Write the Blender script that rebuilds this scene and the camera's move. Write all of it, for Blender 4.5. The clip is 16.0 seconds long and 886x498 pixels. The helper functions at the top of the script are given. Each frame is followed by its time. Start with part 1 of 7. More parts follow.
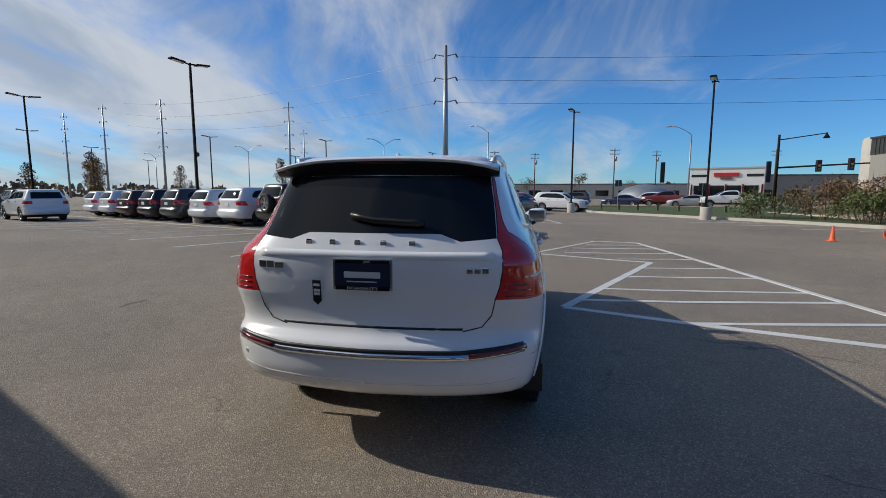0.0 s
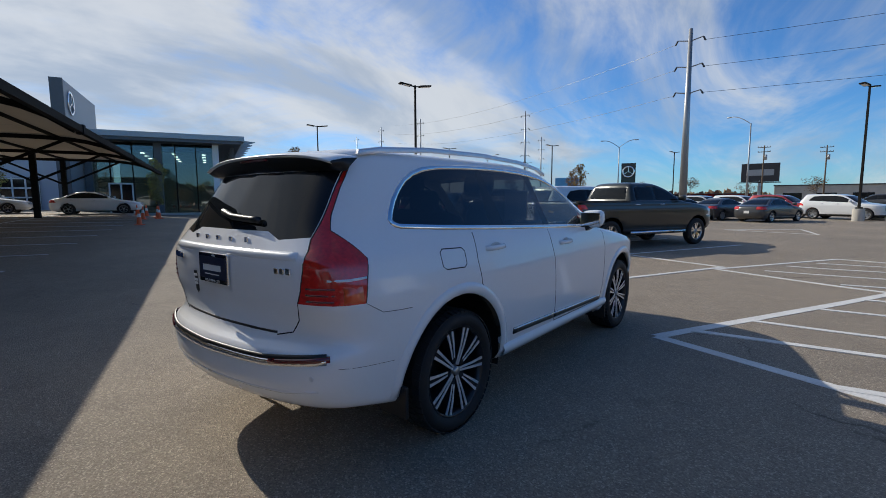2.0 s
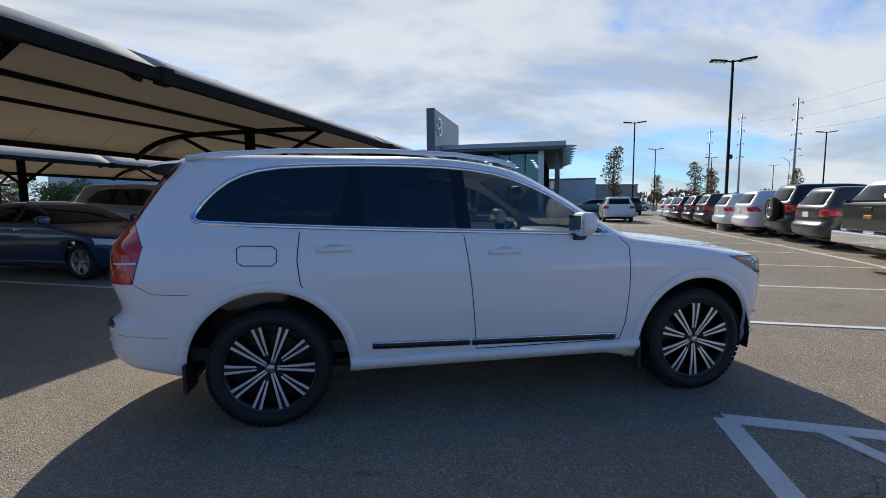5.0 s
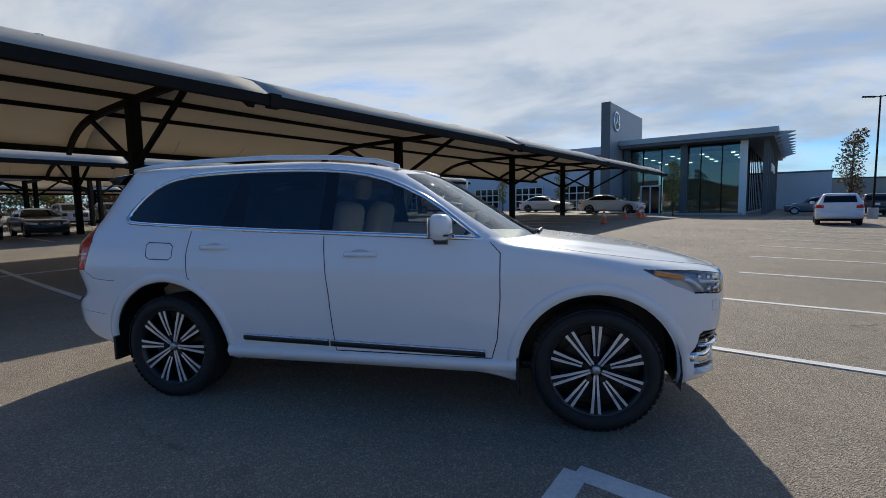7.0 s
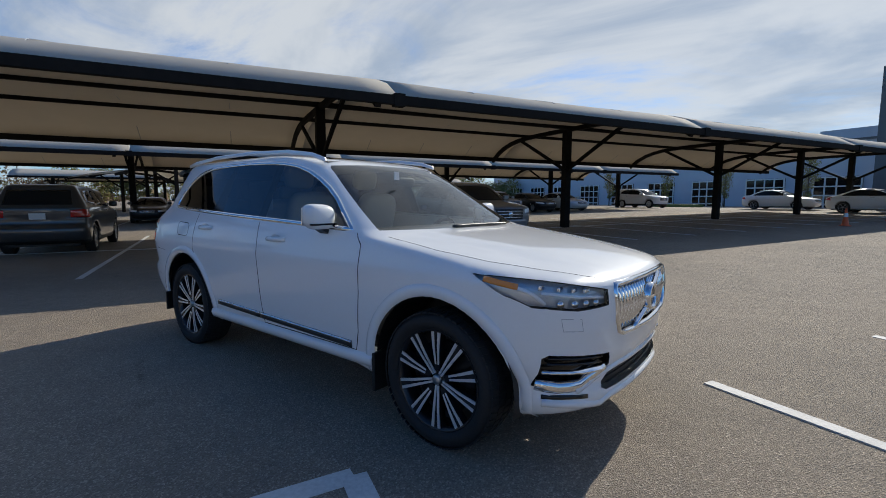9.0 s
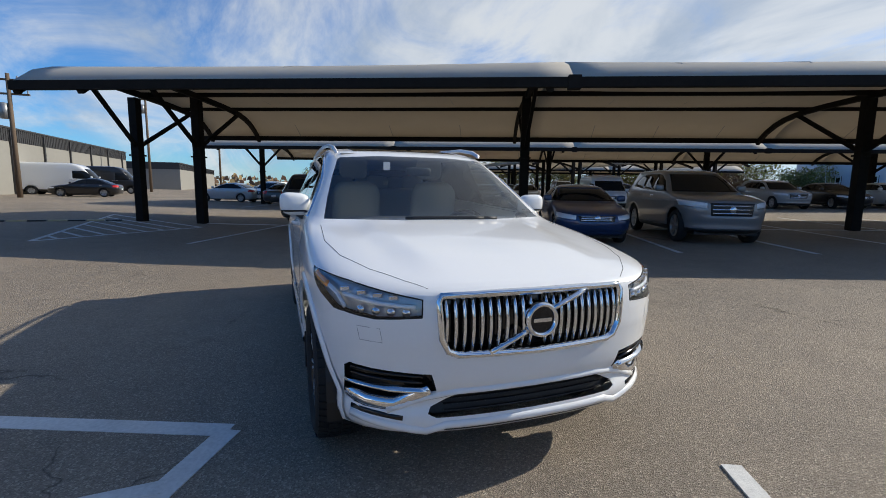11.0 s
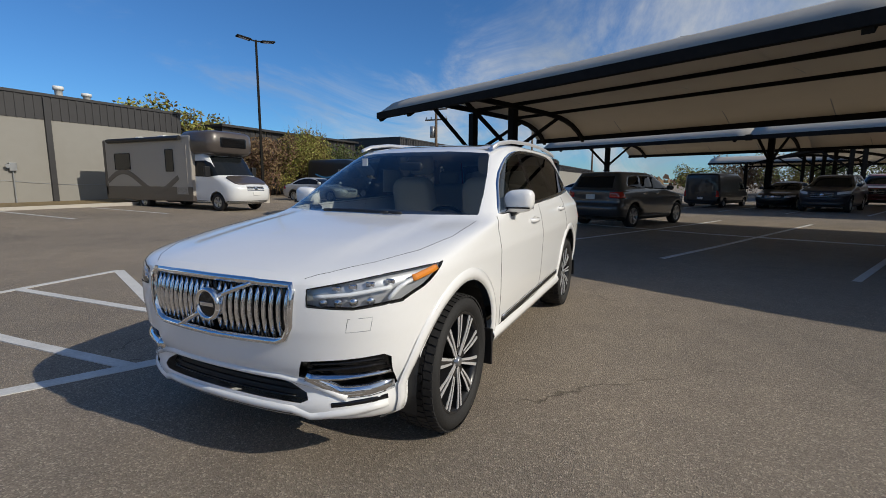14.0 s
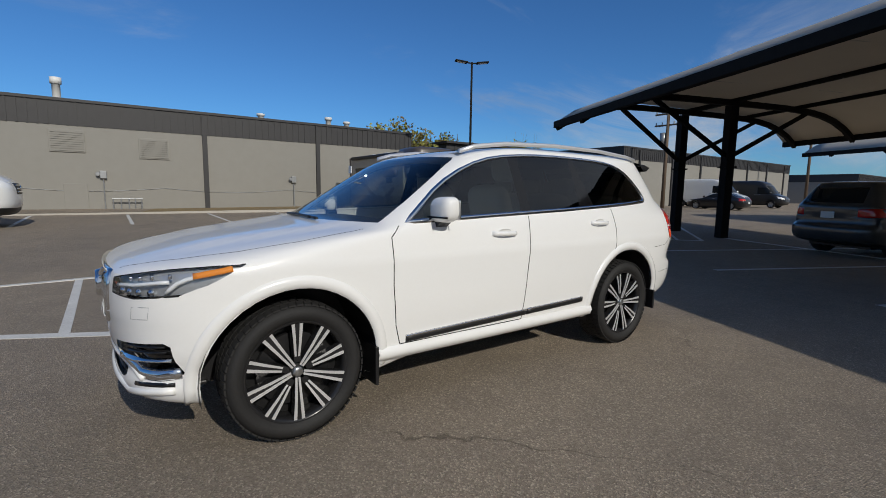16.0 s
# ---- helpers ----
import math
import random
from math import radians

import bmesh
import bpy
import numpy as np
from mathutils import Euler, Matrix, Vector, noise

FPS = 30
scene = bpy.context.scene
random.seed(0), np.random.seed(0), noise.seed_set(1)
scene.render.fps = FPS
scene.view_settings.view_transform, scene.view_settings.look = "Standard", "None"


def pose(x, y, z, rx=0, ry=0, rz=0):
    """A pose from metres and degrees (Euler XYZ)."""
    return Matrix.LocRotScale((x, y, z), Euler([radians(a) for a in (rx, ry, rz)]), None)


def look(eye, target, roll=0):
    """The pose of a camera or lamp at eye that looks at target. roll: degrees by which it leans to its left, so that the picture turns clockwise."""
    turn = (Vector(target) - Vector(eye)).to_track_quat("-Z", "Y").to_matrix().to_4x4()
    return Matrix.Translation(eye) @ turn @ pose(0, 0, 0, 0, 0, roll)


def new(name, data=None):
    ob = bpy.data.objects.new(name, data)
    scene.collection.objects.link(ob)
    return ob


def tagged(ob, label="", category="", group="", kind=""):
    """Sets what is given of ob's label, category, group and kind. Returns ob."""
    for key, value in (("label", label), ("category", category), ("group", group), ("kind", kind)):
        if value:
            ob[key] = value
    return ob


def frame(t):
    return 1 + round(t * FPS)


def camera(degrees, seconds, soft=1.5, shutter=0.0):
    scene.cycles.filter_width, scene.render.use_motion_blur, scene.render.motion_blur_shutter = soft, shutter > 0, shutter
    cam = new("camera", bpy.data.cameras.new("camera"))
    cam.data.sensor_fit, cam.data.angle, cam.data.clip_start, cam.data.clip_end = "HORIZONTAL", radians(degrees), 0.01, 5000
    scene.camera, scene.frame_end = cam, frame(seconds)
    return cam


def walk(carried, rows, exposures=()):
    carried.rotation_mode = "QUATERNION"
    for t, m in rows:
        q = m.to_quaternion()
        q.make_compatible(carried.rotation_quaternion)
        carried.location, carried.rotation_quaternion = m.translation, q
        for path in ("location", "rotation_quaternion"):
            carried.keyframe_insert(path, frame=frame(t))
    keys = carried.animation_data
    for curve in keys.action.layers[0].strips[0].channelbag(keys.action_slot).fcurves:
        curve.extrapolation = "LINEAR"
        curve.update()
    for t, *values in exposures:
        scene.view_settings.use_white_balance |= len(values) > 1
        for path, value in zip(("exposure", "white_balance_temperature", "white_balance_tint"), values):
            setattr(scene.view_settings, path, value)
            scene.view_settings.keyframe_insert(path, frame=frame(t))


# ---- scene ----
cam = camera(87.6, 16.0, 0.9)
PATH = [
    (0, (0.793, -4.818, 1.489), (0.462, -2.86, 1.251), 0.1),
    (0.5, (1.301, -4.64, 1.475), (0.724, -2.74, 1.24), -0.1),
    (1, (1.76, -4.371, 1.467), (0.954, -2.555, 1.236), -0.2),
    (1.5, (2.199, -4.064, 1.446), (1.169, -2.364, 1.223), -0.3),
    (2, (2.575, -3.705, 1.435), (1.333, -2.152, 1.221), -0.3),
    (2.5, (2.943, -3.34, 1.436), (1.511, -1.958, 1.23), -0.4),
    (3, (3.216, -2.906, 1.418), (1.627, -1.707, 1.219), -0.4),
    (3.5, (3.476, -2.442, 1.413), (1.757, -1.440, 1.210), -0.2),
    (4, (3.648, -1.951, 1.406), (1.822, -1.162, 1.199), -0.2),
    (4.5, (3.786, -1.440, 1.402), (1.880, -0.868, 1.200), -0.4),
    (5, (3.855, -0.933, 1.398), (1.897, -0.573, 1.198), -0.5),
    (7.5, (3.61, 1.718, 1.37), (1.719, 1.092, 1.185), -1.0),
    (8, (3.407, 2.214, 1.364), (1.593, 1.393, 1.174), -0.8),
    (8.5, (3.127, 2.646, 1.35), (1.422, 1.619, 1.152), -0.4),
    (11, (1.09, 4.062, 1.384), (0.417, 2.197, 1.116), 0.8),
    (11.5, (0.613, 4.172, 1.386), (0.195, 2.235, 1.117), 0.7),
    (12, (0.117, 4.212, 1.39), (-0.044, 2.237, 1.117), 0.6),
    (12.5, (-0.400, 4.208, 1.385), (-0.300, 2.230, 1.108), 0.5),
    (13, (-0.900, 4.116, 1.383), (-0.534, 2.170, 1.101), 0.4),
    (13.5, (-1.399, 3.988, 1.370), (-0.781, 2.107, 1.086), 0.4),
    (14, (-1.889, 3.768, 1.374), (-1.039, 1.980, 1.088), 0.3),
    (14.5, (-2.315, 3.457, 1.372), (-1.251, 1.787, 1.090), 0.3),
    (15, (-2.685, 3.092, 1.360), (-1.419, 1.568, 1.090), 0.6),
    (15.5, (-3.021, 2.700, 1.356), (-1.569, 1.349, 1.099), 0.8),
    (16, (-3.313, 2.270, 1.356), (-1.704, 1.108, 1.111), 0.8),
]
walk(cam, [(t, look(eye, target, roll)) for t, eye, target, roll in PATH], [(0, 0.18, 6500, 8), (1.5, 0.28, 6600, 8), (3, 0.48, 6700, 8), (4, 0.42, 6700, 8), (5, 0.55, 6700, 8), (8, 0.3, 6600, 7), (11, 0.48, 6650, 7), (12.2, 0.42, 6750, 7), (13, 0.16, 6700, 7), (14, 0.08, 6750, 8), (15, -0.06, 6600, 8), (16, -0.2, 6500, 8)])

SUN_DIR = Vector((1.0, -0.03, -0.625)).normalized()

# ---- light ----
world = bpy.data.worlds.new("world")
scene.world = world
world.use_nodes = True
wn, wl = world.node_tree.nodes, world.node_tree.links
wn.clear()
w_out = wn.new("ShaderNodeOutputWorld")
w_bg = wn.new("ShaderNodeBackground")
w_sky = wn.new("ShaderNodeTexSky")
w_sky.sky_type = "NISHITA"
w_sky.sun_disc = False
w_sky.sun_elevation = math.asin(-SUN_DIR.z)
w_sky.sun_rotation = math.atan2(-SUN_DIR.x, -SUN_DIR.y)
w_sky.altitude = 350
w_sky.air_density = 1.0
w_sky.dust_density = 0.15
w_sky.ozone_density = 3.0
w_co = wn.new("ShaderNodeTexCoord")
# cirrus: streaks on a flat cloud deck, by dividing the direction by its height
w_sep = wn.new("ShaderNodeSeparateXYZ")
wl.new(w_co.outputs["Generated"], w_sep.inputs[0])


def w_math(op, a, b=None, clamp=False):
    n = wn.new("ShaderNodeMath")
    n.operation, n.use_clamp = op, clamp
    for i, v in enumerate((a, b)):
        if v is None:
            continue
        if isinstance(v, (int, float)):
            n.inputs[i].default_value = v
        else:
            wl.new(v, n.inputs[i])
    return n.outputs[0]


w_h = w_math("ADD", w_math("MAXIMUM", w_sep.outputs[2], 0.0), 0.26)
w_u = w_math("DIVIDE", w_sep.outputs[0], w_h)
w_v = w_math("DIVIDE", w_sep.outputs[1], w_h)
w_comb = wn.new("ShaderNodeCombineXYZ")
wl.new(w_u, w_comb.inputs[0])
wl.new(w_v, w_comb.inputs[1])


def w_layer(scale, sx, sy, turn, rough, dist):
    m = wn.new("ShaderNodeMapping")
    m.inputs["Rotation"].default_value = (0, 0, radians(turn))
    m.inputs["Scale"].default_value = (sx, sy, 1)
    m.inputs["Location"].default_value = (scale * 1.7, scale * 0.6, 0)
    wl.new(w_comb.outputs[0], m.inputs[0])
    n = wn.new("ShaderNodeTexNoise")
    n.inputs["Scale"].default_value, n.inputs["Detail"].default_value = scale, 9
    n.inputs["Roughness"].default_value, n.inputs["Distortion"].default_value = rough, dist
    wl.new(m.outputs[0], n.inputs["Vector"])
    return n.outputs["Fac"]


def w_range(x, lo, hi, out_lo=0.0, out_hi=1.0):
    n = wn.new("ShaderNodeMapRange")
    n.interpolation_type = "SMOOTHSTEP"
    for i, v in enumerate((lo, hi, out_lo, out_hi)):
        n.inputs[1 + i].default_value = v
    wl.new(x, n.inputs[0])
    return n.outputs[0]


w_streak = w_layer(1.5, 1.0, 0.55, 64, 0.62, 0.9)
w_big = w_layer(0.55, 1.0, 0.6, 40, 0.5, 0.3)
# the cloud deck is thick on the sun's side and thins out away from it
w_side = w_range(w_sep.outputs[0], -0.95, 0.8, 0.17, -0.055)
w_front = w_range(w_sep.outputs[1], -0.9, 0.6, 0.05, 0.02)
w_sum = w_math("ADD", w_math("ADD", w_math("MULTIPLY", w_streak, 0.62), w_math("MULTIPLY", w_big, 0.38)), w_math("ADD", w_side, w_front))
w_cloud = w_range(w_sum, 0.50, 0.74)
w_mix = wn.new("ShaderNodeMix")
w_mix.data_type = "RGBA"
w_tone = wn.new("ShaderNodeMix")
w_tone.data_type = "RGBA"
w_tone.inputs["A"].default_value = (3.2, 3.7, 4.5, 1)
w_tone.inputs["B"].default_value = (5.3, 5.5, 5.8, 1)
wl.new(w_range(w_layer(1.9, 1.0, 0.5, 30, 0.55, 0.4), 0.38, 0.60), w_tone.inputs["Factor"])
wl.new(w_tone.outputs["Result"], w_mix.inputs["B"])
w_blue = wn.new("ShaderNodeMix")
w_blue.data_type, w_blue.blend_type = "RGBA", "MULTIPLY"
w_blue.inputs["Factor"].default_value = 1.0
w_blue.inputs["B"].default_value = (0.36, 0.69, 1.05, 1)
wl.new(w_sky.outputs[0], w_blue.inputs["A"])
wl.new(w_blue.outputs["Result"], w_mix.inputs["A"])
wl.new(w_math("MULTIPLY", w_cloud, 0.9), w_mix.inputs["Factor"])
wl.new(w_mix.outputs["Result"], w_bg.inputs[0])
w_bg.inputs[1].default_value = 0.099
wl.new(w_bg.outputs[0], w_out.inputs[0])

sun = new("sun", bpy.data.lights.new("sun", "SUN"))
sun.data.energy, sun.data.angle, sun.data.color = 3.1, radians(0.53), (1.0, 0.94, 0.85)
sun.matrix_world = look((0, 0, 30), Vector((0, 0, 30)) + SUN_DIR)

# ---- materials ----


def material(name, color=(0.5, 0.5, 0.5), rough=0.5, metal=0.0, **more):
    """A principled material; more: grain (scale, amount), bump (scale, depth), spots, coat, trans, emit."""
    m = bpy.data.materials.new(name)
    m.use_nodes = True
    nt = m.node_tree
    b = nt.nodes["Principled BSDF"]
    b.inputs["Base Color"].default_value = (*color, 1)
    b.inputs["Roughness"].default_value, b.inputs["Metallic"].default_value = rough, metal
    if "coat" in more:
        b.inputs["Coat Weight"].default_value, b.inputs["Coat Roughness"].default_value = more["coat"], 0.03
    if "trans" in more:
        b.inputs["Transmission Weight"].default_value = more["trans"]
    if "ior" in more:
        b.inputs["IOR"].default_value = more["ior"]
    if "emit" in more:
        b.inputs["Emission Color"].default_value = (*more["emit"][0], 1)
        b.inputs["Emission Strength"].default_value = more["emit"][1]
    tc = nt.nodes.new("ShaderNodeTexCoord")
    if "grain" in more:
        scale, amount = more["grain"]
        n1, n2 = nt.nodes.new("ShaderNodeTexNoise"), nt.nodes.new("ShaderNodeTexNoise")
        n1.inputs["Scale"].default_value, n1.inputs["Detail"].default_value = scale, 6
        n2.inputs["Scale"].default_value, n2.inputs["Detail"].default_value = scale * 0.06, 4
        for n in (n1, n2):
            nt.links.new(tc.outputs["Object"], n.inputs["Vector"])
        add = nt.nodes.new("ShaderNodeMath")
        add.operation = "ADD"
        nt.links.new(n1.outputs["Fac"], add.inputs[0])
        nt.links.new(n2.outputs["Fac"], add.inputs[1])
        mr = nt.nodes.new("ShaderNodeMapRange")
        mr.inputs["From Min"].default_value, mr.inputs["From Max"].default_value = 0.55, 1.45
        mr.inputs["To Min"].default_value, mr.inputs["To Max"].default_value = 1 - amount, 1 + amount
        nt.links.new(add.outputs[0], mr.inputs[0])
        mul = nt.nodes.new("ShaderNodeVectorMath")
        mul.operation = "SCALE"
        mul.inputs[0].default_value = color
        nt.links.new(mr.outputs[0], mul.inputs["Scale"])
        nt.links.new(mul.outputs[0], b.inputs["Base Color"])
    if "bump" in more:
        scale, depth = more["bump"]
        n = nt.nodes.new("ShaderNodeTexNoise")
        n.inputs["Scale"].default_value, n.inputs["Detail"].default_value = scale, 5
        nt.links.new(tc.outputs["Object"], n.inputs["Vector"])
        bp = nt.nodes.new("ShaderNodeBump")
        bp.inputs["Distance"].default_value = depth
        nt.links.new(n.outputs["Fac"], bp.inputs["Height"])
        nt.links.new(bp.outputs[0], b.inputs["Normal"])
    return m


def asphalt_material():
    m = material("asphalt", (0.1, 0.095, 0.09), 0.85)
    nt = m.node_tree
    nd, lk = nt.nodes, nt.links
    b = nd["Principled BSDF"]
    tc = nd.new("ShaderNodeTexCoord")

    def noise_node(scale, detail, rough=0.55):
        n = nd.new("ShaderNodeTexNoise")
        n.inputs["Scale"].default_value, n.inputs["Detail"].default_value, n.inputs["Roughness"].default_value = scale, detail, rough
        lk.new(tc.outputs["Object"], n.inputs["Vector"])
        return n.outputs["Fac"]

    def ramp(x, stops):
        r = nd.new("ShaderNodeValToRGB")
        r.color_ramp.elements[0].position, r.color_ramp.elements[0].color = stops[0][0], (*stops[0][1], 1)
        r.color_ramp.elements[1].position, r.color_ramp.elements[1].color = stops[-1][0], (*stops[-1][1], 1)
        for p, c in stops[1:-1]:
            r.color_ramp.elements.new(p).color = (*c, 1)
        lk.new(x, r.inputs[0])
        return r.outputs[0]

    def mix(kind, f, a, c):
        n = nd.new("ShaderNodeMix")
        n.data_type, n.blend_type = "RGBA", kind
        if isinstance(f, float):
            n.inputs["Factor"].default_value = f
        else:
            lk.new(f, n.inputs["Factor"])
        lk.new(a, n.inputs["A"])
        lk.new(c, n.inputs["B"])
        return n.outputs["Result"]

    vor = nd.new("ShaderNodeTexVoronoi")
    vor.inputs["Scale"].default_value = 120
    lk.new(tc.outputs["Object"], vor.inputs["Vector"])
    vsep = nd.new("ShaderNodeSeparateColor")
    lk.new(vor.outputs["Color"], vsep.inputs[0])
    stones = ramp(vsep.outputs[0], [(0.0, (0.188, 0.156, 0.119)), (0.45, (0.258, 0.214, 0.163)), (0.82, (0.302, 0.250, 0.191)), (1.0, (0.48, 0.405, 0.315))])
    broad = ramp(noise_node(0.22, 5), [(0.3, (0.80, 0.81, 0.82)), (0.5, (1, 0.99, 0.98)), (0.7, (1.16, 1.13, 1.09))])
    fine = ramp(noise_node(2.4, 6, 0.65), [(0.3, (0.87, 0.87, 0.88)), (0.6, (1.03, 1.03, 1.02))])
    dark = ramp(noise_node(0.8, 3), [(0.70, (1, 1, 1)), (0.80, (0.62, 0.61, 0.60))])
    c = mix("MULTIPLY", 1.0, mix("MULTIPLY", 1.0, mix("MULTIPLY", 1.0, stones, broad), fine), dark)
    # fine meandering cracks
    warp = nd.new("ShaderNodeTexNoise")
    warp.inputs["Scale"].default_value, warp.inputs["Detail"].default_value = 1.3, 4
    lk.new(tc.outputs["Object"], warp.inputs["Vector"])
    vm = nd.new("ShaderNodeVectorMath")
    vm.operation = "MULTIPLY_ADD"
    vm.inputs[1].default_value = (1.0, 1.0, 0)
    lk.new(warp.outputs["Color"], vm.inputs[0])
    lk.new(tc.outputs["Object"], vm.inputs[2])
    vc = nd.new("ShaderNodeTexVoronoi")
    vc.feature = "DISTANCE_TO_EDGE"
    vc.inputs["Scale"].default_value = 0.33
    lk.new(vm.outputs[0], vc.inputs["Vector"])
    crack = ramp(vc.outputs["Distance"], [(0.0, (0.45, 0.43, 0.41)), (0.0028, (0.6, 0.58, 0.56)), (0.004, (1, 1, 1))])
    where = nd.new("ShaderNodeMapRange")
    where.inputs["From Min"].default_value, where.inputs["From Max"].default_value = 0.52, 0.58
    lk.new(noise_node(0.5, 3), where.inputs[0])
    c = mix("MULTIPLY", where.outputs[0], c, crack)
    lk.new(c, b.inputs["Base Color"])
    bp = nd.new("ShaderNodeBump")
    bp.inputs["Distance"].default_value, bp.inputs["Strength"].default_value = 0.0062, 1.0
    lk.new(vor.outputs["Distance"], bp.inputs["Height"])
    lk.new(bp.outputs[0], b.inputs["Normal"])
    return m


def thin_glass(name, tint, ior=1.5):
    """A thin pane: what lies behind shows tinted, the sky mirrors in it more at a slant."""
    m = bpy.data.materials.new(name)
    m.use_nodes = True
    nd, lk = m.node_tree.nodes, m.node_tree.links
    nd.clear()
    o, mx, tr, gl, fr = (nd.new("ShaderNode" + k) for k in ("OutputMaterial", "MixShader", "BsdfTransparent", "BsdfGlossy", "LayerWeight"))
    tr.inputs[0].default_value = (*tint, 1)
    gl.inputs["Color"].default_value, gl.inputs["Roughness"].default_value = (0.95, 0.97, 1.0, 1), 0.01
    pw, ad = nd.new("ShaderNodeMath"), nd.new("ShaderNodeMath")
    pw.operation, ad.operation, ad.use_clamp = "POWER", "MULTIPLY_ADD", True
    pw.inputs[1].default_value = 5.0
    base = ((ior - 1) / (ior + 1)) ** 2
    ad.inputs[1].default_value, ad.inputs[2].default_value = 1 - base, 1.5 * base
    fr.inputs["Blend"].default_value = 0.5
    lk.new(fr.outputs["Facing"], pw.inputs[0])
    lk.new(pw.outputs[0], ad.inputs[0])
    lk.new(ad.outputs[0], mx.inputs[0])
    lk.new(tr.outputs[0], mx.inputs[1])
    lk.new(gl.outputs[0], mx.inputs[2])
    lk.new(mx.outputs[0], o.inputs[0])
    return m


M = {}
M["glass"] = thin_glass("clear_glass", (0.62, 0.68, 0.66), 1.6)
M["glass_tint"] = thin_glass("tinted_glass", (0.45, 0.50, 0.48), 1.6)
M["privacy"] = thin_glass("privacy_tint_glass", (0.085, 0.09, 0.095), 1.55)
M["lens_clear"] = thin_glass("clear_lens", (0.93, 0.94, 0.95), 1.45)
M["asphalt"] = asphalt_material()
M["paint_line"] = material("road_paint", (0.62, 0.61, 0.58), 0.7, grain=(45, 0.22), bump=(120, 0.002))
M["white"] = material("pearl_white_paint", (0.86, 0.86, 0.85), 0.25, coat=0.75, grain=(900, 0.012), ior=1.4)
M["glass_dark"] = material("privacy_glass", (0.010, 0.012, 0.014), 0.015, ior=1.34)
M["black"] = material("black_plastic", (0.012, 0.012, 0.013), 0.42, bump=(300, 0.0006))
M["gloss_black"] = material("gloss_black", (0.008, 0.008, 0.009), 0.08)
M["rubber"] = material("tyre_rubber", (0.015, 0.0145, 0.0145), 0.75, grain=(60, 0.25), bump=(90, 0.002))
M["chrome"] = material("chrome", (0.80, 0.81, 0.83), 0.07, 1.0)
M["satin"] = material("machined_alloy", (0.80, 0.80, 0.81), 0.34, 0.55)
M["dark_alloy"] = material("dark_alloy", (0.025, 0.025, 0.027), 0.25, 0.3)
M["alloy"] = material("alloy", (0.45, 0.46, 0.47), 0.3, 0.9)
M["red_lens"] = material("red_lens", (0.60, 0.018, 0.013), 0.10, coat=1.0, grain=(60, 0.4))
M["red_dark"] = material("dark_red_lens", (0.13, 0.008, 0.010), 0.08, coat=1.0)
M["amber"] = material("amber_lens", (0.75, 0.25, 0.03), 0.1, coat=1.0)
M["lens_grey"] = material("headlamp_reflector", (0.55, 0.57, 0.60), 0.32, 0.6)
M["lamp_white"] = material("light_guide", (0.80, 0.82, 0.84), 0.2, coat=1.0)
M["leather"] = material("cream_leather", (0.45, 0.42, 0.37), 0.55, bump=(250, 0.001))
M["cabin"] = material("charcoal_cabin", (0.035, 0.034, 0.034), 0.6)
M["steel"] = material("dark_bronze_steel", (0.016, 0.0145, 0.013), 0.8, grain=(9, 0.3), ior=1.22)
M["gap"] = material("panel_gap", (0.01, 0.01, 0.01), 0.9)
M["concrete"] = material("concrete", (0.46, 0.43, 0.38), 0.85, grain=(14, 0.14), bump=(40, 0.003))
M["grass"] = material("dry_grass", (0.23, 0.17, 0.085), 0.95, grain=(3, 0.35), bump=(25, 0.03))
M["grass_green"] = material("green_grass", (0.075, 0.10, 0.03), 0.95, grain=(4, 0.4), bump=(25, 0.03))
M["wall_grey"] = material("painted_block_wall", (0.275, 0.265, 0.24), 0.85, grain=(2.5, 0.05), bump=(30, 0.003))
M["fascia"] = material("dark_ribbed_metal", (0.042, 0.041, 0.043), 0.55, 0.1, grain=(3, 0.12))
M["orange"] = material("cone_orange", (0.85, 0.13, 0.03), 0.5, grain=(20, 0.15))
M["white_plain"] = material("white_plain", (0.74, 0.74, 0.72), 0.5, grain=(8, 0.05))
M["galv"] = material("galvanised_steel", (0.34, 0.35, 0.36), 0.45, 0.6, grain=(7, 0.12))
M["wood"] = material("weathered_pole_wood", (0.13, 0.09, 0.06), 0.85, grain=(10, 0.25))
M["bldg_glass"] = thin_glass("showroom_glass", (0.42, 0.52, 0.50), 1.6)
M["downlight"] = material("lit_downlight", (0.9, 0.9, 0.9), 0.5, emit=((1.0, 0.96, 0.9), 7.0))


def canopy_material():
    m = material("shade_fabric", (0.56, 0.53, 0.48), 0.85, grain=(1.2, 0.07), bump=(160, 0.002))
    nt = m.node_tree
    b = nt.nodes["Principled BSDF"]
    tr = nt.nodes.new("ShaderNodeBsdfTranslucent")
    tr.inputs[0].default_value = (0.62, 0.54, 0.42, 1)
    mx = nt.nodes.new("ShaderNodeMixShader")
    mx.inputs[0].default_value = 0.30
    out = nt.nodes["Material Output"]
    nt.links.new(b.outputs[0], mx.inputs[1])
    nt.links.new(tr.outputs[0], mx.inputs[2])
    nt.links.new(mx.outputs[0], out.inputs[0])
    return m


M["fabric"] = canopy_material()
PAINTS = {}


def paint(color):
    if color not in PAINTS:
        PAINTS[color] = material("car_paint", color, 0.3, 0.25 if 0.05 < max(color) < 0.6 else 0.0, coat=1.0 if max(color) > 0.05 else 0.55, grain=(700, 0.04))
    return PAINTS[color]


# ---- mesh helpers ----


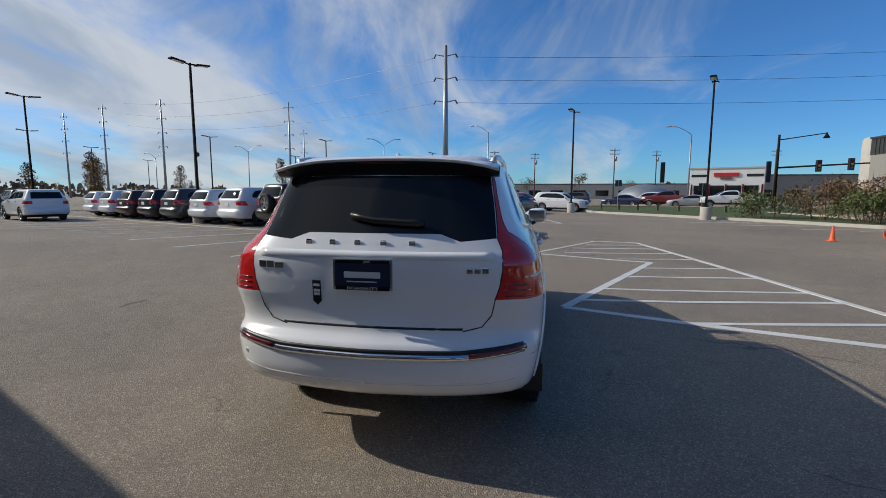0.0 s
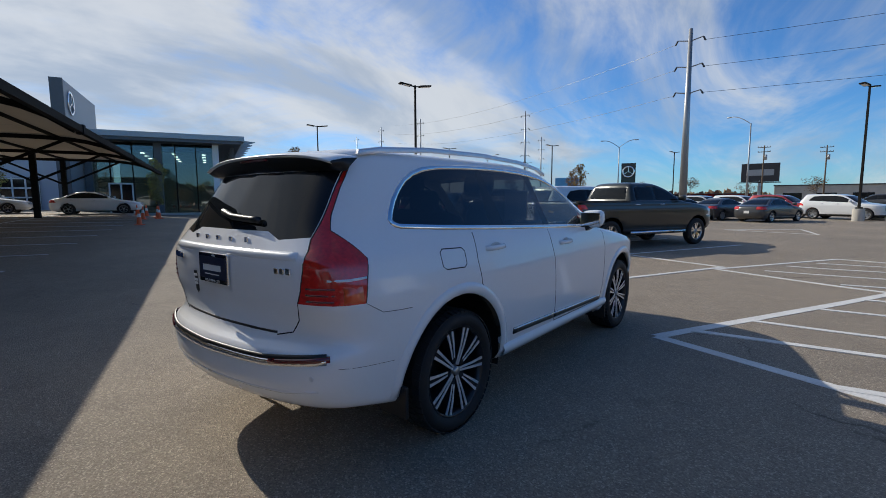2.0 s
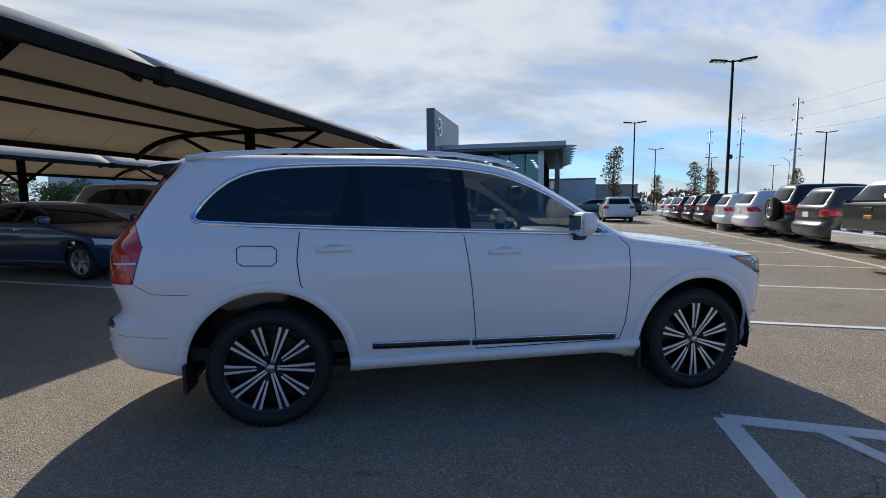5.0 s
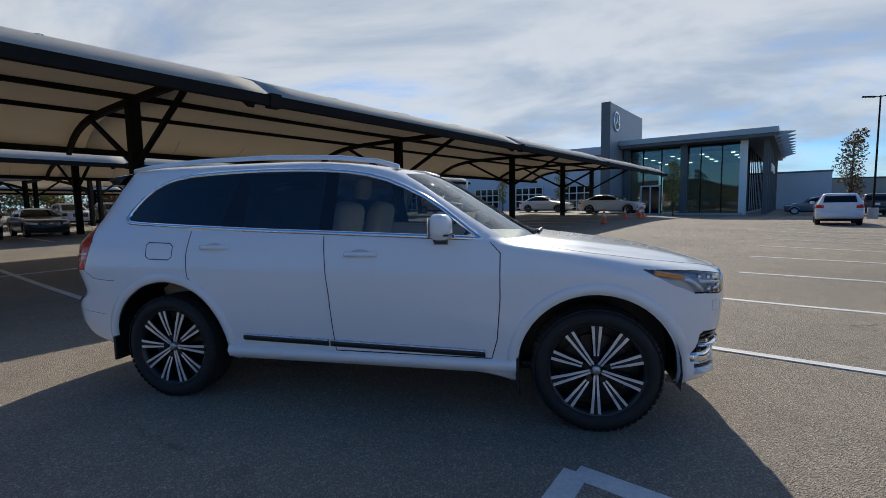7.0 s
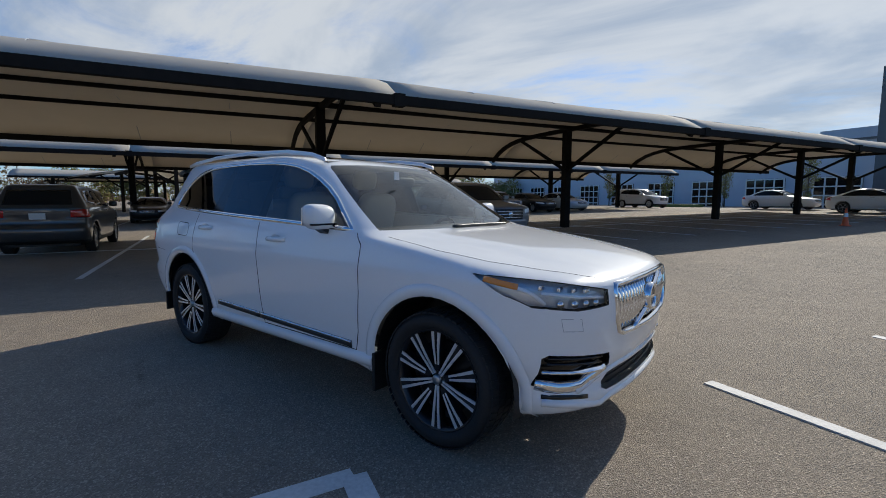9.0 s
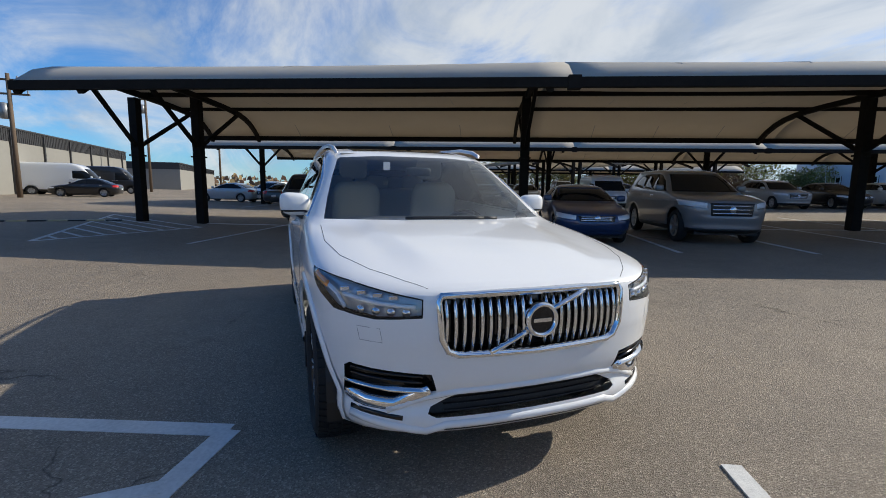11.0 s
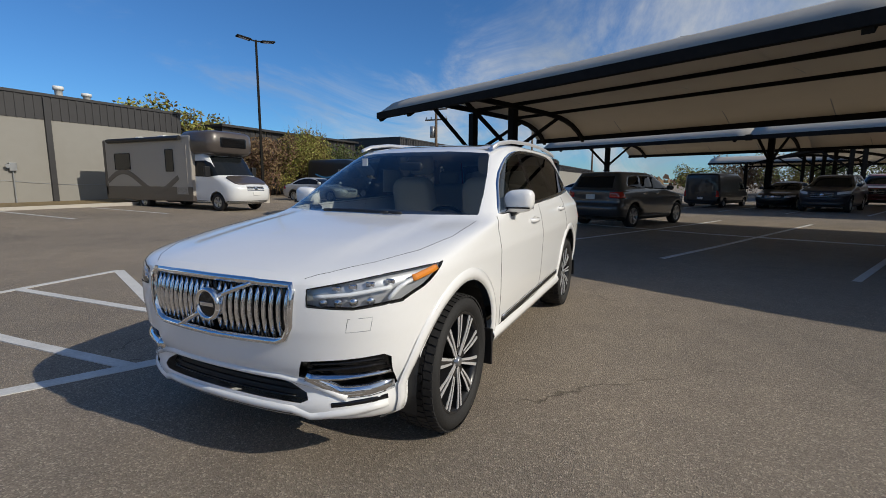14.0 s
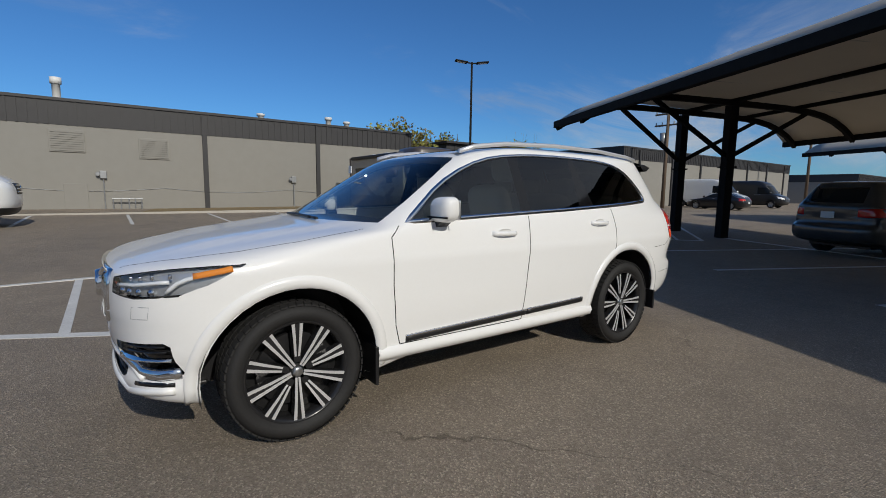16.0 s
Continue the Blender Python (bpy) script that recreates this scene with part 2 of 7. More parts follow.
def mesh_of(bm, name, mat, smooth=True):
    me = bpy.data.meshes.new(name)
    bm.normal_update()
    bm.to_mesh(me)
    bm.free()
    for p in me.polygons:
        p.use_smooth = smooth
    for m in mat if isinstance(mat, (list, tuple)) else [mat]:
        me.materials.append(m)
    return me


def part(name, bm, mat, parent=None, label="", smooth=False, m=None):
    """Links a bmesh as one mesh object, under a thing or a part."""
    ob = new(name, mesh_of(bm, name, mat, smooth) if isinstance(bm, bmesh.types.BMesh) else bm)
    if parent is not None:
        ob.parent = parent
    if m is not None:
        ob.matrix_basis = m
    return tagged(ob, label)


def thing(name, label, category, m=None, group="", kind=""):
    ob = new(name)
    ob.empty_display_size = 0.2
    if m is not None:
        ob.matrix_basis = m
    return tagged(ob, label, category, group, kind)


def box(x0, y0, z0, x1, y1, z1, bm=None, bevel=0.0):
    """An axis-aligned box, with bevelled edges if asked."""
    one = bmesh.new()
    bmesh.ops.create_cube(one, size=1, matrix=Matrix.Translation(((x0 + x1) / 2, (y0 + y1) / 2, (z0 + z1) / 2)) @ Matrix.Diagonal((abs(x1 - x0), abs(y1 - y0), abs(z1 - z0), 1)))
    if bevel:
        bmesh.ops.bevel(one, geom=one.edges[:], offset=bevel, segments=2, profile=0.5, affect="EDGES")
    return join(bm, one)


def join(bm, one, m=None):
    if m is not None:
        bmesh.ops.transform(one, matrix=m, verts=one.verts[:])
    if bm is None:
        return one
    me = bpy.data.meshes.new("tmp")
    one.to_mesh(me)
    one.free()
    bm.from_mesh(me)
    bpy.data.meshes.remove(me)
    return bm


def lathe(profile, n=24, axis="z", bm=None, cap=False):
    """Turns (radius, height) points round an axis."""
    one = bmesh.new()
    rings = []
    for r, h in profile:
        ring = []
        for i in range(n):
            a = 2 * math.pi * i / n
            c, s = r * math.cos(a), r * math.sin(a)
            ring.append(one.verts.new((c, s, h) if axis == "z" else (h, c, s)))
        rings.append(ring)
    for p, q in zip(rings, rings[1:]):
        for i in range(n):
            one.faces.new((p[i], p[(i + 1) % n], q[(i + 1) % n], q[i]))
    if cap:
        one.faces.new(rings[0][::-1])
        one.faces.new(rings[-1])
    bmesh.ops.recalc_face_normals(one, faces=one.faces[:])
    return join(bm, one)


def rod(p, q, r0, r1=None, n=8, bm=None):
    """A round bar from p to q."""
    p, q = Vector(p), Vector(q)
    r1 = r0 if r1 is None else r1
    one = lathe([(r0, 0), (r1, (q - p).length)], n, cap=True)
    return join(bm, one, Matrix.Translation(p) @ (q - p).to_track_quat("Z", "Y").to_matrix().to_4x4())


def beam(p, q, w, h, bm=None, up=(0, 0, 1)):
    """A square bar from p to q, w wide and h high."""
    p, q, up = Vector(p), Vector(q), Vector(up)
    d = (q - p).normalized()
    s = d.cross(up).normalized()
    u = s.cross(d)
    one = bmesh.new()
    vs = [one.verts.new(e + s * (a * w / 2) + u * (b * h / 2)) for e in (p, q) for a, b in ((-1, -1), (1, -1), (1, 1), (-1, 1))]
    for f in ((0, 1, 2, 3), (4, 5, 6, 7), (0, 1, 5, 4), (1, 2, 6, 5), (2, 3, 7, 6), (3, 0, 4, 7)):
        one.faces.new([vs[i] for i in f])
    bmesh.ops.recalc_face_normals(one, faces=one.faces[:])
    return join(bm, one)


def sweep(pts, w, h, normals, bm=None, closed=False):
    """A flat-oval moulding along pts, w wide across and h proud along the normals."""
    one = bmesh.new()
    pts = [Vector(p) for p in pts]
    n = len(pts)
    rings = []
    for i, p in enumerate(pts):
        a, b = pts[i - 1 if closed or i else 0], pts[(i + 1) % n if closed or i < n - 1 else i]
        t = (b - a).normalized()
        nn = Vector(normals[i])
        s = t.cross(nn).normalized()
        rings.append([one.verts.new(p + s * (w / 2 * c) + nn * (h * e)) for c, e in ((-1, -0.4), (-0.8, 0.6), (0, 1), (0.8, 0.6), (1, -0.4))])
    for i in range(n if closed else n - 1):
        p, q = rings[i], rings[(i + 1) % n]
        for j in range(4):
            one.faces.new((p[j], p[j + 1], q[j + 1], q[j]))
    if not closed:
        one.faces.new(rings[0])
        one.faces.new(rings[-1][::-1])
    bmesh.ops.recalc_face_normals(one, faces=one.faces[:])
    return join(bm, one)


def rounded(sx, sy, sz, e=0.5, seg=16):
    """A soft block, as a cushion is."""
    bm = bmesh.new()
    bmesh.ops.create_uvsphere(bm, u_segments=seg, v_segments=seg // 2 + 2, radius=1)
    for v in bm.verts:
        v.co = Vector([math.copysign(abs(c) ** e, c) * s for c, s in zip(v.co, (sx, sy, sz))])
    return bm


def bar(pts, w, h, bm=None):
    """One bent square bar along points, w wide and h high."""
    one = bmesh.new()
    pts = [Vector(p) for p in pts]
    rows = []
    for i, p in enumerate(pts):
        t = (pts[min(i + 1, len(pts) - 1)] - pts[max(i - 1, 0)]).normalized()
        s = t.cross(Vector((0, 0, 1))).normalized()
        u = s.cross(t)
        rows.append([one.verts.new(p + s * (k * w / 2) + u * (q * h / 2)) for k, q in ((-1, -1), (1, -1), (1, 1), (-1, 1))])
    for p, q in zip(rows, rows[1:]):
        for k in range(4):
            one.faces.new((p[k], p[(k + 1) % 4], q[(k + 1) % 4], q[k]))
    one.faces.new(rows[0])
    one.faces.new(rows[-1])
    bmesh.ops.recalc_face_normals(one, faces=one.faces[:])
    return join(bm, one)


def smoothstep(a, b, x):
    t = min(1, max(0, (x - a) / (b - a)))
    return t * t * (3 - 2 * t)


def ground_z(x, y):
    """The lot is a shallow valley: it rises gently away from the line on which the car stands."""
    return 0.018 * max(0, min(abs(x), 40) - 3) * smoothstep(14, 6, y)


U, V, C0 = Vector((-0.908, 0.419, 0)), Vector((0.419, 0.908, 0)), Vector((6.46, -8.98, 0))


def lot(u, v, z=0.0):
    """A place by its distance along and across the rows of the lot."""
    return C0 + U * u + V * v + Vector((0, 0, z))


def lot_ground(u, v):
    p = lot(u, v)
    p.z = ground_z(p.x, p.y)
    return p


# ---- ground ----
def build_ground():
    bm = bmesh.new()
    xs = sorted([-1500, -600, -250, -120, -80, -60] + [-46 + 2 * i for i in range(47)] + [-40.5, -3, 3, 60, 90, 160, 400, 1500])
    ys = sorted([-1500, -600, -250, -120, -80, -60] + [-46 + 2 * i for i in range(47)] + [5 + 0.5 * i for i in range(20) if i % 4 != 2] + [60, 90, 160, 400, 1500])
    grid = [[bm.verts.new((x, y, ground_z(x, y))) for y in ys] for x in xs]
    for i in range(len(xs) - 1):
        for j in range(len(ys) - 1):
            bm.faces.new((grid[i][j], grid[i + 1][j], grid[i + 1][j + 1], grid[i][j + 1]))
    ob = part("ground", bm, M["asphalt"], None, "sunlit grey-brown asphalt with fine aggregate and cracks", True)
    tagged(ob, category="ground", kind="structure")


build_ground()


STRIPS = []


def paint_strip(p, q, w=0.1):
    """A painted line on the asphalt, as a thin slab that follows the ground."""
    p, q = Vector(p), Vector(q)
    STRIPS.append(p)
    lift = 0.0035 + 0.0014 * (len(STRIPS) % 6)
    n = max(2, int((q - p).length / 0.8) + 1)
    d = (q - p).normalized()
    s = Vector((-d.y, d.x, 0)) * (w / 2)
    bm = bmesh.new()
    rows = []
    for i in range(n + 1):
        c = p.lerp(q, i / n)
        row = []
        for k, dz in ((-1, -0.01), (-1, lift), (1, lift), (1, -0.01)):
            e = c + s * k
            row.append(bm.verts.new((e.x, e.y, ground_z(e.x, e.y) + dz)))
        rows.append(row)
    for a, b in zip(rows, rows[1:]):
        for k in range(3):
            bm.faces.new((a[k], a[k + 1], b[k + 1], b[k]))
    bmesh.ops.recalc_face_normals(bm, faces=bm.faces[:])
    ob = part("painted_line", bm, M["paint_line"], None, "worn white painted parking line on the asphalt")
    tagged(ob, category="parking line", group="parking lines", kind="structure")


# hatched island beside the car
PA, PB, PL, PC, PD, PE, PF, PG = (1.38, 1.35), (3.58, 5.72), (1.1, 6.95), (3.08, 10.3), (4.25, 9.9), (5.28, 0.72), (5.40, -0.28), (4.0, 0.22)


def xy(p):
    return Vector((p[0], p[1], 0))


for a, b, w in ((PA, PB, 0.13), (PB, PL, 0.1), (PL, PC, 0.1), (PC, PD, 0.1), (PD, (5.2, 1.2), 0.1), (PA, PF, 0.13), (PF, (5.2, 1.2), 0.1)):
    paint_strip(xy(a), xy(b), w)
for y0, x0, x1 in ((2.68, 2.1, 5.0), (3.87, 2.72, 4.93), (4.9, 3.2, 4.8), (6.2, 3.0, 4.65), (7.3, 1.9, 4.5), (8.3, 2.2, 4.42), (9.2, 2.7, 4.32)):
    paint_strip(xy((x0, y0)), xy((x1, y0)), 0.09)
for a, b in (((2.80, 0.78), (5.25, 1.0)), ((1.62, 1.80), (5.15, 2.05))):
    paint_strip(xy(a), xy(b), 0.1)
# open stalls in front of the car row
for k in range(12):
    u = 11.62 + 2.6 * k
    paint_strip(lot(u, 7.3), lot(u, 17.6 if k not in (0,) else 12.6), 0.1)
paint_strip(lot(11.6, 12.6), lot(44, 12.6), 0.1)
for k in range(17):
    u = 3.6 + 2.72 * k
    paint_strip(lot(u, -0.4), lot(u, -10.9), 0.1)
paint_strip(lot(0.7, -5.6), lot(46, -5.6), 0.1)
for k in range(18):
    u = -4 + 2.72 * k
    paint_strip(lot(u, -16.8), lot(u, -27.2), 0.1)
# hatched end of the canopy row
paint_strip(lot(0.35, 0.26), lot(1.5, -4.2), 0.1)
paint_strip(lot(1.5, -4.2), lot(-4.57, -7.9), 0.1)
paint_strip(lot(0.35, 0.26), lot(-4.57, -7.9), 0.1)
for k in range(7):
    f = 0.12 + 0.12 * k
    paint_strip(lot(0.35, 0.26).lerp(lot(1.5, -4.2), f), lot(0.35, 0.26).lerp(lot(-4.57, -7.9), f), 0.08)
# stalls along the kerb beside the grey wall
for k in range(9):
    y = -7 + 2.9 * k
    paint_strip(Vector((14.2, y, 0)), Vector((18.9, y, 0)), 0.1)
# hatching at the road side
for a, b in (((-0.5, 20.5), (2.8, 19.2)), ((2.8, 19.2), (2.2, 22.5)), ((2.2, 22.5), (-0.5, 20.5))):
    paint_strip(xy(a), xy(b), 0.1)
for k in range(4):
    paint_strip(Vector((9.6 + 1.5 * k, 21.5 - 2.2 * k, 0)), Vector((14.6 + 1.2 * k, 21.7 - 2.2 * k, 0)), 0.1)

# ---- shade canopies ----
def canopy(name, u0, u1, v0, width, z_edge, rise, cols, skew=0.0, joints=()):
    """A barrel-arched fabric canopy on one row of steel columns; u0..u1 long, v0 its front edge."""
    top = thing(name, "long steel-framed shade canopy with stretched grey fabric over parked cars", "canopy", kind="")
    half = width / 2

    def at(u, f, dz=0.0):
        """f: 0 front edge, 1 rear edge."""
        e = u + skew * f * max(0.0, 1 - (u - u0) / 6.0)
        p = lot(e, v0 - f * width)
        p.z = z_edge + rise * (1 - abs(2 * f - 1) ** 5) + dz
        return p

    # fabric, one panel for each bay between joints
    ends = [u0] + list(joints) + [u1]
    for a, b in zip(ends, ends[1:]):
        bm = bmesh.new()
        nu, nf = max(4, int((b - a) / 0.7)), 16
        rows = []
        for i in range(nu + 1):
            row = []
            for j in range(nf + 1):
                f = j / nf
                u = a + (b - a) * i / nu
                sag = -0.05 * math.sin(math.pi * i / nu) * math.sin(3 * math.pi * f) ** 2
                row.append(bm.verts.new(at(u, f, 0.085 + sag)))
            rows.append(row)
        for p, q in zip(rows, rows[1:]):
            for j in range(nf):
                bm.faces.new((p[j], p[j + 1], q[j + 1], q[j]))
        bmesh.ops.recalc_face_normals(bm, faces=bm.faces[:])
        bmesh.ops.solidify(bm, geom=bm.faces[:], thickness=0.012)
        part("fabric_panel", bm, M["fabric"], top, "taut grey-beige shade fabric", True)
        # seams, as welded ribs under the cloth
        k = 3
        for i in range(1, k + 1):
            u = a + (b - a) * i / (k + 1)
            ps = [at(u + 0.5 * (f - 0.5), f, 0.073) for f in [j / 12 for j in range(13)]]
            part("fabric_seam", sweep(ps, 0.03, 0.006, [Vector((0, 0, -1))] * 13), M["galv"], top)
    # edge beams and purlins
    for f, h, w in ((0.0, 0.19, 0.14), (0.5, 0.15, 0.12), (1.0, 0.19, 0.14), (0.25, 0.12, 0.1), (0.75, 0.12, 0.1)):
        e0, e1 = at(u0, f), at(u1, f)
        part("purlin" if 0 < f < 1 else "edge_beam", beam(e0, e1, w, h), M["steel"], top)
    for u in joints:
        part("joint_plate", beam(at(u, 0.0) - U * 0.12, at(u, 0.0) + U * 0.12, 0.2, 0.26), M["steel"], top)
    # columns with an arched rafter and two braces each
    for uc in cols:
        base = lot_ground(uc, v0 - half)
        head = z_edge + rise - 0.1
        part("column", box(-0.14, -0.14, -0.02, 0.14, 0.14, head - base.z, bevel=0.012), M["steel"], top, m=Matrix.Translation(base) @ Matrix.Rotation(math.atan2(U.y, U.x), 4, "Z"))
        for s in (-1, 1):
            part("collar", beam(base + Vector((0, 0, 2.25)) + V * (0.2 * s), base + Vector((0, 0, 2.25)) + V * (0.12 * s), 0.34, 0.05), M["steel"], top)
        fs = [j / 20 for j in range(21)]
        du = uc - u0
        front_u = max(uc + (0.9 if skew and du < 1.5 else 0), u0 + 0.1)
        rear_u = uc - (0.6 if skew and du < 1.5 else 0)
        arc = []
        for f in fs:
            u = front_u + (rear_u - front_u) * f
            p = lot(u, v0 - f * width)
            p.z = z_edge + rise * (1 - abs(2 * f - 1) ** 5) - 0.10
            arc.append(p)
        part("rafter", bar(arc, 0.13, 0.17), M["steel"], top)
        for f in (0.22, 0.78):
            u = front_u + (rear_u - front_u) * f
            e = lot(u, v0 - f * width)
            e.z = z_edge + rise * (1 - abs(2 * f - 1) ** 5) - 0.16
            foot = base + Vector((0, 0, 2.55 - base.z))
            part("brace", beam(foot, e, 0.09, 0.12), M["steel"], top)


canopy("canopy", 0.0, 46.3, 0.0, 11.1, 3.44, 0.86, (-1.5, 0.7, 11.6, 21.6, 31.6, 39.2, 45.2), -2.6, (12.05, 22.2, 31.9, 40.0))
canopy("canopy", -6.6, 43.5, -16.6, 11.0, 3.48, 0.86, (-5.2, 4.6, 14.6, 24.6, 34.6, 42.6), 0.0, (5.2, 15.2, 25.2, 35.2))
canopy("canopy", -8.0, 40.0, -47.0, 11.0, 3.5, 0.8, (-6, 4, 14, 24, 34), 0.0, (5, 15, 25))


def cross_canopy(u, v, w=9.0, d=12.0, turn=25):
    """A separate canopy turned across the rows, seen on its arched end."""
    p = lot_ground(u, v)
    top = thing("canopy", "arched steel-framed shade canopy standing across the far rows", "canopy", Matrix.Translation(p) @ Matrix.Rotation(math.atan2(U.y, U.x) + radians(turn), 4, "Z"))
    bm = bmesh.new()
    rows = []
    for i in range(2):
        rows.append([bm.verts.new((-w / 2 + w * j / 12, d * i, 3.0 + 0.75 * (1 - (2 * j / 12 - 1) ** 2) + 0.1)) for j in range(13)])
    for j in range(12):
        bm.faces.new((rows[0][j], rows[0][j + 1], rows[1][j + 1], rows[1][j]))
    bmesh.ops.solidify(bm, geom=bm.faces[:], thickness=0.015)
    part("fabric_panel", bm, M["fabric"], top, smooth=True)
    for y in (0, d / 2, d):
        pts = [Vector((-w / 2 + w * j / 12, y, 3.0 + 0.75 * (1 - (2 * j / 12 - 1) ** 2))) for j in range(13)]
        part("rafter", bar(pts, 0.13, 0.2), M["steel"], top)
        for x in (-0.35, 0.35):
            part("column", box(x - 0.12, y - 0.12, -0.05, x + 0.12, y + 0.12, 3.75, bevel=0.01), M["steel"], top)
        for s in (-1, 1):
            part("brace", beam((s * 0.4, y, 2.3), (s * 2.2, y, 3.5), 0.09, 0.12), M["steel"], top)


cross_canopy(6.5, -33.5)
cross_canopy(18.5, -33.0)
cross_canopy(30.0, -33.0)


# ---- lamps, poles ----
def lot_lamp(x, y, h=7.7, turn=0.0, group="car park lamps"):
    top = thing("street_lamp", "dark car park lamp with twin flat heads on a concrete base", "street lamp", Matrix.Translation((x, y, ground_z(x, y))) @ Matrix.Rotation(turn, 4, "Z"), group)
    part("concrete_base", lathe([(0.30, -0.05), (0.30, 0.70), (0.28, 0.74), (0.0001, 0.75)], 24), M["concrete"], top, "round concrete base", True)
    bm = lathe([(0.085, 0), (0.062, h - 0.75)], 4, cap=True)
    part("post", bm, M["steel"], top, m=pose(0, 0, 0.75, 0, 0, 45))
    part("base_cover", box(-0.14, -0.14, 0.75, 0.14, 0.14, 0.83, bevel=0.01), M["steel"], top)
    for s in (-1, 1):
        part("arm", beam((0, 0, h - 0.07), (s * 0.3, 0, h - 0.03), 0.05, 0.06), M["steel"], top)
        hd = box(-0.34, -0.17, -0.04, 0.34, 0.17, 0.04, bevel=0.02)
        part("lamp_head", hd, M["steel"], top, m=pose(s * 0.6, 0, h, 0, -s * 7, 0))
        part("led_panel", box(-0.24, -0.13, -0.047, 0.24, 0.13, -0.041), M["lamp_white"], top, m=pose(s * 0.6, 0, h, 0, -s * 7, 0))
    return top


t25 = math.atan2(V.y, V.x)
lamp_a = lot_lamp(-15.2, 16.1, 7.75, t25)
part("camera_box", rounded(0.09, 0.09, 0.11, 0.7), M["black"], lamp_a, m=pose(0.1, 0, 3.4))
lot_lamp(11.4, 24.4, 7.9, t25)
lot_lamp(4.7, 33.5, 7.9, t25)
lot_lamp(17.3, -14.4, 8.2, t25)
lot_lamp(-33.5, 23.0, 8.2, t25)
lot_lamp(-36, 46, 8.2, t25)
lot_lamp(-52, 38, 8.2, t25)
lot_lamp(-24, 52, 8.2, t25)
lot_lamp(-62, 55, 8.2, t25)
lot_lamp(-40, 75, 8.2, t25)
lot_lamp(-14, 72, 8.2, t25)
lot_lamp(-75, 80, 8.2, t25)


def steel_pole(x, y, h, arms=3, r=0.42, spread=1.2, wires=()):
    top = thing("power_pole", "tall grey tapered steel power pole with short insulator arms", "power pole", Matrix.Translation((x, y, 0)))
    part("shaft", lathe([(r, -0.2), (r * 0.45, h)], 12, cap=True), M["galv"], top, smooth=True)
    for k in range(arms):
        z = h - 1.2 - (h * 0.14) * k
        for s in (-1, 1):
            part("insulator_arm", rod((0, 0, z), (s * spread, 0, z + 0.25), 0.07, 0.05), M["galv"], top)
            bm = None
            for j in range(4):
                bm = rod((s * (spread + 0.05 * j), 0, z + 0.2 - 0.1 * j), (s * (spread + 0.05 * j), 0, z + 0.12 - 0.1 * j), 0.09, 0.09, 8, bm)
            part("insulator", bm, M["fascia"], top)
    return top


def wire(p, q, sag=0.6, r=0.02):
    p, q = Vector(p), Vector(q)
    pts = [p.lerp(q, i / 24) - Vector((0, 0, sag * (1 - (i / 12 - 1) ** 2))) for i in range(25)]
    ob = part("power_line", sweep(pts, 2 * r, r, [Vector((0, 0, 1))] * 25), M["black"], None, "thin black overhead power line")
    tagged(ob, category="power line", group="power lines")


px, py, ph = -8.2, 50.0, 17.8
steel_pole(px, py, ph + 0.6)
for k in range(3):
    z = ph - 0.7 - 2.55 * k
    wire((px + 1.2, py, z), (90, 62, z + 2.5), 1.2)
    wire((px - 1.2, py, z), (-95, 96, z + 6), 2.0)
for x, y, h in ((-52, 96, 22), (-78, 88, 22), (-105, 100, 24), (-70, 140, 22), (-128, 110, 24)):
    steel_pole(x, y, h, 4, 0.3, 1.0)


def wood_pole(x, y, h):
    top = thing("utility_pole", "weathered wooden utility pole with a crossarm and transformer", "utility pole", Matrix.Translation((x, y, 0)))
    part("shaft", lathe([(0.17, -0.1), (0.11, h)], 10, cap=True), M["wood"], top, smooth=True)
    for dz in (0.4, 1.3):
        part("crossarm", box(-1.1, -0.06, h - dz - 0.06, 1.1, 0.06, h - dz + 0.06), M["wood"], top)
        for x1 in (-1.0, -0.5, 0.5, 1.0):
            part("insulator", rod((x1, 0, h - dz + 0.06), (x1, 0, h - dz + 0.26), 0.05), M["galv"], top)
    part("transformer", lathe([(0.0001, h - 2.9), (0.24, h - 2.9), (0.24, h - 1.9), (0.0001, h - 1.85)], 14), M["galv"], top, m=pose(0.35, 0, 0), smooth=True)
    return top


for x, y, h in ((17.3, -35.0, 8.3), (15.5, -62, 12.5), (9, -75, 11), (22, 110, 12), (36, 128, 13), (4, 120, 12), (-6, 112, 12), (60, 118, 12)):
    wood_pole(x, y, h)


# ---- grey industrial building beside the lot ----
WX = 23.15


def grey_building(name, x0, y0, y1, depth, h, base, fascia_h, label):
    """A long low building: painted wall, pilasters, ribbed dark fascia and a flat roof; faces -x."""
    top = thing(name, label, "building")
    part("wall", box(x0, y0, base - 0.3, x0 + depth, y1, h - fascia_h), M["wall_grey"], top)
    part("roof", box(x0 - 0.08, y0 - 0.1, h, x0 + depth, y1 + 0.1, h + 0.12), M["fascia"], top, "dark metal roof edge")
    part("fascia_panel", box(x0 - 0.02, y0 - 0.04, h - fascia_h, x0 + depth, y1 + 0.04, h - 0.001), M["fascia"], top, "dark ribbed metal fascia")
    rib = mesh_of(box(-0.03, -0.035, h - fascia_h, 0.0, 0.035, h - 0.02), "fascia_rib", M["fascia"], False)
    n = int((y1 - y0) / 0.33)
    for i in range(n):
        part("fascia_rib", rib, None, top, m=Matrix.Translation((x0 - 0.022, y0 + 0.15 + i * 0.33, 0)))
    return top


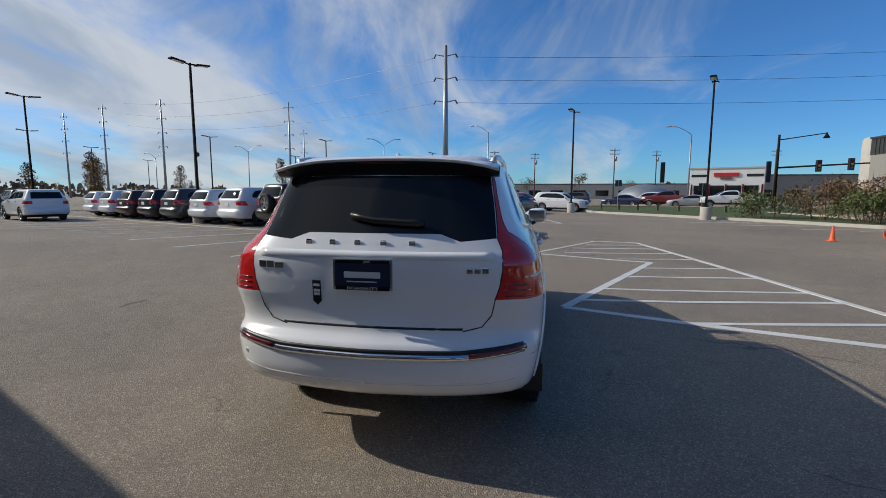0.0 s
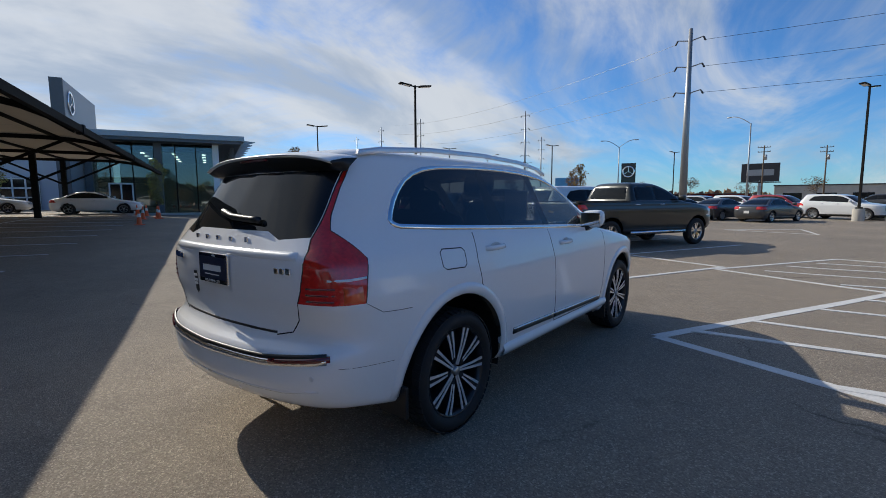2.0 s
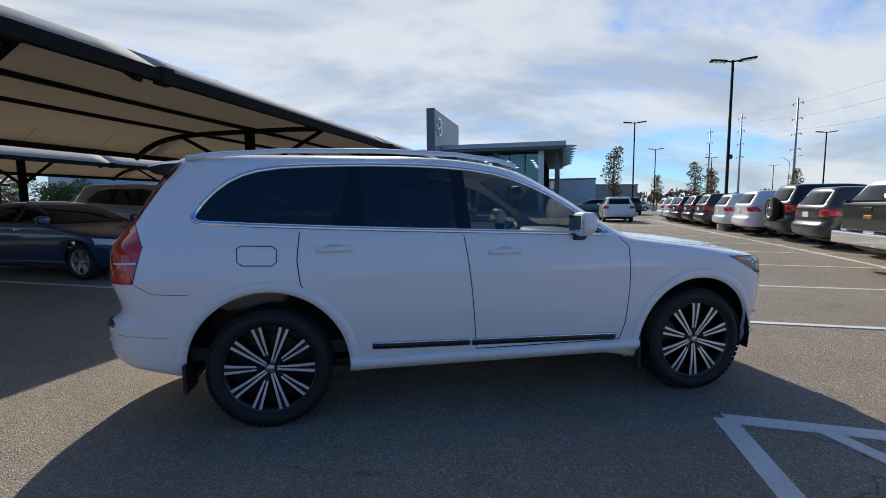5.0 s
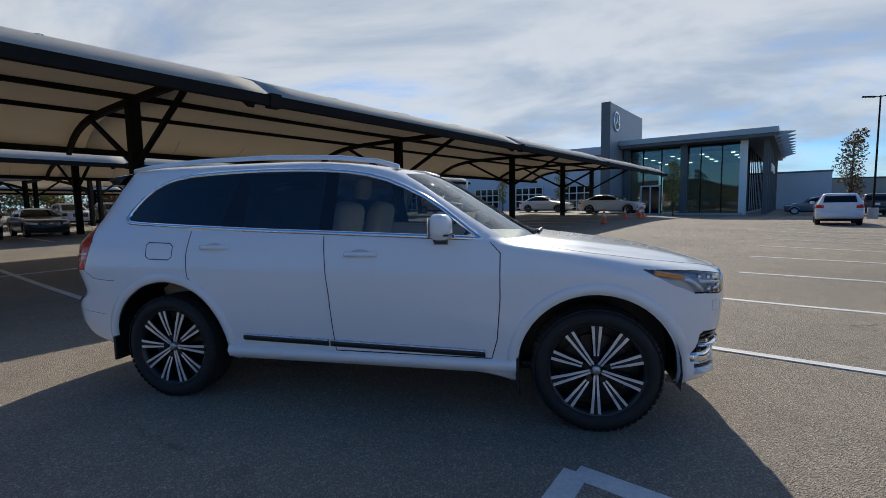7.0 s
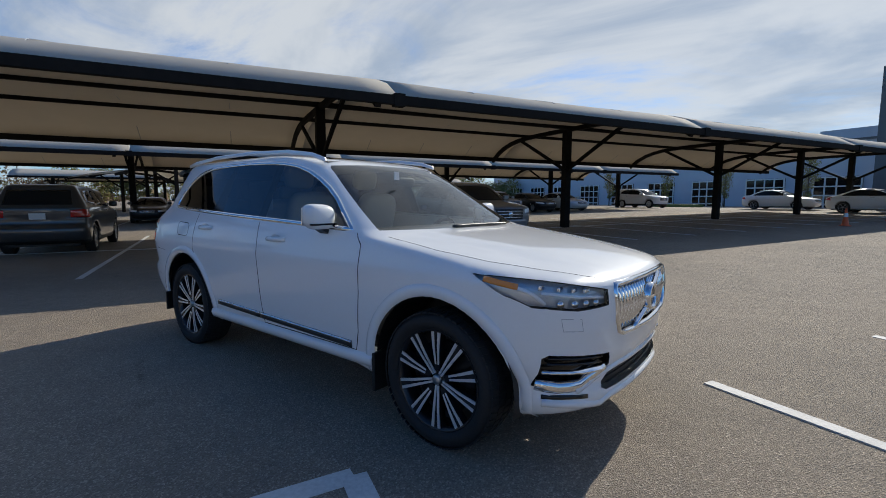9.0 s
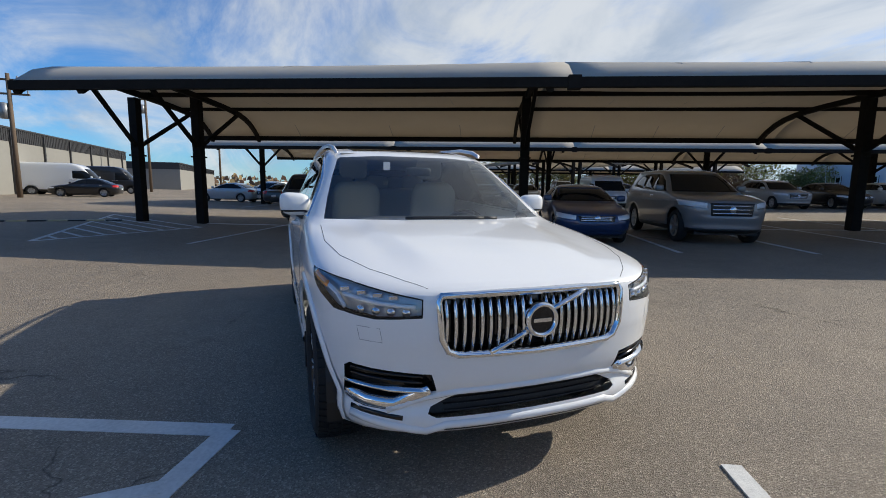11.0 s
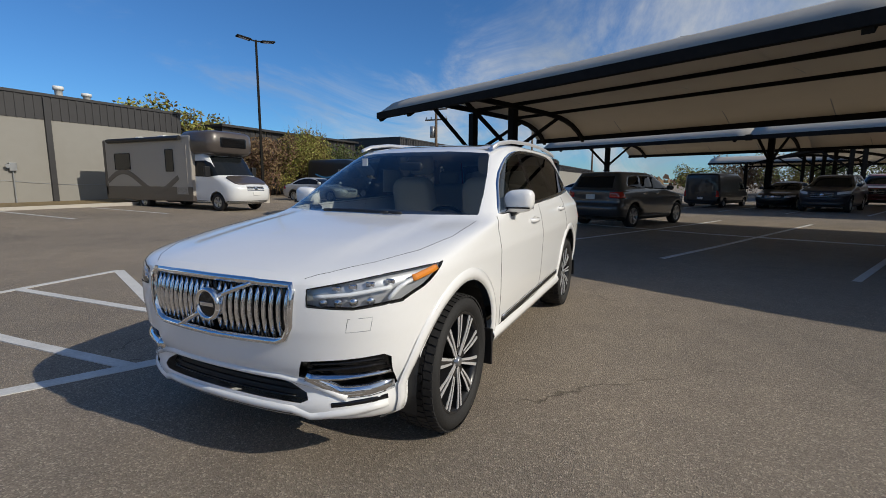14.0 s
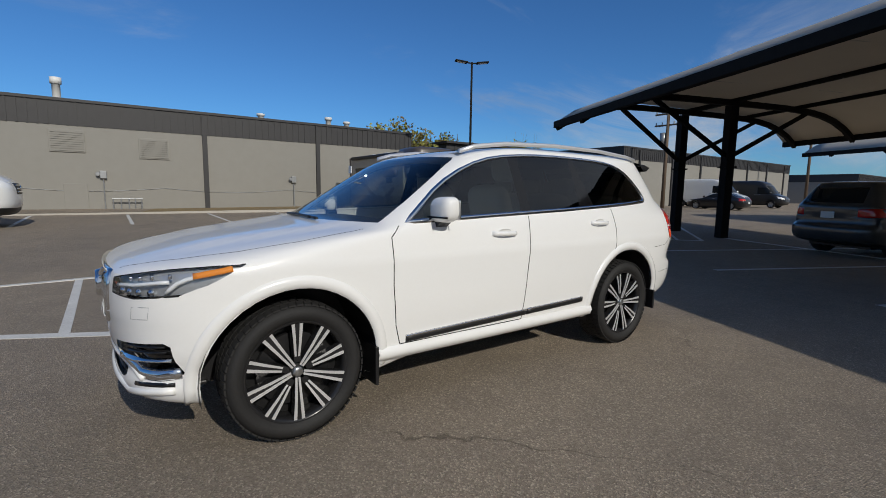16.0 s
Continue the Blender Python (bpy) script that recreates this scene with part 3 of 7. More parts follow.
gb = grey_building("industrial_building", WX, -14.1, 30.0, 16.0, 5.05, 0.36, 1.02, "long grey painted industrial building with a dark ribbed metal fascia")
for y in (-7.75, -1.85, 10.0, 16.0, 22.0):
    part("pilaster", box(WX - 0.12, y - 0.11, 0.2, WX + 0.02, y + 0.11, 4.98), M["fascia"], gb)
for y, z in ((3.6, 3.35), (0.35, 3.2)):
    lv = part("wall_louvre", box(WX - 0.05, y - 0.62, z - 0.48, WX + 0.02, y + 0.62, z + 0.48, bevel=0.01), M["wall_grey"], gb)
    for k in range(9):
        part("louvre_slat", box(WX - 0.075, y - 0.56, z - 0.42 + 0.098 * k, WX - 0.045, y + 0.56, z - 0.39 + 0.098 * k), M["wall_grey"], lv)
for y in (2.4, -6.3):
    mt = part("meter_box", box(WX - 0.16, y - 0.13, 1.75, WX - 0.001, y + 0.13, 2.1, bevel=0.02), M["galv"], gb)
    part("meter_pipe", rod((WX - 0.08, y, 0.3), (WX - 0.08, y, 1.78), 0.025), M["galv"], mt)
    part("meter_dial", lathe([(0.0001, 0.05), (0.08, 0.05), (0.09, 0.0)], 16), M["galv"], mt, m=pose(WX - 0.16, y + 0.2, 1.95, 0, -90, 0))
pipes = part("gas_manifold", rod((WX - 0.35, 0.95, 0.85), (WX - 0.35, 2.15, 0.85), 0.03), M["galv"], gb)
for y in (1.0, 1.25, 1.5, 1.8, 2.1):
    part("riser_pipe", rod((WX - 0.35, y, 0.3), (WX - 0.35, y, 0.88), 0.025), M["galv"], pipes)
wd = part("wall_door", box(WX - 0.03, 3.0, 0.36, WX + 0.02, 3.85, 1.5, bevel=0.01), M["wall_grey"], gb)
for y, h in ((3.9, 1.15), (-9.0, 0.7), (-10.2, 0.55), (-5.0, 0.5)):
    part("roof_vent", lathe([(0.16, 5.1), (0.16, 5.1 + h * 0.75), (0.22, 5.1 + h * 0.76), (0.22, 5.1 + h), (0.0001, 5.1 + h)], 14), M["white_plain"], gb, m=Matrix.Translation((WX + 1.4, y, 0)), smooth=True)
# sagging cable on the wall
pts = [Vector((WX - 0.02, 6 - 0.5 * i, 1.35 - 0.18 * math.sin(math.pi * (i % 12) / 12))) for i in range(40)]
part("wall_cable", sweep(pts, 0.02, 0.01, [Vector((-1, 0, 0))] * 40), M["galv"], gb)

gb2 = grey_building("industrial_building", 20.5, -72.0, -34.0, 25.0, 5.4, 0.3, 1.0, "second grey industrial building behind parked vans")
for k in range(7):
    y = -70 + 5.6 * k
    part("pilaster", box(20.36, y - 0.1, 0.2, 20.52, y + 0.1, 5.3), M["fascia"], gb2)
gb3 = thing("industrial_building", "dark metal-clad shed behind trees", "building")
part("wall", box(24.5, -32.5, 0, 50, -18.0, 4.9), M["fascia"], gb3)
rib = mesh_of(box(-0.04, -0.05, 0, 0.0, 0.05, 4.85), "wall_rib", M["fascia"], False)
for k in range(28):
    part("wall_rib", rib, None, gb3, m=Matrix.Translation((24.48, -32.3 + 0.5 * k, 0)))
part("roof", box(24.2, -32.7, 4.9, 50, -17.8, 5.05), M["fascia"], gb3)
gb4 = grey_building("industrial_building", 16.0, -130.0, -84.0, 20.0, 4.6, 0.0, 1.0, "low pale industrial building in the distance")

# kerb and verge along the grey building
def kerb_run(pts, w=0.16, h=0.15, name="kerb"):
    pts = [Vector((p[0], p[1], ground_z(p[0], p[1]))) for p in pts]
    bm = bar([p + Vector((0, 0, h / 2 - 0.05)) for p in pts], w, h + 0.1)
    bmesh.ops.bevel(bm, geom=bm.edges[:], offset=0.02, segments=2, affect="EDGES")
    ob = part(name, bm, M["concrete"], None, "pale concrete kerb at the edge of the asphalt")
    tagged(ob, category="kerb", kind="structure")


kerb_run([(19.3, -9.6), (19.3, 34)])
kerb_run([(19.3, -9.6), (23.0, -10.6)])


def slab(name, pts, z, mat, label, cat, thick=0.12):
    bm = bmesh.new()
    vs = [bm.verts.new((x, y, ground_z(x, y) + z)) for x, y in pts]
    f = bm.faces.new(vs)
    bmesh.ops.recalc_face_normals(bm, faces=[f])
    if f.normal.z < 0:
        bmesh.ops.reverse_faces(bm, faces=[f])
    r = bmesh.ops.extrude_face_region(bm, geom=[f])
    bmesh.ops.translate(bm, verts=[v for v in r["geom"] if isinstance(v, bmesh.types.BMVert)], vec=(0, 0, -thick))
    bmesh.ops.recalc_face_normals(bm, faces=bm.faces[:])
    ob = part(name, bm, mat, None, label)
    tagged(ob, category=cat, kind="structure")


slab("verge", [(19.4, -9.6), (23.1, -10.6), (23.1, 34), (19.4, 34)], 0.09, M["grass"], "dry brown grass strip along the wall", "grass")

# ---- cars: shell ----
def spline(xs, ys, x):
    """Smooth, monotone-friendly interpolation of a table."""
    if x <= xs[0]:
        return ys[0]
    if x >= xs[-1]:
        return ys[-1]
    i = max(j for j in range(len(xs) - 1) if xs[j] <= x)
    h = xs[i + 1] - xs[i]
    d = [(ys[j + 1] - ys[j]) / (xs[j + 1] - xs[j]) for j in range(len(xs) - 1)]

    def slope(j):
        if j == 0 or j == len(xs) - 1:
            return d[0] if j == 0 else d[-1]
        return 0 if d[j - 1] * d[j] <= 0 else 2 * d[j - 1] * d[j] / (d[j - 1] + d[j])
    t = (x - xs[i]) / h
    return (ys[i] * (2 * t**3 - 3 * t**2 + 1) + h * slope(i) * (t**3 - 2 * t**2 + t)
            + ys[i + 1] * (-2 * t**3 + 3 * t**2) + h * slope(i + 1) * (t**3 - t**2))


def shell(levels, n_level, n_half, power=5.0, bow=0.12, power_rear=9.0):
    """A car's outer skin from level outlines: rows of (z, front, rear, half width, front quarter, rear quarter)."""
    ks = list(range(len(levels)))
    cols = [[row[c] for row in levels] for c in range(6)]
    bm = bmesh.new()
    rings = []
    for i in range(n_level + 1):
        k = i / n_level * (len(levels) - 1)
        z, f, r, a, qf, qr = (spline(ks, c, k) for c in cols)
        fine = []
        m = 240
        for j in range(m + 1):
            th = math.pi * j / m
            s, c = math.sin(th), math.cos(th)
            w = power if c >= 0 else power_rear
            x = a * abs(s) ** (2 / w)
            e = abs(c) ** (2 / w)
            b = (bow if c >= 0 else bow * 0.75) * min(1, a / 0.9) * (x / a) ** 2 if a > 0 else 0
            y = f - qf + (qf - b) * e if c >= 0 else r + qr - (qr - b) * e
            fine.append((x, y))
        acc = [0]
        for p, q in zip(fine, fine[1:]):
            acc.append(acc[-1] + math.hypot(q[0] - p[0], q[1] - p[1]))
        half = []
        j = 0
        for t in range(n_half + 1):
            want = acc[-1] * t / n_half
            while j < m - 1 and acc[j + 1] < want:
                j += 1
            w = (want - acc[j]) / max(1e-9, acc[j + 1] - acc[j])
            half.append((fine[j][0] + w * (fine[j + 1][0] - fine[j][0]), fine[j][1] + w * (fine[j + 1][1] - fine[j][1])))
        ring = [bm.verts.new((0 if t in (0, n_half) else x, y, z)) for t, (x, y) in enumerate(half)]
        ring += [bm.verts.new((-x, y, z)) for x, y in half[-2:0:-1]]
        rings.append(ring)
    n = len(rings[0])
    for p, q in zip(rings, rings[1:]):
        for i in range(n):
            bm.faces.new((p[i], p[(i + 1) % n], q[(i + 1) % n], q[i]))
    top = rings[-1]
    for i in range(n_half):
        a, b = i, i + 1
        c, d = (n - i - 1) % n, (n - i) % n
        vs = []
        for q in (a, b, c, d):
            if top[q] not in vs:
                vs.append(top[q])
        if len(vs) > 2 and len({v.index for v in vs} | set(vs)) > 2:
            try:
                bm.faces.new(vs)
            except ValueError:
                pass
    bmesh.ops.recalc_face_normals(bm, faces=bm.faces[:])
    bm.normal_update()
    if sum(f.normal.z for f in bm.faces if f.calc_center_median().z > levels[-1][0] - 0.02) < 0:
        bmesh.ops.reverse_faces(bm, faces=bm.faces[:])
    return bm


def cut(bm, line, axes, keep, closed=True):
    """Cuts the skin along a polyline seen along one axis."""
    i, j = axes
    pts = list(line) + ([line[0]] if closed else [])
    for p, q in zip(pts, pts[1:]):
        lo = (min(p[0], q[0]) - 0.012, min(p[1], q[1]) - 0.012)
        hi = (max(p[0], q[0]) + 0.012, max(p[1], q[1]) + 0.012)
        faces = []
        for f in bm.faces:
            us, vs = [v.co[i] for v in f.verts], [v.co[j] for v in f.verts]
            if max(us) >= lo[0] and min(us) <= hi[0] and max(vs) >= lo[1] and min(vs) <= hi[1] and keep(f.calc_center_median()):
                faces.append(f)
        if not faces:
            continue
        co, no = Vector((0, 0, 0)), Vector((0, 0, 0))
        co[i], co[j] = p
        no[i], no[j] = -(q[1] - p[1]), q[0] - p[0]
        geom = faces + list({e for f in faces for e in f.edges}) + list({v for f in faces for v in f.verts})
        bmesh.ops.bisect_plane(bm, geom=geom, dist=0.0004, plane_co=co, plane_no=no.normalized())


def inside(poly, a, b):
    ok, n = False, len(poly)
    for k in range(n):
        (x0, y0), (x1, y1) = poly[k], poly[k - 1]
        if (y0 > b) != (y1 > b) and a < (x1 - x0) * (b - y0) / (y1 - y0) + x0:
            ok = not ok
    return ok


def take(bm, faces, groove=0.0, depth=0.0):
    """A new bmesh from some faces of the skin, with its rim turned in as a panel's edge is."""
    one = bmesh.new()
    vm = {}
    for f in faces:
        vs = []
        for v in f.verts:
            if v not in vm:
                vm[v] = one.verts.new(v.co)
            vs.append(vm[v])
        one.faces.new(vs)
    if groove and one.faces:
        one.normal_update()
        rim = {v for e in one.edges if e.is_boundary for v in e.verts}
        normals = {v: v.normal.copy() for v in rim}
        rims = bmesh.ops.inset_region(one, faces=one.faces[:], thickness=groove, depth=0, use_even_offset=False)["faces"]
        rims = set(rims)
        for f in rims:
            for ed in f.edges:
                if any(g not in rims for g in ed.link_faces):
                    ed.smooth = False
        for v in one.verts:
            if v in rim and v.is_valid:
                v.co -= normals[v] * depth
    return one


def circle2(cy, cz, r, n=28):
    return [(cy + r * math.cos(2 * math.pi * k / n), cz + r * math.sin(2 * math.pi * k / n)) for k in range(n)]


from mathutils.bvhtree import BVHTree


def drop(tree, pts, axis, sign):
    """Lays 2D points on the skin from outside along an axis: places and normals."""
    out = []
    for a, b in pts:
        o, d = [0, 0, 0], [0, 0, 0]
        i, j = [k for k in range(3) if k != axis]
        o[i], o[j], o[axis] = a, b, 6 * sign
        d[axis] = -sign
        hit, n, _, _ = tree.ray_cast(Vector(o), Vector(d))
        if hit is None:
            continue
        out.append((hit, n if n[axis] * sign > 0 else -n))
    return out


def dense(pts, step=0.04, closed=False):
    out = []
    pts = list(pts) + ([pts[0]] if closed else [])
    for p, q in zip(pts, pts[1:]):
        k = max(1, int(math.dist(p, q) / step))
        out += [(p[0] + (q[0] - p[0]) * t / k, p[1] + (q[1] - p[1]) * t / k) for t in range(k)]
    return out if closed else out + [pts[-1]]


# ---- cars: wheels ----
WHEELS = {}


def tyre_mesh(R, r, w):
    h = w / 2
    bm = lathe([(r, -h * 0.8), (r + 0.02, -h * 0.98), ((R + r) / 2, -h * 1.04), (R - 0.03, -h * 0.97), (R - 0.008, -h * 0.8), (R, -h * 0.45), (R, h * 0.45), (R - 0.008, h * 0.8), (R - 0.03, h * 0.97), ((R + r) / 2, h * 1.04), (r + 0.02, h * 0.98), (r, h * 0.8)], 48, "x")
    return bm


def tread_mesh(R, w):
    """Tread blocks round a tyre."""
    bm = bmesh.new()
    n = 56
    for k in range(n):
        for row, (x0, x1) in enumerate(((-0.46, -0.27), (-0.24, -0.02), (0.02, 0.24), (0.27, 0.46))):
            a = 2 * math.pi * (k + (0.5 if row % 2 else 0)) / n
            da = math.pi / n * 0.78
            vs = []
            for r in (R - 0.004, R + 0.005):
                for x, s in ((x0, -1), (x1, -1), (x1, 1), (x0, 1)):
                    ang = a + s * da + (0.02 if abs(x) > 0.3 else 0)
                    rr = r - (0.008 if abs(x) > 0.4 else 0)
                    vs.append(bm.verts.new((x * w, rr * math.cos(ang), rr * math.sin(ang))))
            for f in ((4, 5, 6, 7), (0, 1, 5, 4), (1, 2, 6, 5), (2, 3, 7, 6), (3, 0, 4, 7)):
                bm.faces.new([vs[i] for i in f])
    bmesh.ops.recalc_face_normals(bm, faces=bm.faces[:])
    return bm


def spoke_mesh(angle, r0, r1, w0, w1, x0, x1, thick):
    """One flat spoke from hub to rim; its face points to +x."""
    bm = bmesh.new()
    vs = []
    for r, w, x in ((r0, w0, x0), ((r0 + r1) / 2, (w0 + w1) / 2, (x0 + x1) / 2 + 0.004), (r1, w1, x1)):
        for s in (-1, 1):
            for d in (0, -thick):
                c, sn = math.cos(angle), math.sin(angle)
                vs.append(bm.verts.new((x + d, r * c - s * w * sn, r * sn + s * w * c)))
    for a in (0, 4):
        for q in ((0, 2, 6, 4), (1, 5, 7, 3), (0, 4, 5, 1), (2, 3, 7, 6)):
            bm.faces.new([vs[a + i] for i in q])
    bmesh.ops.recalc_face_normals(bm, faces=bm.faces[:])
    return bm


def wheel(parent, place, side, R=0.34, r=0.23, w=0.22, style="plain", spin=0):
    """A wheel with its outer face towards side (+1: +x)."""
    key = (R, r, w, style)
    if key not in WHEELS:
        h = w / 2
        d = {"tyre": mesh_of(tyre_mesh(R, r, w), "tyre", M["rubber"], True)}
        barrel = lathe([(r + 0.004, -h * 0.8), (r - 0.012, -h * 0.7), (r - 0.02, h * 0.5), (r - 0.008, h * 0.86), (r + 0.004, h * 0.86)], 40, "x")
        fine = style == "twin"
        d["rim"] = mesh_of(barrel, "rim", M["dark_alloy"] if fine else M["alloy"], True)
        d["disc"] = mesh_of(lathe([(0.0001, h * 0.15), (r * 0.72, h * 0.15), (r * 0.72, -h * 0.1), (0.0001, -h * 0.1)], 32, "x"), "brake_disc", M["dark_alloy"] if style == "twin" else M["galv"], False)
        d["back"] = mesh_of(lathe([(0.0001, -h * 0.2), (r - 0.01, -h * 0.2)], 32, "x"), "backing", M["black"], False)
        if fine:
            d["hub"] = mesh_of(lathe([(0.0001, h * 0.84), (0.022, h * 0.84), (0.027, h * 0.80), (0.030, h * 0.6), (0.05, h * 0.3)], 24, "x"), "hub_cap", M["alloy"], True)
        else:
            d["hub"] = mesh_of(lathe([(0.0001, h * 0.80), (0.03, h * 0.80), (0.036, h * 0.74), (0.06, h * 0.6), (0.07, h * 0.3)], 24, "x"), "hub_cap", M["alloy"] if not fine else M["satin"], True)
        sp = []
        if fine:
            d["tread"] = mesh_of(tread_mesh(R, w), "tread", M["rubber"], False)
            for k in range(10):
                a = 2 * math.pi * k / 10 + math.pi / 2
                sp.append(mesh_of(spoke_mesh(a, 0.05, r - 0.006, 0.017, 0.030, h * 0.70, h * 0.80, 0.05), "spoke", M["dark_alloy"], False))
                for s in (-1, 1):
                    one = spoke_mesh(a + s * 0.012, 0.035 if k % 2 else 0.085, r - 0.004, 0.0055, 0.0090, h * 0.70 + 0.004, h * 0.80 + 0.004, 0.006)
                    ca, sa = math.cos(a), math.sin(a)
                    for v in one.verts:
                        t = max(0.0, math.hypot(v.co.y, v.co.z) - 0.07) / (r - 0.07)
                        off = s * (0.0075 + 0.012 * t)
                        v.co.y -= off * sa
                        v.co.z += off * ca
                    sp.append(mesh_of(one, "spoke_face", M["satin"], False))
        else:
            star = bmesh.new()
            for k in range(10):
                a = 2 * math.pi * (k // 2) / 5 + math.pi / 2 + (0.2 if k % 2 else -0.2)
                star = join(star, spoke_mesh(a, 0.03, r - 0.004, 0.02, 0.028, h * 0.55, h * 0.75, 0.04))
            sp.append(mesh_of(star, "rim_face", M["chrome"] if style == "chrome" else (M["dark_alloy"] if style == "dark" else M["alloy"]), False))
        d["spokes"] = sp
        WHEELS[key] = d
    d = WHEELS[key]
    m = Matrix.Translation(place) @ (Matrix.Identity(4) if side > 0 else Matrix.Rotation(math.pi, 4, "Z")) @ Matrix.Rotation(radians(spin), 4, "X")
    hub = part("wheel", d["rim"], None, parent, m=m)
    for name, me in (("tyre", d["tyre"]), ("brake_disc", d["disc"]), ("backing", d["back"]), ("hub_cap", d["hub"])):
        part(name, me, None, hub)
    if "tread" in d:
        part("tread", d["tread"], None, hub)
    for me in d["spokes"]:
        part(me.name.split(".")[0], me, None, hub)
    return hub


# ---- the white SUV ----
HERO = [
    (0.235, 2.06, -1.95, 0.80, 1.30, 0.80),
    (0.26, 2.17, -2.08, 0.885, 1.30, 0.80),
    (0.31, 2.285, -2.32, 0.912, 1.30, 0.80),
    (0.37, 2.30, -2.51, 0.930, 1.30, 0.80),
    (0.45, 2.275, -2.572, 0.938, 1.30, 0.80),
    (0.54, 2.315, -2.592, 0.948, 1.30, 0.80),
    (0.63, 2.325, -2.592, 0.955, 1.30, 0.80),
    (0.69, 2.330, -2.575, 0.958, 1.30, 0.80),
    (0.735, 2.335, -2.520, 0.959, 1.30, 0.80),
    (0.79, 2.335, -2.495, 0.960, 1.30, 0.80),
    (0.87, 2.330, -2.487, 0.961, 1.28, 0.80),
    (0.93, 2.315, -2.492, 0.961, 1.26, 0.80),
    (0.965, 2.27, -2.494, 0.958, 1.22, 0.80),
    (0.995, 2.17, -2.496, 0.952, 1.12, 0.80),
    (1.03, 1.98, -2.498, 0.945, 0.98, 0.80),
    (1.07, 1.73, -2.498, 0.936, 0.84, 0.80),
    (1.105, 1.47, -2.497, 0.927, 0.72, 0.78),
    (1.135, 1.22, -2.494, 0.918, 0.56, 0.76),
    (1.165, 1.10, -2.485, 0.908, 0.50, 0.74),
    (1.20, 1.035, -2.465, 0.893, 0.50, 0.72),
    (1.26, 0.935, -2.430, 0.866, 0.50, 0.70),
    (1.36, 0.775, -2.370, 0.818, 0.50, 0.66),
    (1.46, 0.615, -2.310, 0.770, 0.50, 0.62),
    (1.55, 0.465, -2.255, 0.727, 0.50, 0.58),
    (1.61, 0.345, -2.215, 0.698, 0.50, 0.55),
    (1.645, 0.235, -2.19, 0.680, 0.48, 0.52),
    (1.675, 0.09, -2.165, 0.660, 0.46, 0.5),
    (1.70, -0.10, -2.13, 0.632, 0.42, 0.48),
    (1.718, -0.33, -2.05, 0.585, 0.35, 0.42),
    (1.731, -0.58, -1.86, 0.49, 0.25, 0.3),
    (1.738, -0.85, -1.50, 0.30, 0.12, 0.15),
    (1.740, -1.0, -1.30, 0.10, 0.05, 0.05),
]


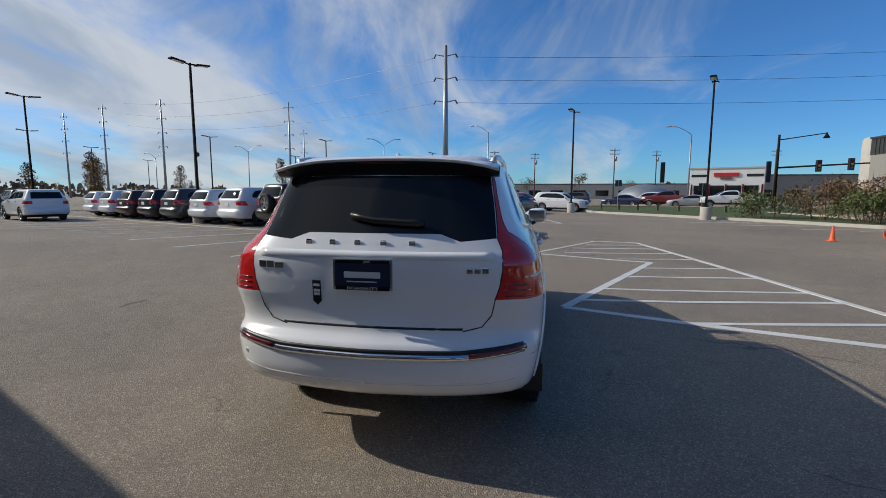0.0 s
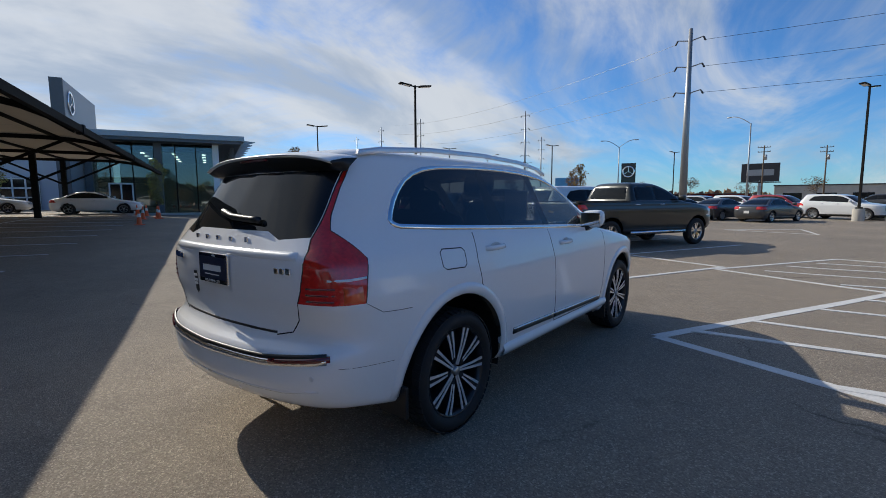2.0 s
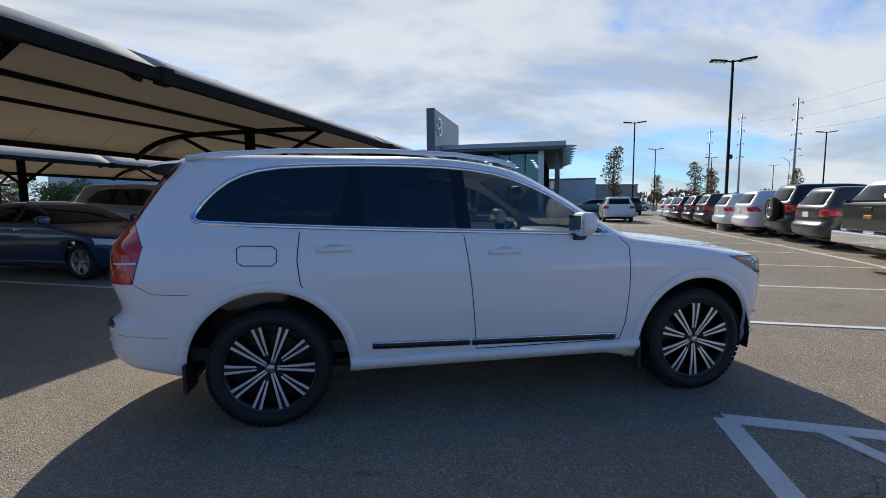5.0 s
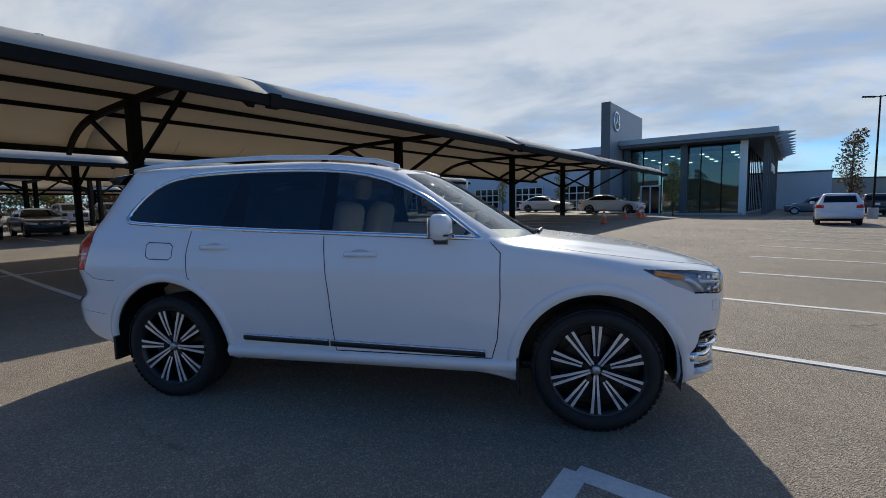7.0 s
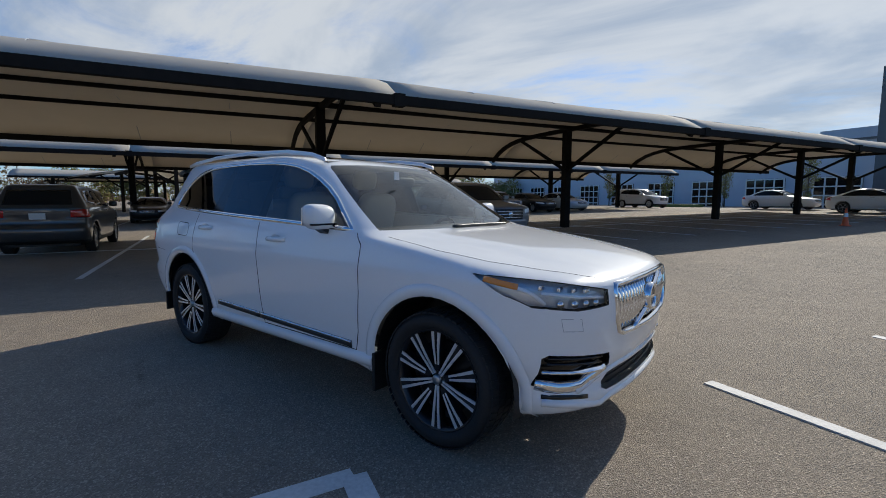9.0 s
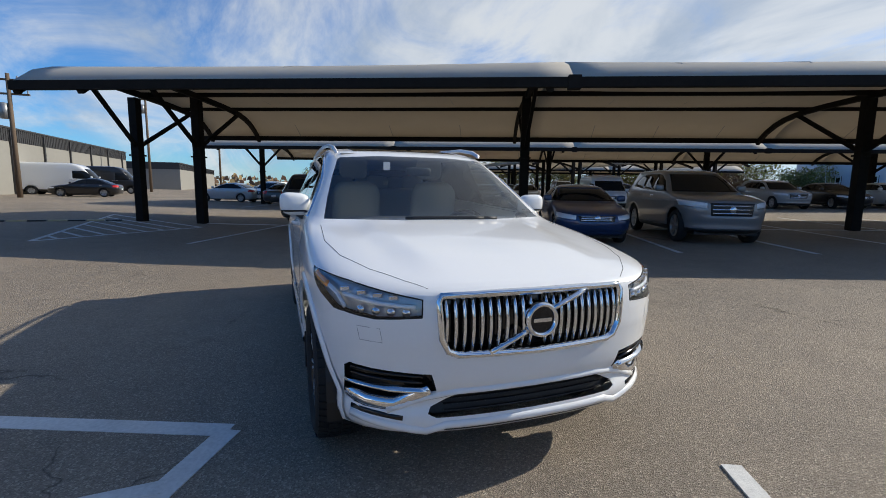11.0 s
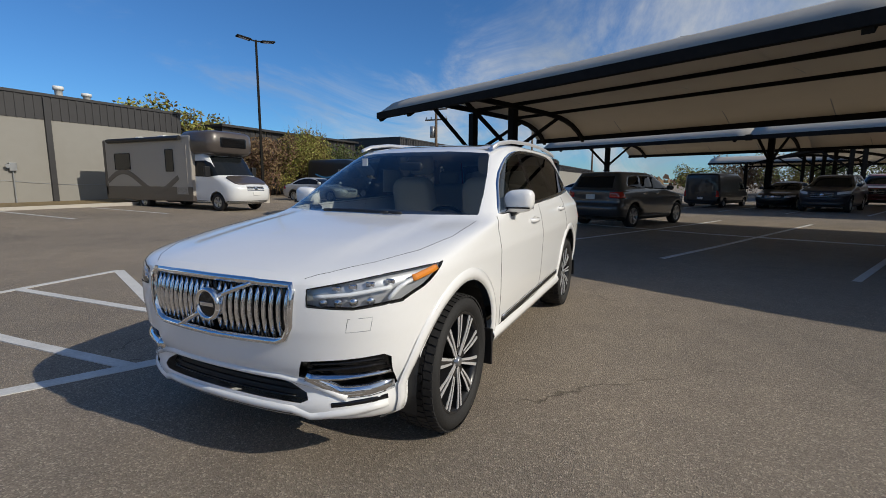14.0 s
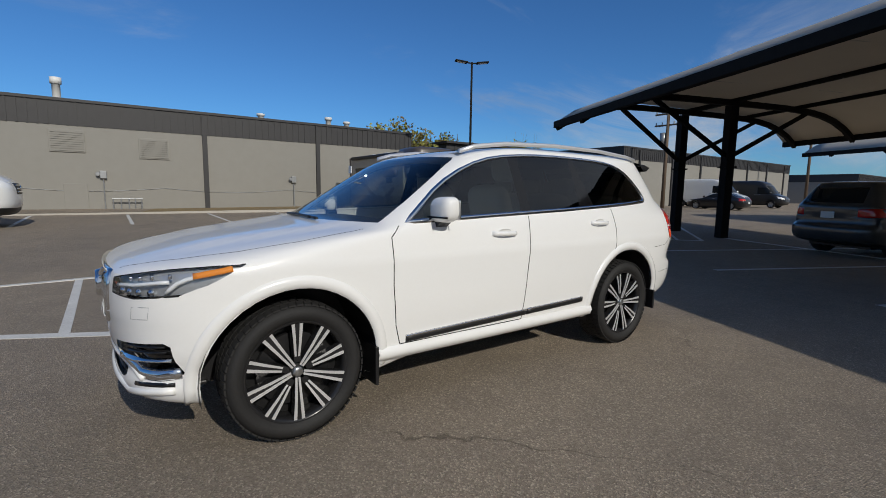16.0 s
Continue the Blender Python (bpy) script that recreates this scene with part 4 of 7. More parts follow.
def build_hero():
    car = thing("suv", "white seven-seat SUV with chrome trim parked on the asphalt", "car")
    wy, wz, wr = 1.492, 0.378, 0.378
    bm = shell(HERO, 84, 84)
    for v in bm.verts:
        x, y, z = v.co
        # the cabin and the bumper corners draw in towards the tail
        t = min(1.0, max(0.0, (-1.15 - y) / 1.15))
        k = min(1.0, max(0.0, (z - 1.10) / 0.25))
        low = min(1.0, max(0.0, (0.75 - z) / 0.45))
        v.co.x = x * (1 - t * t * (0.125 * k * k * (3 - 2 * k) + 0.035 * (1 - k) + 0.03 * low))
        # the sills and the rear bumper end higher than the chin in front
        v.co.z += 0.062 * smoothstep(1.15, 0.75, y) * max(0.0, 1 - (z - 0.235) / 0.33)
        # the rear bumper wraps round its corners
        v.co.y += 0.09 * smoothstep(0.95, 0.70, z) * (abs(x) / 0.93) ** 2 * smoothstep(-1.9, -2.3, y)
        # raised middle of the bonnet between two creases
        if 1.0 < y < 2.2 and z > 0.94:
            edge = 0.66 - 0.13 * (y - 1.0)
            e = min(1.0, max(0.0, (edge - abs(x)) / 0.075))
            v.co.z += 0.016 * e * e * (3 - 2 * e) * min(1, (2.2 - y) / 0.3) * min(1, (y - 1.0) / 0.15)
    tree = BVHTree.FromBMesh(bm)
    W = M["white"]

    def side_face(c):
        return abs(c.x) > 0.45

    ar = {1: 0.468, -1: 0.490}
    arches = [circle2(s * wy, wz, ar[s], 40) for s in (1, -1)]
    dlo = [(0.80, 1.172), (0.60, 1.325), (0.36, 1.475), (0.08, 1.588), (-0.25, 1.640), (-0.70, 1.658), (-1.15, 1.652), (-1.50, 1.632), (-1.70, 1.572), (-1.84, 1.46), (-1.93, 1.335), (-1.92, 1.302), (-1.86, 1.284), (-0.80, 1.232), (-0.25, 1.212)]
    dlo = [dlo[0]] + [(p[0] + (q[0] - p[0]) * k, p[1] + (q[1] - p[1]) * k) for p, q in zip(dlo[1:], dlo[2:]) for k in (0.25, 0.75)]
    door_f = [(0.925, 1.085), (0.86, 1.15), (0.82, 1.155), (-0.25, 1.188), (-0.205, 0.80), (-0.175, 0.425), (0.87, 0.425), (0.905, 0.55), (0.925, 0.8)]
    door_r = [(-0.255, 1.188), (-1.29, 1.226), (-1.305, 1.05), (-1.285, 0.90), (-1.14, 0.77), (-1.03, 0.64), (-0.985, 0.50), (-0.98, 0.425), (-0.18, 0.425), (-0.21, 0.80)]
    fuel = [(-1.655, 1.13), (-1.63, 1.148), (-1.45, 1.142), (-1.425, 1.12), (-1.425, 1.045), (-1.45, 1.025), (-1.62, 1.03), (-1.65, 1.05)]
    shield = [(-0.80, 1.165), (0.80, 1.165), (0.752, 1.30), (0.695, 1.44), (0.625, 1.585), (0.60, 1.605), (0.30, 1.622), (-0.30, 1.622), (-0.60, 1.605), (-0.625, 1.585), (-0.695, 1.44), (-0.752, 1.30)]
    head = [(0.535, 0.842), (0.53, 0.915), (0.66, 0.942), (0.80, 0.972), (0.955, 0.995), (0.958, 0.968), (0.93, 0.915), (0.87, 0.852), (0.72, 0.832)]
    grille = [(-0.465, 0.905), (-0.45, 0.93), (0.45, 0.93), (0.465, 0.905), (0.455, 0.75), (0.425, 0.69), (0.38, 0.672), (-0.38, 0.672), (-0.425, 0.69), (-0.455, 0.75)]
    lower = [(-0.37, 0.475), (0.37, 0.475), (0.48, 0.425), (0.495, 0.395), (0.46, 0.378), (-0.46, 0.378), (-0.495, 0.395), (-0.48, 0.425)]
    fog = [(0.49, 0.588), (0.81, 0.618), (0.83, 0.60), (0.825, 0.455), (0.79, 0.43), (0.64, 0.41), (0.46, 0.50)]
    tail_in = [(0.668, 0.938), (0.69, 1.0), (0.705, 1.10), (0.70, 1.19), (0.674, 1.245), (0.654, 1.40), (0.618, 1.60), (0.606, 1.66)]
    tail_out = [(-2.23, 0.938), (-2.205, 1.05), (-2.18, 1.15), (-2.222, 1.215), (-2.275, 1.285), (-2.24, 1.36), (-2.15, 1.50), (-2.075, 1.60), (-2.03, 1.66)]
    gate = [(-0.50, 0.762), (0.50, 0.762), (0.60, 0.785), (0.65, 0.85), (0.664, 0.91)] + tail_in[1:-1] + [(0.608, 1.635), (-0.608, 1.635)] + [(-x, z) for x, z in tail_in[-2:0:-1]] + [(-0.664, 0.91), (-0.65, 0.85), (-0.60, 0.785)]
    rear_glass = [(-0.667, 1.252), (-0.48, 1.236), (-0.37, 1.275), (0.37, 1.275), (0.48, 1.236), (0.667, 1.252), (0.648, 1.40), (0.614, 1.59), (-0.614, 1.59), (-0.648, 1.40)]
    hood = [(-0.83, 1.05), (0.83, 1.05), (0.845, 1.45), (0.80, 1.75), (0.70, 2.0), (0.58, 2.17), (0.50, 2.245), (-0.50, 2.245), (-0.58, 2.17), (-0.70, 2.0), (-0.80, 1.75), (-0.845, 1.45)]

    for line in arches:
        cut(bm, line, (1, 2), side_face)
    cut(bm, dlo, (1, 2), lambda c: abs(c.x) > 0.45 and 1.1 < c.z < 1.70 and c.y < 0.95 and c.y > -1.97)
    for line in ([(-0.19, 1.1), (-0.215, 1.7)], [(-0.29, 1.1), (-0.31, 1.7)], [(-0.86, 1.1), (-0.93, 1.7)], [(-1.10, 1.1), (-0.97, 1.7)]):
        cut(bm, line, (1, 2), lambda c: abs(c.x) > 0.45 and inside(dlo, c.y, c.z), False)
    for line in (door_f, door_r, fuel):
        cut(bm, line, (1, 2), lambda c: abs(c.x) > 0.7 and c.z < 1.26)
    cut(bm, shield, (0, 2), lambda c: c.y > 0.1 and 1.12 < c.z < 1.66)
    for s in (1, -1):
        for line in (head, fog):
            cut(bm, [(s * x, z) for x, z in line], (0, 2), lambda c: c.y > 1.6 and c.z < 1.05)
        cut(bm, [(s * x, z) for x, z in tail_in], (0, 2), lambda c: c.y < -1.9, False)
    cut(bm, [(1.727, 0.995), (2.08, 0.81)], (1, 2), lambda c: abs(c.x) > 0.6 and c.y > 1.6, False)
    cut(bm, [(1.93, 0.40), (1.93, 0.66)], (1, 2), lambda c: abs(c.x) > 0.6 and c.y > 1.6, False)
    for line in (grille, lower):
        cut(bm, line, (0, 2), lambda c: c.y > 1.9 and c.z < 1.0)
    cut(bm, tail_out, (1, 2), lambda c: abs(c.x) > 0.55, False)
    cut(bm, [(0.6, 0.938), (1.0, 0.938)], (0, 2), lambda c: c.y < -2.0, False)
    cut(bm, [(-1.0, 0.938), (-0.6, 0.938)], (0, 2), lambda c: c.y < -2.0, False)
    cut(bm, gate, (0, 2), lambda c: c.y < -2.0)
    cut(bm, rear_glass, (0, 2), lambda c: c.y < -2.0)
    cut(bm, hood, (0, 1), lambda c: c.y > 0.95 and c.z > 0.93)
    cut(bm, [(-2.62, 0.735), (-1.95, 0.735), (-1.80, 0.65)], (1, 2), lambda c: c.y < -1.75, False)
    cut(bm, [(1.86, 0.60), (1.93, 0.80), (2.02, 0.84)], (1, 2), lambda c: abs(c.x) > 0.7 and c.y > 1.6, False)
    bmesh.ops.remove_doubles(bm, verts=bm.verts[:], dist=0.0015)
    bm.normal_update()

    def lim(table, z, i=0):
        zs = [p[1] for p in table]
        return float(np.interp(z, zs, [p[0] for p in table]))

    def kind(c):
        ax = abs(c.x)
        s = 1 if c.x > 0 else -1
        if ax > 0.45 and any(math.hypot(c.y - k * wy, c.z - wz) < ar[k] - 0.0005 for k in (1, -1)):
            return None
        if ax > 0.45 and c.y < 0.95 and inside(dlo, c.y, c.z) and c.y > -1.97:
            a = (c.z - 1.1) / 0.6
            if c.y > -0.19 - 0.025 * a:
                return ("front_door_glass", s)
            if c.y > -0.29 - 0.02 * a:
                return ("pillar_trim", s)
            if c.y > -0.86 - 0.07 * a:
                return ("rear_door_glass", s)
            if c.y > -1.10 + 0.13 * a:
                return ("rear_pillar_trim", s)
            return ("quarter_glass", s)
        if ax > 0.7:
            if inside(door_f, c.y, c.z):
                return ("front_door", s)
            if inside(door_r, c.y, c.z):
                return ("rear_door", s)
            if inside(fuel, c.y, c.z):
                return ("fuel_flap", s) if c.x > 0 else ("body", 0)
        if c.y > 0.1 and inside(shield, c.x, c.z):
            return ("windscreen", 0)
        if c.y > 1.6:
            if inside(head, ax, c.z) and c.y > 1.765 + (0.975 - c.z) * 1.9:
                return ("headlight", s)
            if inside(fog, ax, c.z) and c.y > 1.93:
                return ("fog_recess", s)
            if inside(grille, c.x, c.z):
                return ("grille_back", 0)
            if inside(lower, c.x, c.z):
                return ("lower_grille", 0)
        if c.y > 0.95 and c.z > 0.94 and inside(hood, c.x, c.y):
            return ("bonnet", 0)
        if 0.938 < c.z < 1.64 and c.y < lim(tail_out, c.z) and ax > lim(tail_in, c.z) and c.y < -1.9:
            return ("tail_light", s)
        if c.y < -2.0:
            if inside(rear_glass, c.x, c.z):
                return ("rear_glass", 0)
            if inside(gate, c.x, c.z):
                return ("tailgate", 0)
        if c.y < -1.8 and c.z < 0.735 and not (c.y > -1.95 and c.z > 0.65 + (-1.8 - c.y) * 0.567):
            return ("rear_bumper", 0)
        if c.y > 1.75 and c.z < 0.93 and (ax < 0.7 or c.y > np.interp(c.z, [0.6, 0.8, 0.84], [1.86, 1.93, 2.02])):
            return ("front_bumper", 0)
        return ("body", 0)

    groups = {}
    for f in bm.faces:
        k = kind(f.calc_center_median())
        if k:
            groups.setdefault(k, []).append(f)
    mats = {"front_door_glass": M["glass_tint"], "rear_door_glass": M["privacy"], "quarter_glass": M["privacy"], "pillar_trim": M["gloss_black"], "rear_pillar_trim": M["gloss_black"],
            "windscreen": M["glass"], "rear_glass": M["glass_dark"], "tail_light": M["red_lens"], "headlight": M["lens_clear"], "grille_back": M["gloss_black"], "lower_grille": M["black"], "fog_recess": M["gloss_black"]}
    labels = {"windscreen": "clear curved windscreen", "rear_glass": "dark tinted tailgate glass", "tail_light": "tall red wraparound tail light", "headlight": "clear headlight lens", "bonnet": "white sculpted bonnet", "quarter_glass": "privacy glass", "rear_door_glass": "privacy glass"}
    parents = {}
    order = ["body", "front_door", "rear_door", "tailgate", "bonnet"]
    for k in sorted(groups, key=lambda k: (order.index(k[0]) if k[0] in order else 9, k)):
        name, s = k
        recess = name in ("grille_back", "lower_grille", "fog_recess")
        glassy = name in ("windscreen", "front_door_glass", "rear_door_glass", "quarter_glass", "rear_glass", "headlight", "tail_light", "pillar_trim", "rear_pillar_trim")
        one = take(bm, groups[k])
        if recess:
            for v in one.verts:
                v.co.y -= 0.05
        over = car
        if name == "front_door_glass":
            over = parents[("front_door", s)]
        elif name == "rear_door_glass":
            over = parents[("rear_door", s)]
        elif name == "rear_glass":
            over = parents[("tailgate", 0)]
        ob = part(name, one, mats.get(name, W), over, labels.get(name, ""), True)
        if name in ("windscreen", "front_door_glass", "headlight"):
            ob.visible_shadow = False
        parents[k] = ob
    bm.free()

    def on(axis, sign, pts, step=0.04, closed=False):
        r = drop(tree, dense(pts, step, closed), axis, sign)
        return [p for p, n in r], [n for p, n in r]

    # wheels, arches and wells
    for sy in (1, -1):
        for sx in (1, -1):
            wheel(car, (sx * 0.815, sy * wy, wz), sx, wr, 0.280, 0.245, "twin", 16 if sy < 0 else 0)
            well = bmesh.new()
            pts = circle2(sy * wy, wz, ar[sy] + 0.012, 30)
            pts = [p for p in pts if p[1] > 0.2]
            pts.sort(key=lambda p: math.atan2(p[0] - sy * wy, p[1] - wz))
            rows = [[well.verts.new((sx * x, p[0], p[1])) for p in pts] for x in (0.52, 0.90)]
            for i in range(len(pts) - 1):
                well.faces.new((rows[0][i], rows[0][i + 1], rows[1][i + 1], rows[1][i]))
            well.faces.new(rows[0])
            part("wheel_well", well, M["black"], car)
            arc = [(sy * wy + (ar[sy] + 0.034) * math.cos(a), wz + (ar[sy] + 0.034) * math.sin(a)) for a in [math.pi * (-0.075 + 1.15 * i / 30) for i in range(31)]]
            ps, ns = [], []
            for (p, n) in drop(tree, arc, 0, sx):
                ps.append(p)
                ns.append(Vector((sx, 0, 0)))
            part("arch_moulding", sweep(ps, 0.072, 0.013, ns), W, car, smooth=True)
            # mud flap behind the wheel
            y = sy * wy - ar[sy] + 0.004
            flap = box(sx * 0.74, y - 0.012, 0.20 if sy > 0 else 0.26, sx * 0.945, y + 0.012, 0.44, bevel=0.006)
            part("mud_flap", flap, M["black"], car)
    # panel gaps as thin dark lines
    def gap(axis, sign, line, over, closed=True, w=0.007):
        ps, ns = on(axis, sign, line, 0.03, closed)
        if len(ps) > 2:
            part("panel_gap", sweep(ps, w, 0.0014, ns, closed=closed), M["gap"], over)
    for s in (1, -1):
        gap(0, s, door_f[3:] + door_f[:1], parents[("front_door", s)], False)
        gap(0, s, [door_f[0], door_f[1]], parents[("front_door", s)], False)
        gap(0, s, door_r[1:8], parents[("rear_door", s)], False)
        gap(1, 1, [(s * x, z) for x, z in head[:5]], car, False, 0.007)
        gap(1, 1, [(s * x, z) for x, z in [head[0], head[8], head[7]]], car, False, 0.007)
        gap(2, 1, [(s * x, y) for x, y in ((0.83, 1.06), (0.845, 1.45), (0.80, 1.75), (0.70, 2.0), (0.58, 2.17), (0.50, 2.245))], parents[("bonnet", 0)], False, 0.003)
        gap(1, -1, [(s * x, z) for x, z in ((0.668, 0.938), (0.65, 0.85), (0.60, 0.785), (0.50, 0.762))], parents[("tailgate", 0)], False)
        gap(1, -1, [(s * x, z) for x, z in tail_in], parents[("tail_light", s)], False, 0.008)
        gap(0, s, tail_out, parents[("tail_light", s)], False, 0.006)
        gap(0, s, [(-2.225, 0.935), (-2.13, 0.878), (-2.0, 0.868), (-1.93, 0.866)], car, False, 0.0035)
        gap(0, s, [(-2.36, 0.632), (-2.2, 0.618), (-2.05, 0.606)], car, False, 0.002)
    gap(0, 1, fuel, parents[("fuel_flap", 1)])
    # side chrome: window surround, sill blade, handles
    for s in (1, -1):
        ps, ns = on(0, s, dlo, 0.05, True)
        part("window_trim", sweep(ps, 0.034, 0.009, ns, closed=True), M["chrome"], car, "bright chrome window surround", True)
        for a, b, dn in ((-0.205, 0.83, "front_door"), (-0.86, -0.225, "rear_door")):
            ps, ns = on(0, s, [(a, 0.477 if dn == "front_door" else 0.492), (b, 0.455 if dn == "front_door" else 0.478)])
            blade = part("sill_moulding", sweep(ps, 0.05, 0.02, [Vector((s, 0, 0.25)).normalized()] * len(ps)), M["black"], parents[(dn, s)], smooth=True)
            ps2 = [p + Vector((s * 0.013, 0, 0.017)) for p in ps]
            part("chrome_strip", sweep(ps2, 0.014, 0.008, [Vector((s, 0, 0.5)).normalized()] * len(ps2)), M["chrome"], parents[(dn, s)], smooth=True)
        for yc, z, dn in ((0.02, 1.075, "front_door"), (-1.08, 1.118, "rear_door")):
            ps, ns = on(0, s, [(yc - 0.115, z - 0.004), (yc + 0.115, z)], 0.02)
            ps = [p + Vector((s * (0.034 * math.sin(math.pi * i / (len(ps) - 1)) ** 0.5), 0, 0)) for i, p in enumerate(ps)]
            part("door_handle", sweep(ps, 0.032, 0.010, [Vector((s, 0, 0.1)).normalized()] * len(ps)), W, parents[(dn, s)], smooth=True)
            cup = lathe([(0.001, 0), (0.045, 0.001), (0.052, 0.005)], 20, "x")
            p, n = drop(tree, [(yc, z)], 0, s)[0]
            part("handle_cup", join(None, cup, Matrix.Translation(p + Vector((s * 0.0005, 0, 0))) @ Matrix.Diagonal((s, 1.3, 0.6, 1))), M["white"], parents[(dn, s)], smooth=True)
        # lower sill flare
        sill = bmesh.new()
        prof = [(0.86, 0.445), (0.945, 0.418), (0.957, 0.385), (0.940, 0.345), (0.80, 0.315)]
        rows = [[sill.verts.new((s * x, y, z)) for x, z in prof] for y in (-0.995, -0.9, 0.0, 0.9, 1.02)]
        for a, b in zip(rows, rows[1:]):
            for i in range(4):
                sill.faces.new((a[i], a[i + 1], b[i + 1], b[i]))
        bmesh.ops.recalc_face_normals(sill, faces=sill.faces[:])
        part("side_sill", sill, W, car, smooth=True)
        # mirror
        mi = bmesh.new()
        bmesh.ops.create_uvsphere(mi, u_segments=24, v_segments=14, radius=1)
        for v in mi.verts:
            x, y, z = v.co
            e = 0.62
            v.co = Vector((math.copysign(abs(x) ** e, x) * 0.108, math.copysign(abs(y) ** e, y) * (0.075 if y > 0 else 0.05), math.copysign(abs(z) ** e, z) * 0.082 + 0.012 * x * s))
        mirror = part("door_mirror", join(None, mi, Matrix.Translation((s * 0.962, 0.555, 1.245))), W, car, "white door mirror housing", True)
        glass = box(s * 0.962 - 0.09, 0.500, 1.185, s * 0.962 + 0.09, 0.507, 1.305, bevel=0.003)
        part("mirror_glass", glass, M["chrome"], mirror)
        part("indicator", box(s * 0.962 - 0.09, 0.60, 1.193, s * 0.962 + 0.098, 0.632, 1.205, bevel=0.004), M["gloss_black"], mirror)
        part("mirror_foot", beam((s * 0.86, 0.555, 1.13), (s * 0.945, 0.555, 1.185), 0.085, 0.055), M["black"], mirror)
        # roof rail
        path = [(0.20, 1.648), (0.06, 1.690), (-0.25, 1.728), (-0.8, 1.748), (-1.4, 1.742), (-1.85, 1.712), (-2.0, 1.688)]
        pts = dense(path, 0.08)
        ps = [Vector((s * (0.632 - 0.008 * abs(y + 0.8)), y, z)) for y, z in pts]
        part("roof_rail", sweep(ps, 0.032, 0.022, [Vector((s * 0.35, 0, 1)).normalized()] * len(ps)), M["satin"], car, "satin silver roof rail", True)
    part("shark_fin", take_fin(), W, car, smooth=True)
    # roof glass panel
    roof = bmesh.new()
    rows = []
    for i in range(9):
        y = 0.05 - 1.35 * i / 8
        row = []
        for j in range(9):
            x = -0.46 + 0.92 * j / 8
            h, n, _, _ = tree.ray_cast(Vector((x, y, 4)), Vector((0, 0, -1)))
            row.append(roof.verts.new(h + Vector((0, 0, 0.004))))
        rows.append(row)
    for a, b in zip(rows, rows[1:]):
        for j in range(8):
            roof.faces.new((a[j], a[j + 1], b[j + 1], b[j]))
    part("panoramic_roof", roof, M["glass_dark"], car, "black glass roof panel", True)
    # spoiler over the tailgate glass
    sp = bmesh.new()
    rows = []
    for i in range(17):
        x = -0.665 + 1.33 * i / 16
        q = (abs(x) / 0.665) ** 4
        y0, y1 = -2.04, -2.275 + 0.05 * (x / 0.65) ** 2
        zt = 1.716 - 0.045 * q - 0.012 * (x / 0.65) ** 2
        rows.append([sp.verts.new(p) for p in ((x, y0, zt), (x, (y0 + y1) / 2, zt - 0.008), (x, y1 + 0.01, zt - 0.026), (x, y1, zt - 0.034), (x, y1 + 0.018, zt - 0.044), (x, y1 + 0.05, 1.592), (x, -2.12, 1.585))])
    for a, b in zip(rows, rows[1:]):
        for j in range(6):
            f = sp.faces.new((a[j], a[j + 1], b[j + 1], b[j]))
            f.material_index = 1 if j >= 4 else 0
    for row in (rows[0], rows[-1][::-1]):
        sp.faces.new(row).material_index = 1
    bmesh.ops.recalc_face_normals(sp, faces=sp.faces[:])
    tg = parents[("tailgate", 0)]
    part("roof_spoiler", sp, [W, M["black"]], tg, "white roof spoiler with black underside", True)
    part("brake_light", box(-0.14, -2.262, 1.655, 0.14, -2.25, 1.666), M["red_dark"], tg)
    # rear wiper
    wp = [(-0.13, 1.36), (0.0, 1.335), (0.16, 1.325), (0.28, 1.32)]
    ps, ns = on(1, -1, wp, 0.05)
    part("rear_wiper", sweep([p + n * 0.02 for p, n in zip(ps, ns)], 0.035, 0.02, ns), M["black"], tg, smooth=True)
    # plate in its frame
    def plate_at(x, z):
        p, n = drop(tree, [(x, z)], 1, -1)[0]
        return p
    py = plate_at(-0.03, 1.06).y
    pf = part("plate_frame", box(-0.195, py - 0.016, 0.975, 0.135, py + 0.0, 1.145, bevel=0.006), M["chrome"], tg, "chrome number plate frame with lettering")
    part("plate_panel", box(-0.183, py - 0.019, 0.998, 0.123, py - 0.014, 1.125), material("dealer_plate_blue", (0.012, 0.018, 0.05), 0.4), pf, "dark blue dealer plate")
    part("plate_frame_band", box(-0.178, py - 0.020, 1.124, 0.118, py - 0.015, 1.141), M["gloss_black"], pf)
    part("plate_frame_band", box(-0.178, py - 0.020, 0.979, 0.118, py - 0.015, 1.000), M["gloss_black"], pf)
    part("plate_logo_bar", box(-0.130, py - 0.021, 1.045, 0.07, py - 0.018, 1.078, bevel=0.004), M["white_plain"], pf)
    part("plate_small_bar", box(-0.115, py - 0.021, 1.022, 0.05, py - 0.018, 1.028), M["white_plain"], pf)
    text("OKLAHOMA CITY", 0.021, (-0.03, py - 0.0205, 0.9825), 0, M["white_plain"], pf)
    text("CARS", 0.015, (-0.005, py - 0.0205, 1.127), 0, M["white_plain"], pf)
    # dealer sticker: a dark arrow tag
    st = bmesh.new()
    pts = [(-0.325, 1.02), (-0.275, 1.02), (-0.275, 0.905), (-0.300, 0.88), (-0.325, 0.905)]
    q = drop(tree, pts, 1, -1)
    st.faces.new([st.verts.new(p + n * 0.004) for p, n in q])
    part("sticker", st, M["black"], tg, "dark arrow-shaped dealer sticker")
